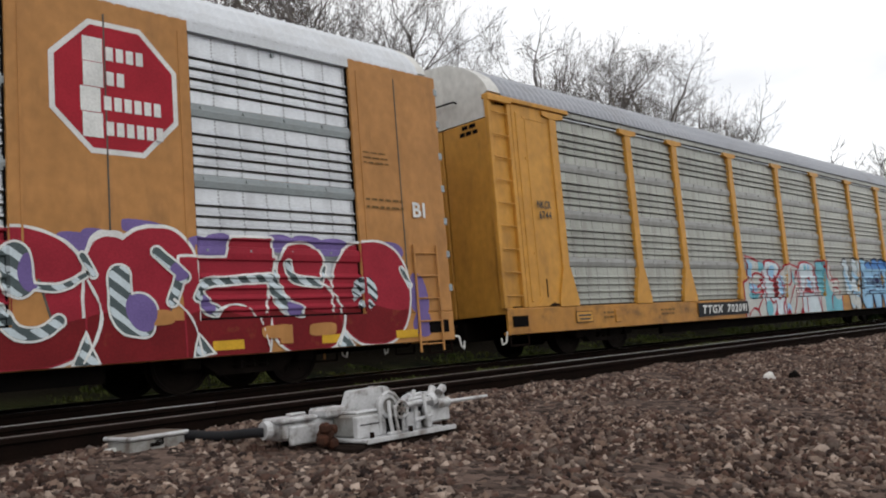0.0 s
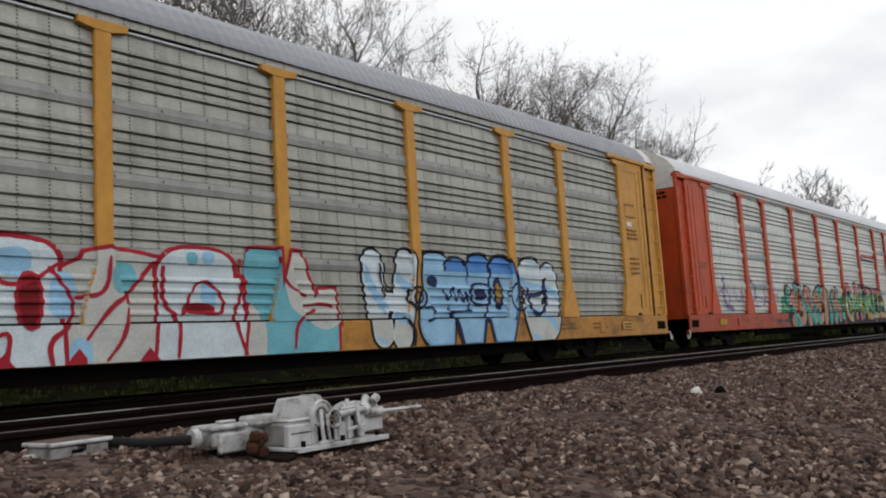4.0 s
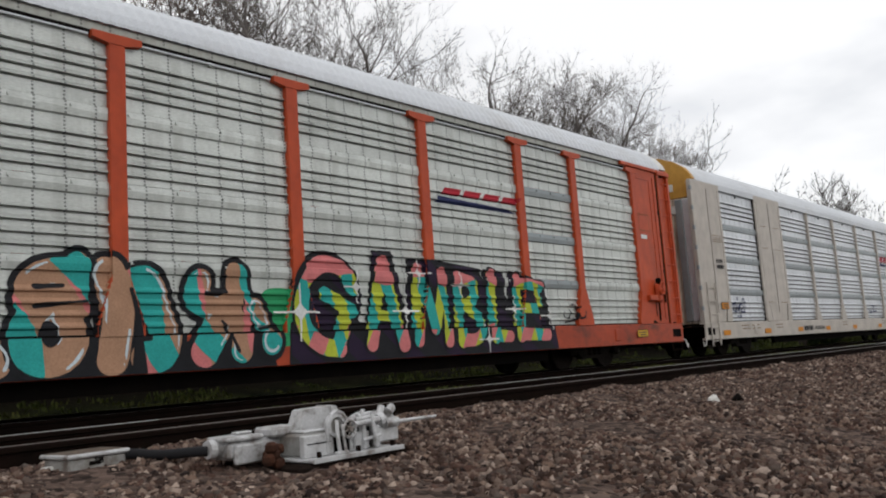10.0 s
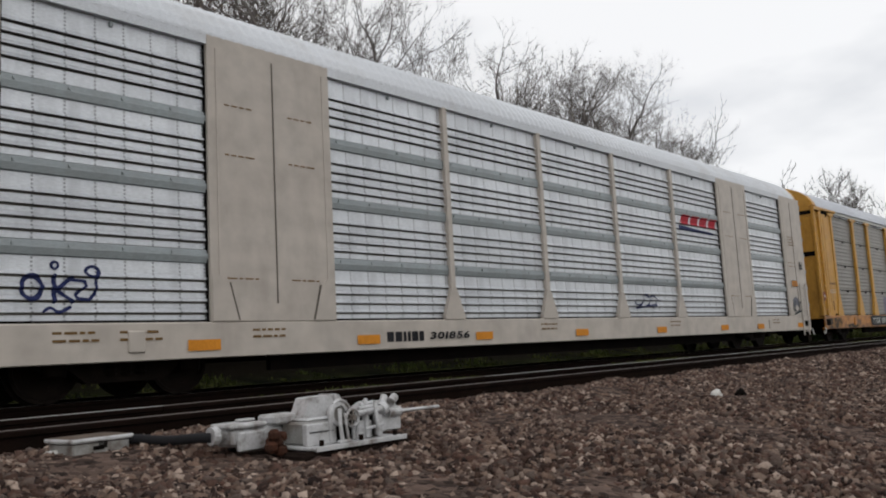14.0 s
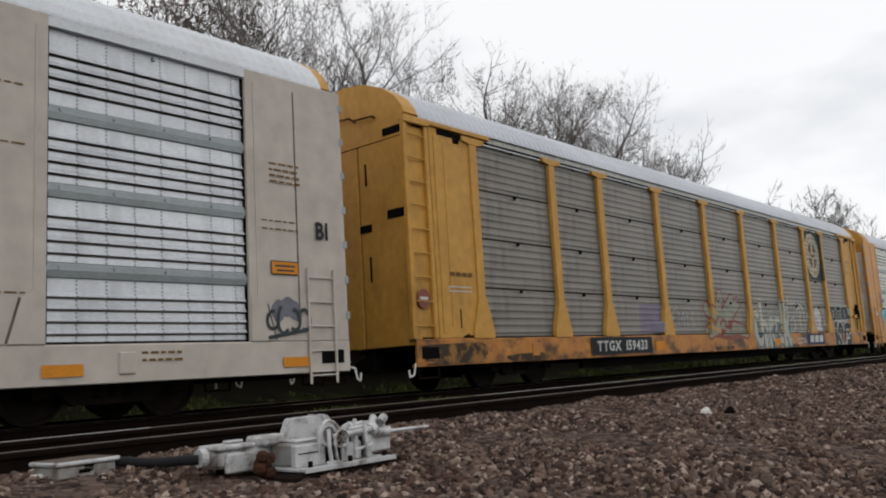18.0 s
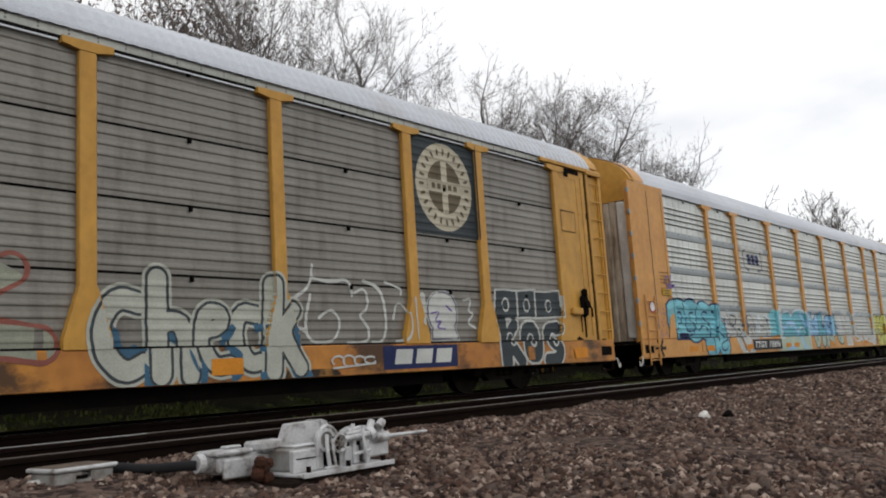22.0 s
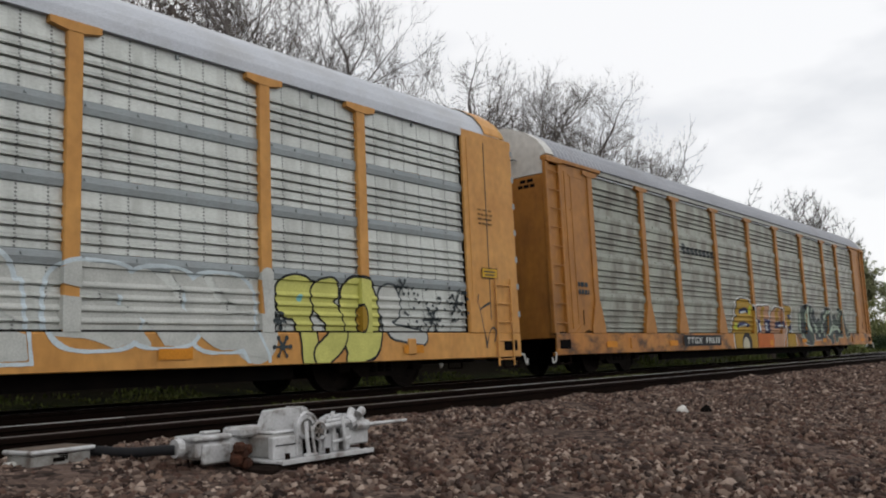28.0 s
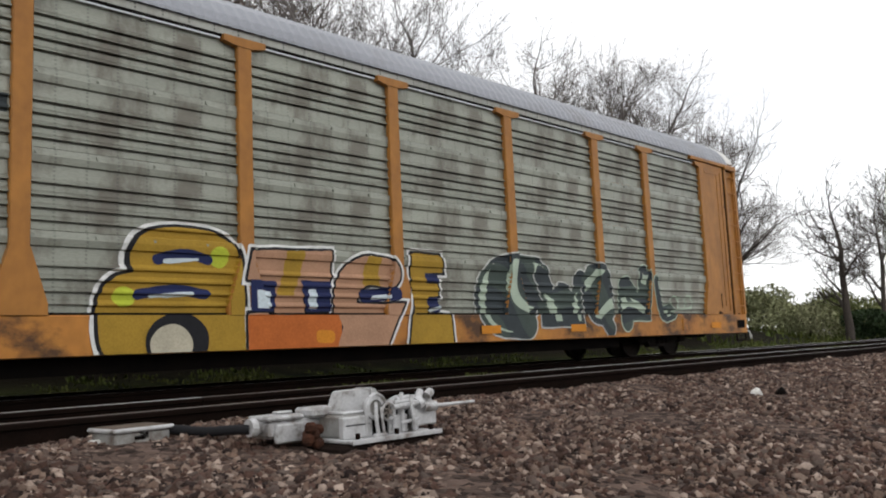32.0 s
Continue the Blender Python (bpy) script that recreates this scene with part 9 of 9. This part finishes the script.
for i, (az, y, h) in enumerate(((30.6, 26, 14.2), (32.6, 27, 13.6), (27.5, 27, 13.4))):
    tree(at(az, y), y, h, 350 + i, OAK, 4, 36, 0.2, (6, 5, 4, 4), 0.4, 4200, 0.075, M_OAK, 0.018)
tree(at(64.5, 18), 18, 11.2, 401, "sparse bare tree with crooked upper limbs", 4, 38, 0.04, (4, 4, 4, 3), 0.58, 0, thick=0.022, lean=(0.17, 0), twig=M_BARK, fine=0.013)
tree(at(71.6, 15.5), 15.5, 8.8, 411, "dark bare tree with crooked open limbs by the track", 4, 56, 0.03, (6, 5, 4, 3), 0.45, 0, thick=0.026, twig=M_BARK, fine=0.016)
tree(at(73.6, 16), 16, 10.4, 412, "dark bare tree with crooked open limbs by the track", 5, 44, 0.12, (5, 4, 4, 3), 0.42, 0, thick=0.017, twig=M_BARK, fine=0.014)
tree(at(75.2, 17), 17, 11.4, 413, "dark bare tree with crooked open limbs by the track", 5, 40, 0.18, (5, 4, 4, 3), 0.42, 250, 0.08, M_HAZE, 0.018, twig=M_BARK, fine=0.014)
for i, (az, y, h) in enumerate(((77.3, 20, 9.6), (79.0, 22, 9.6), (80.5, 24, 16), (82.0, 24, 17), (83.5, 22, 20))):
    tree(at(az, y), y, h, 420 + i, "slender tree in first green leaf", 4, 32, 0.3, (5, 5, 4, 3), 0.5, 7000, 0.15, M_HAZE, 0.015)


def shrub(x, y, h, w, seed, mat, label, leaves=3600, size=0.12):
    rnd = random.Random(seed)
    rng = np.random.default_rng(seed)
    t = thing("bush", pose(x, y, lie(y, x)), label, "bush")
    out, tips = {0: [], 1: [], 2: []}, []
    for _ in range(5):
        grow(rnd, (rnd.uniform(-0.2, 0.2) * w, rnd.uniform(-0.2, 0.2) * w, -0.1), (rnd.uniform(-0.5, 0.5), rnd.uniform(-0.5, 0.5), 1), h * 0.45, 0.03, 1, 3, out, tips, 35, 0.2, (3, 3, 3))
    v, f = tubes(out[1] + out[2], 4)
    part("stem_frame", mesh_np("stem_frame", v, f, M_BARK), t)
    cs = [(rnd.uniform(-0.5, 0.5) * w, rnd.uniform(-0.5, 0.5) * w, h * rnd.uniform(0.15, 0.78)) for _ in range(14)]
    rs = [(w * rnd.uniform(0.16, 0.3), w * rnd.uniform(0.16, 0.3), h * rnd.uniform(0.14, 0.26)) for _ in cs]
    v, f = leaf_cloud(rng, cs, rs, leaves, size)
    part("foliage", mesh_np("foliage", v, f, mat), t)


for i, (az, y, h, w, mt) in enumerate(((66.8, 19, 2.6, 4.0, M_HAZE), (68.4, 20, 3.4, 4.4, M_HAZE), (70.2, 19.5, 3.0, 3.6, M_LEAF), (71.2, 20, 3.6, 4, M_LEAF), (72.0, 22, 3.0, 4, M_LEAF), (72.8, 15.5, 1.9, 2.4, M_LEAF_DARK), (74.6, 17, 2.2, 4, M_LEAF), (76.0, 19, 4.6, 5, M_LEAF),
                                       (77.2, 21, 5.4, 6, M_LEAF), (78.2, 17, 2.6, 5, M_LEAF_DARK), (79.4, 18, 3.4, 6, M_LEAF), (80.8, 18, 3.6, 7, M_LEAF_DARK), (82.2, 18, 4.6, 8, M_LEAF), (84, 18, 6, 9, M_LEAF))):
    shrub(at(az, y), y, h, w, 500 + i, mt, "dark evergreen bush beside the track" if mt is M_LEAF_DARK else "green bush in spring leaf beside the track")

rng_u = np.random.default_rng(77)
# Canopy added behind the cars, out of sight, to shade the bank.
cs = [(x + rng_u.uniform(-0.4, 0.4), 16.6 + rng_u.uniform(0, 6.5), rng_u.uniform(1.3, 4.0)) for x in np.arange(-16, 35, 0.10)]
v, f = leaf_cloud(rng_u, cs, [(0.9, 0.9, 0.75)] * len(cs), 60000, 0.22)
tagged(new("undergrowth", mesh_np("undergrowth", v, f, M_LEAF_DARK)), "unseen leaf canopy added along the wood to shade the bank", "undergrowth", kind="stuff")
segs = []
for _ in range(900):
    x, y = rng_u.uniform(-14, 42), rng_u.uniform(21.5, 32)
    h = rng_u.uniform(2, 7)
    dx, dy = rng_u.uniform(-0.5, 0.5, 2)
    segs.append((x, y, -0.5, x + dx, y + dy, h, 0.05, 0.015))
    for _k in range(4):
        z = h * rng_u.uniform(0.4, 0.95)
        g = z / h
        a = rng_u.uniform(0, 6.28)
        segs.append((x + dx * g, y + dy * g, z, x + dx * g + math.cos(a), y + dy * g + math.sin(a), z + 0.8, 0.018, 0.006))
v, f = tubes(segs, 4)
tagged(new("saplings", mesh_np("saplings", v, f, M_BARK)), "thicket of thin bare saplings in the wood", "saplings", kind="stuff")
cs = [(x + rng_u.uniform(-3, 3), 70 + rng_u.uniform(0, 25), rng_u.uniform(1, 7)) for x in np.arange(-120, 420, 3.0)]
v, f = leaf_cloud(rng_u, cs, [(4.5, 3.5, 3.2)] * len(cs), 16000, 0.8)
tagged(new("far_woods", mesh_np("far_woods", v, f, M_HAZE)), "distant hazy woods along the horizon", "woods", kind="stuff")


# ---- low white building beyond the bushes ----
def build_shed():
    s = thing("shed", pose(at(72.6, 38), 38, lie(38, 120), 0, 0, -25), "low white metal shed seen beyond the bushes", "building")
    part("wall", Geo().box(-7, 7, -4, 4, 0, 1.9).mesh("wall", M_WHITE), s)
    part("roof", Geo().strip([(-4.4, 1.85), (-4.4, 2.0), (0, 3.1), (4.4, 2.0), (4.4, 1.85), (0, 2.9)], -7.4, 7.4, 0, True).mesh("roof", M_ROOF_WHITE), s, None, "pale low-pitched metal roof")
    for x in (-4.5, -1.5, 1.5):
        part("window", Geo().box(x, x + 1.0, -4.05, -3.99, 0.8, 1.5, 0.02).mesh("window", M_DARK), s)
    part("door", Geo().box(4, 5, -4.05, -3.99, 0, 1.85, 0.02).mesh("door", M_BOXPAINT), s)


build_shed()

build_track("track_main", FAR_C, "rusty railway track under the freight train")
build_track("track_siding", NEAR_C, "rusty railway track with worn wooden ties in ballast", joint=4.3)


def train_at(t):
    """Metres that the train has gone by t."""
    for (a, sa), (b, sb) in zip(TRAVEL, TRAVEL[1:]):
        if t <= b:
            return sa + (sb - sa) * (t - a) / (b - a)
    return TRAVEL[-1][1]


def motions():
    for car, x0 in CARS:
        walk(car, [(t, pose(x0 - s, FAR_C, 0)) for t, s in TRAVEL])
    for wheel, dx in WHEELS:
        walk(wheel, [(i / 10, pose(dx, 0, 0.42, 0, -math.degrees(train_at(i / 10) / 0.42), 0)) for i in range(321)])


motions()
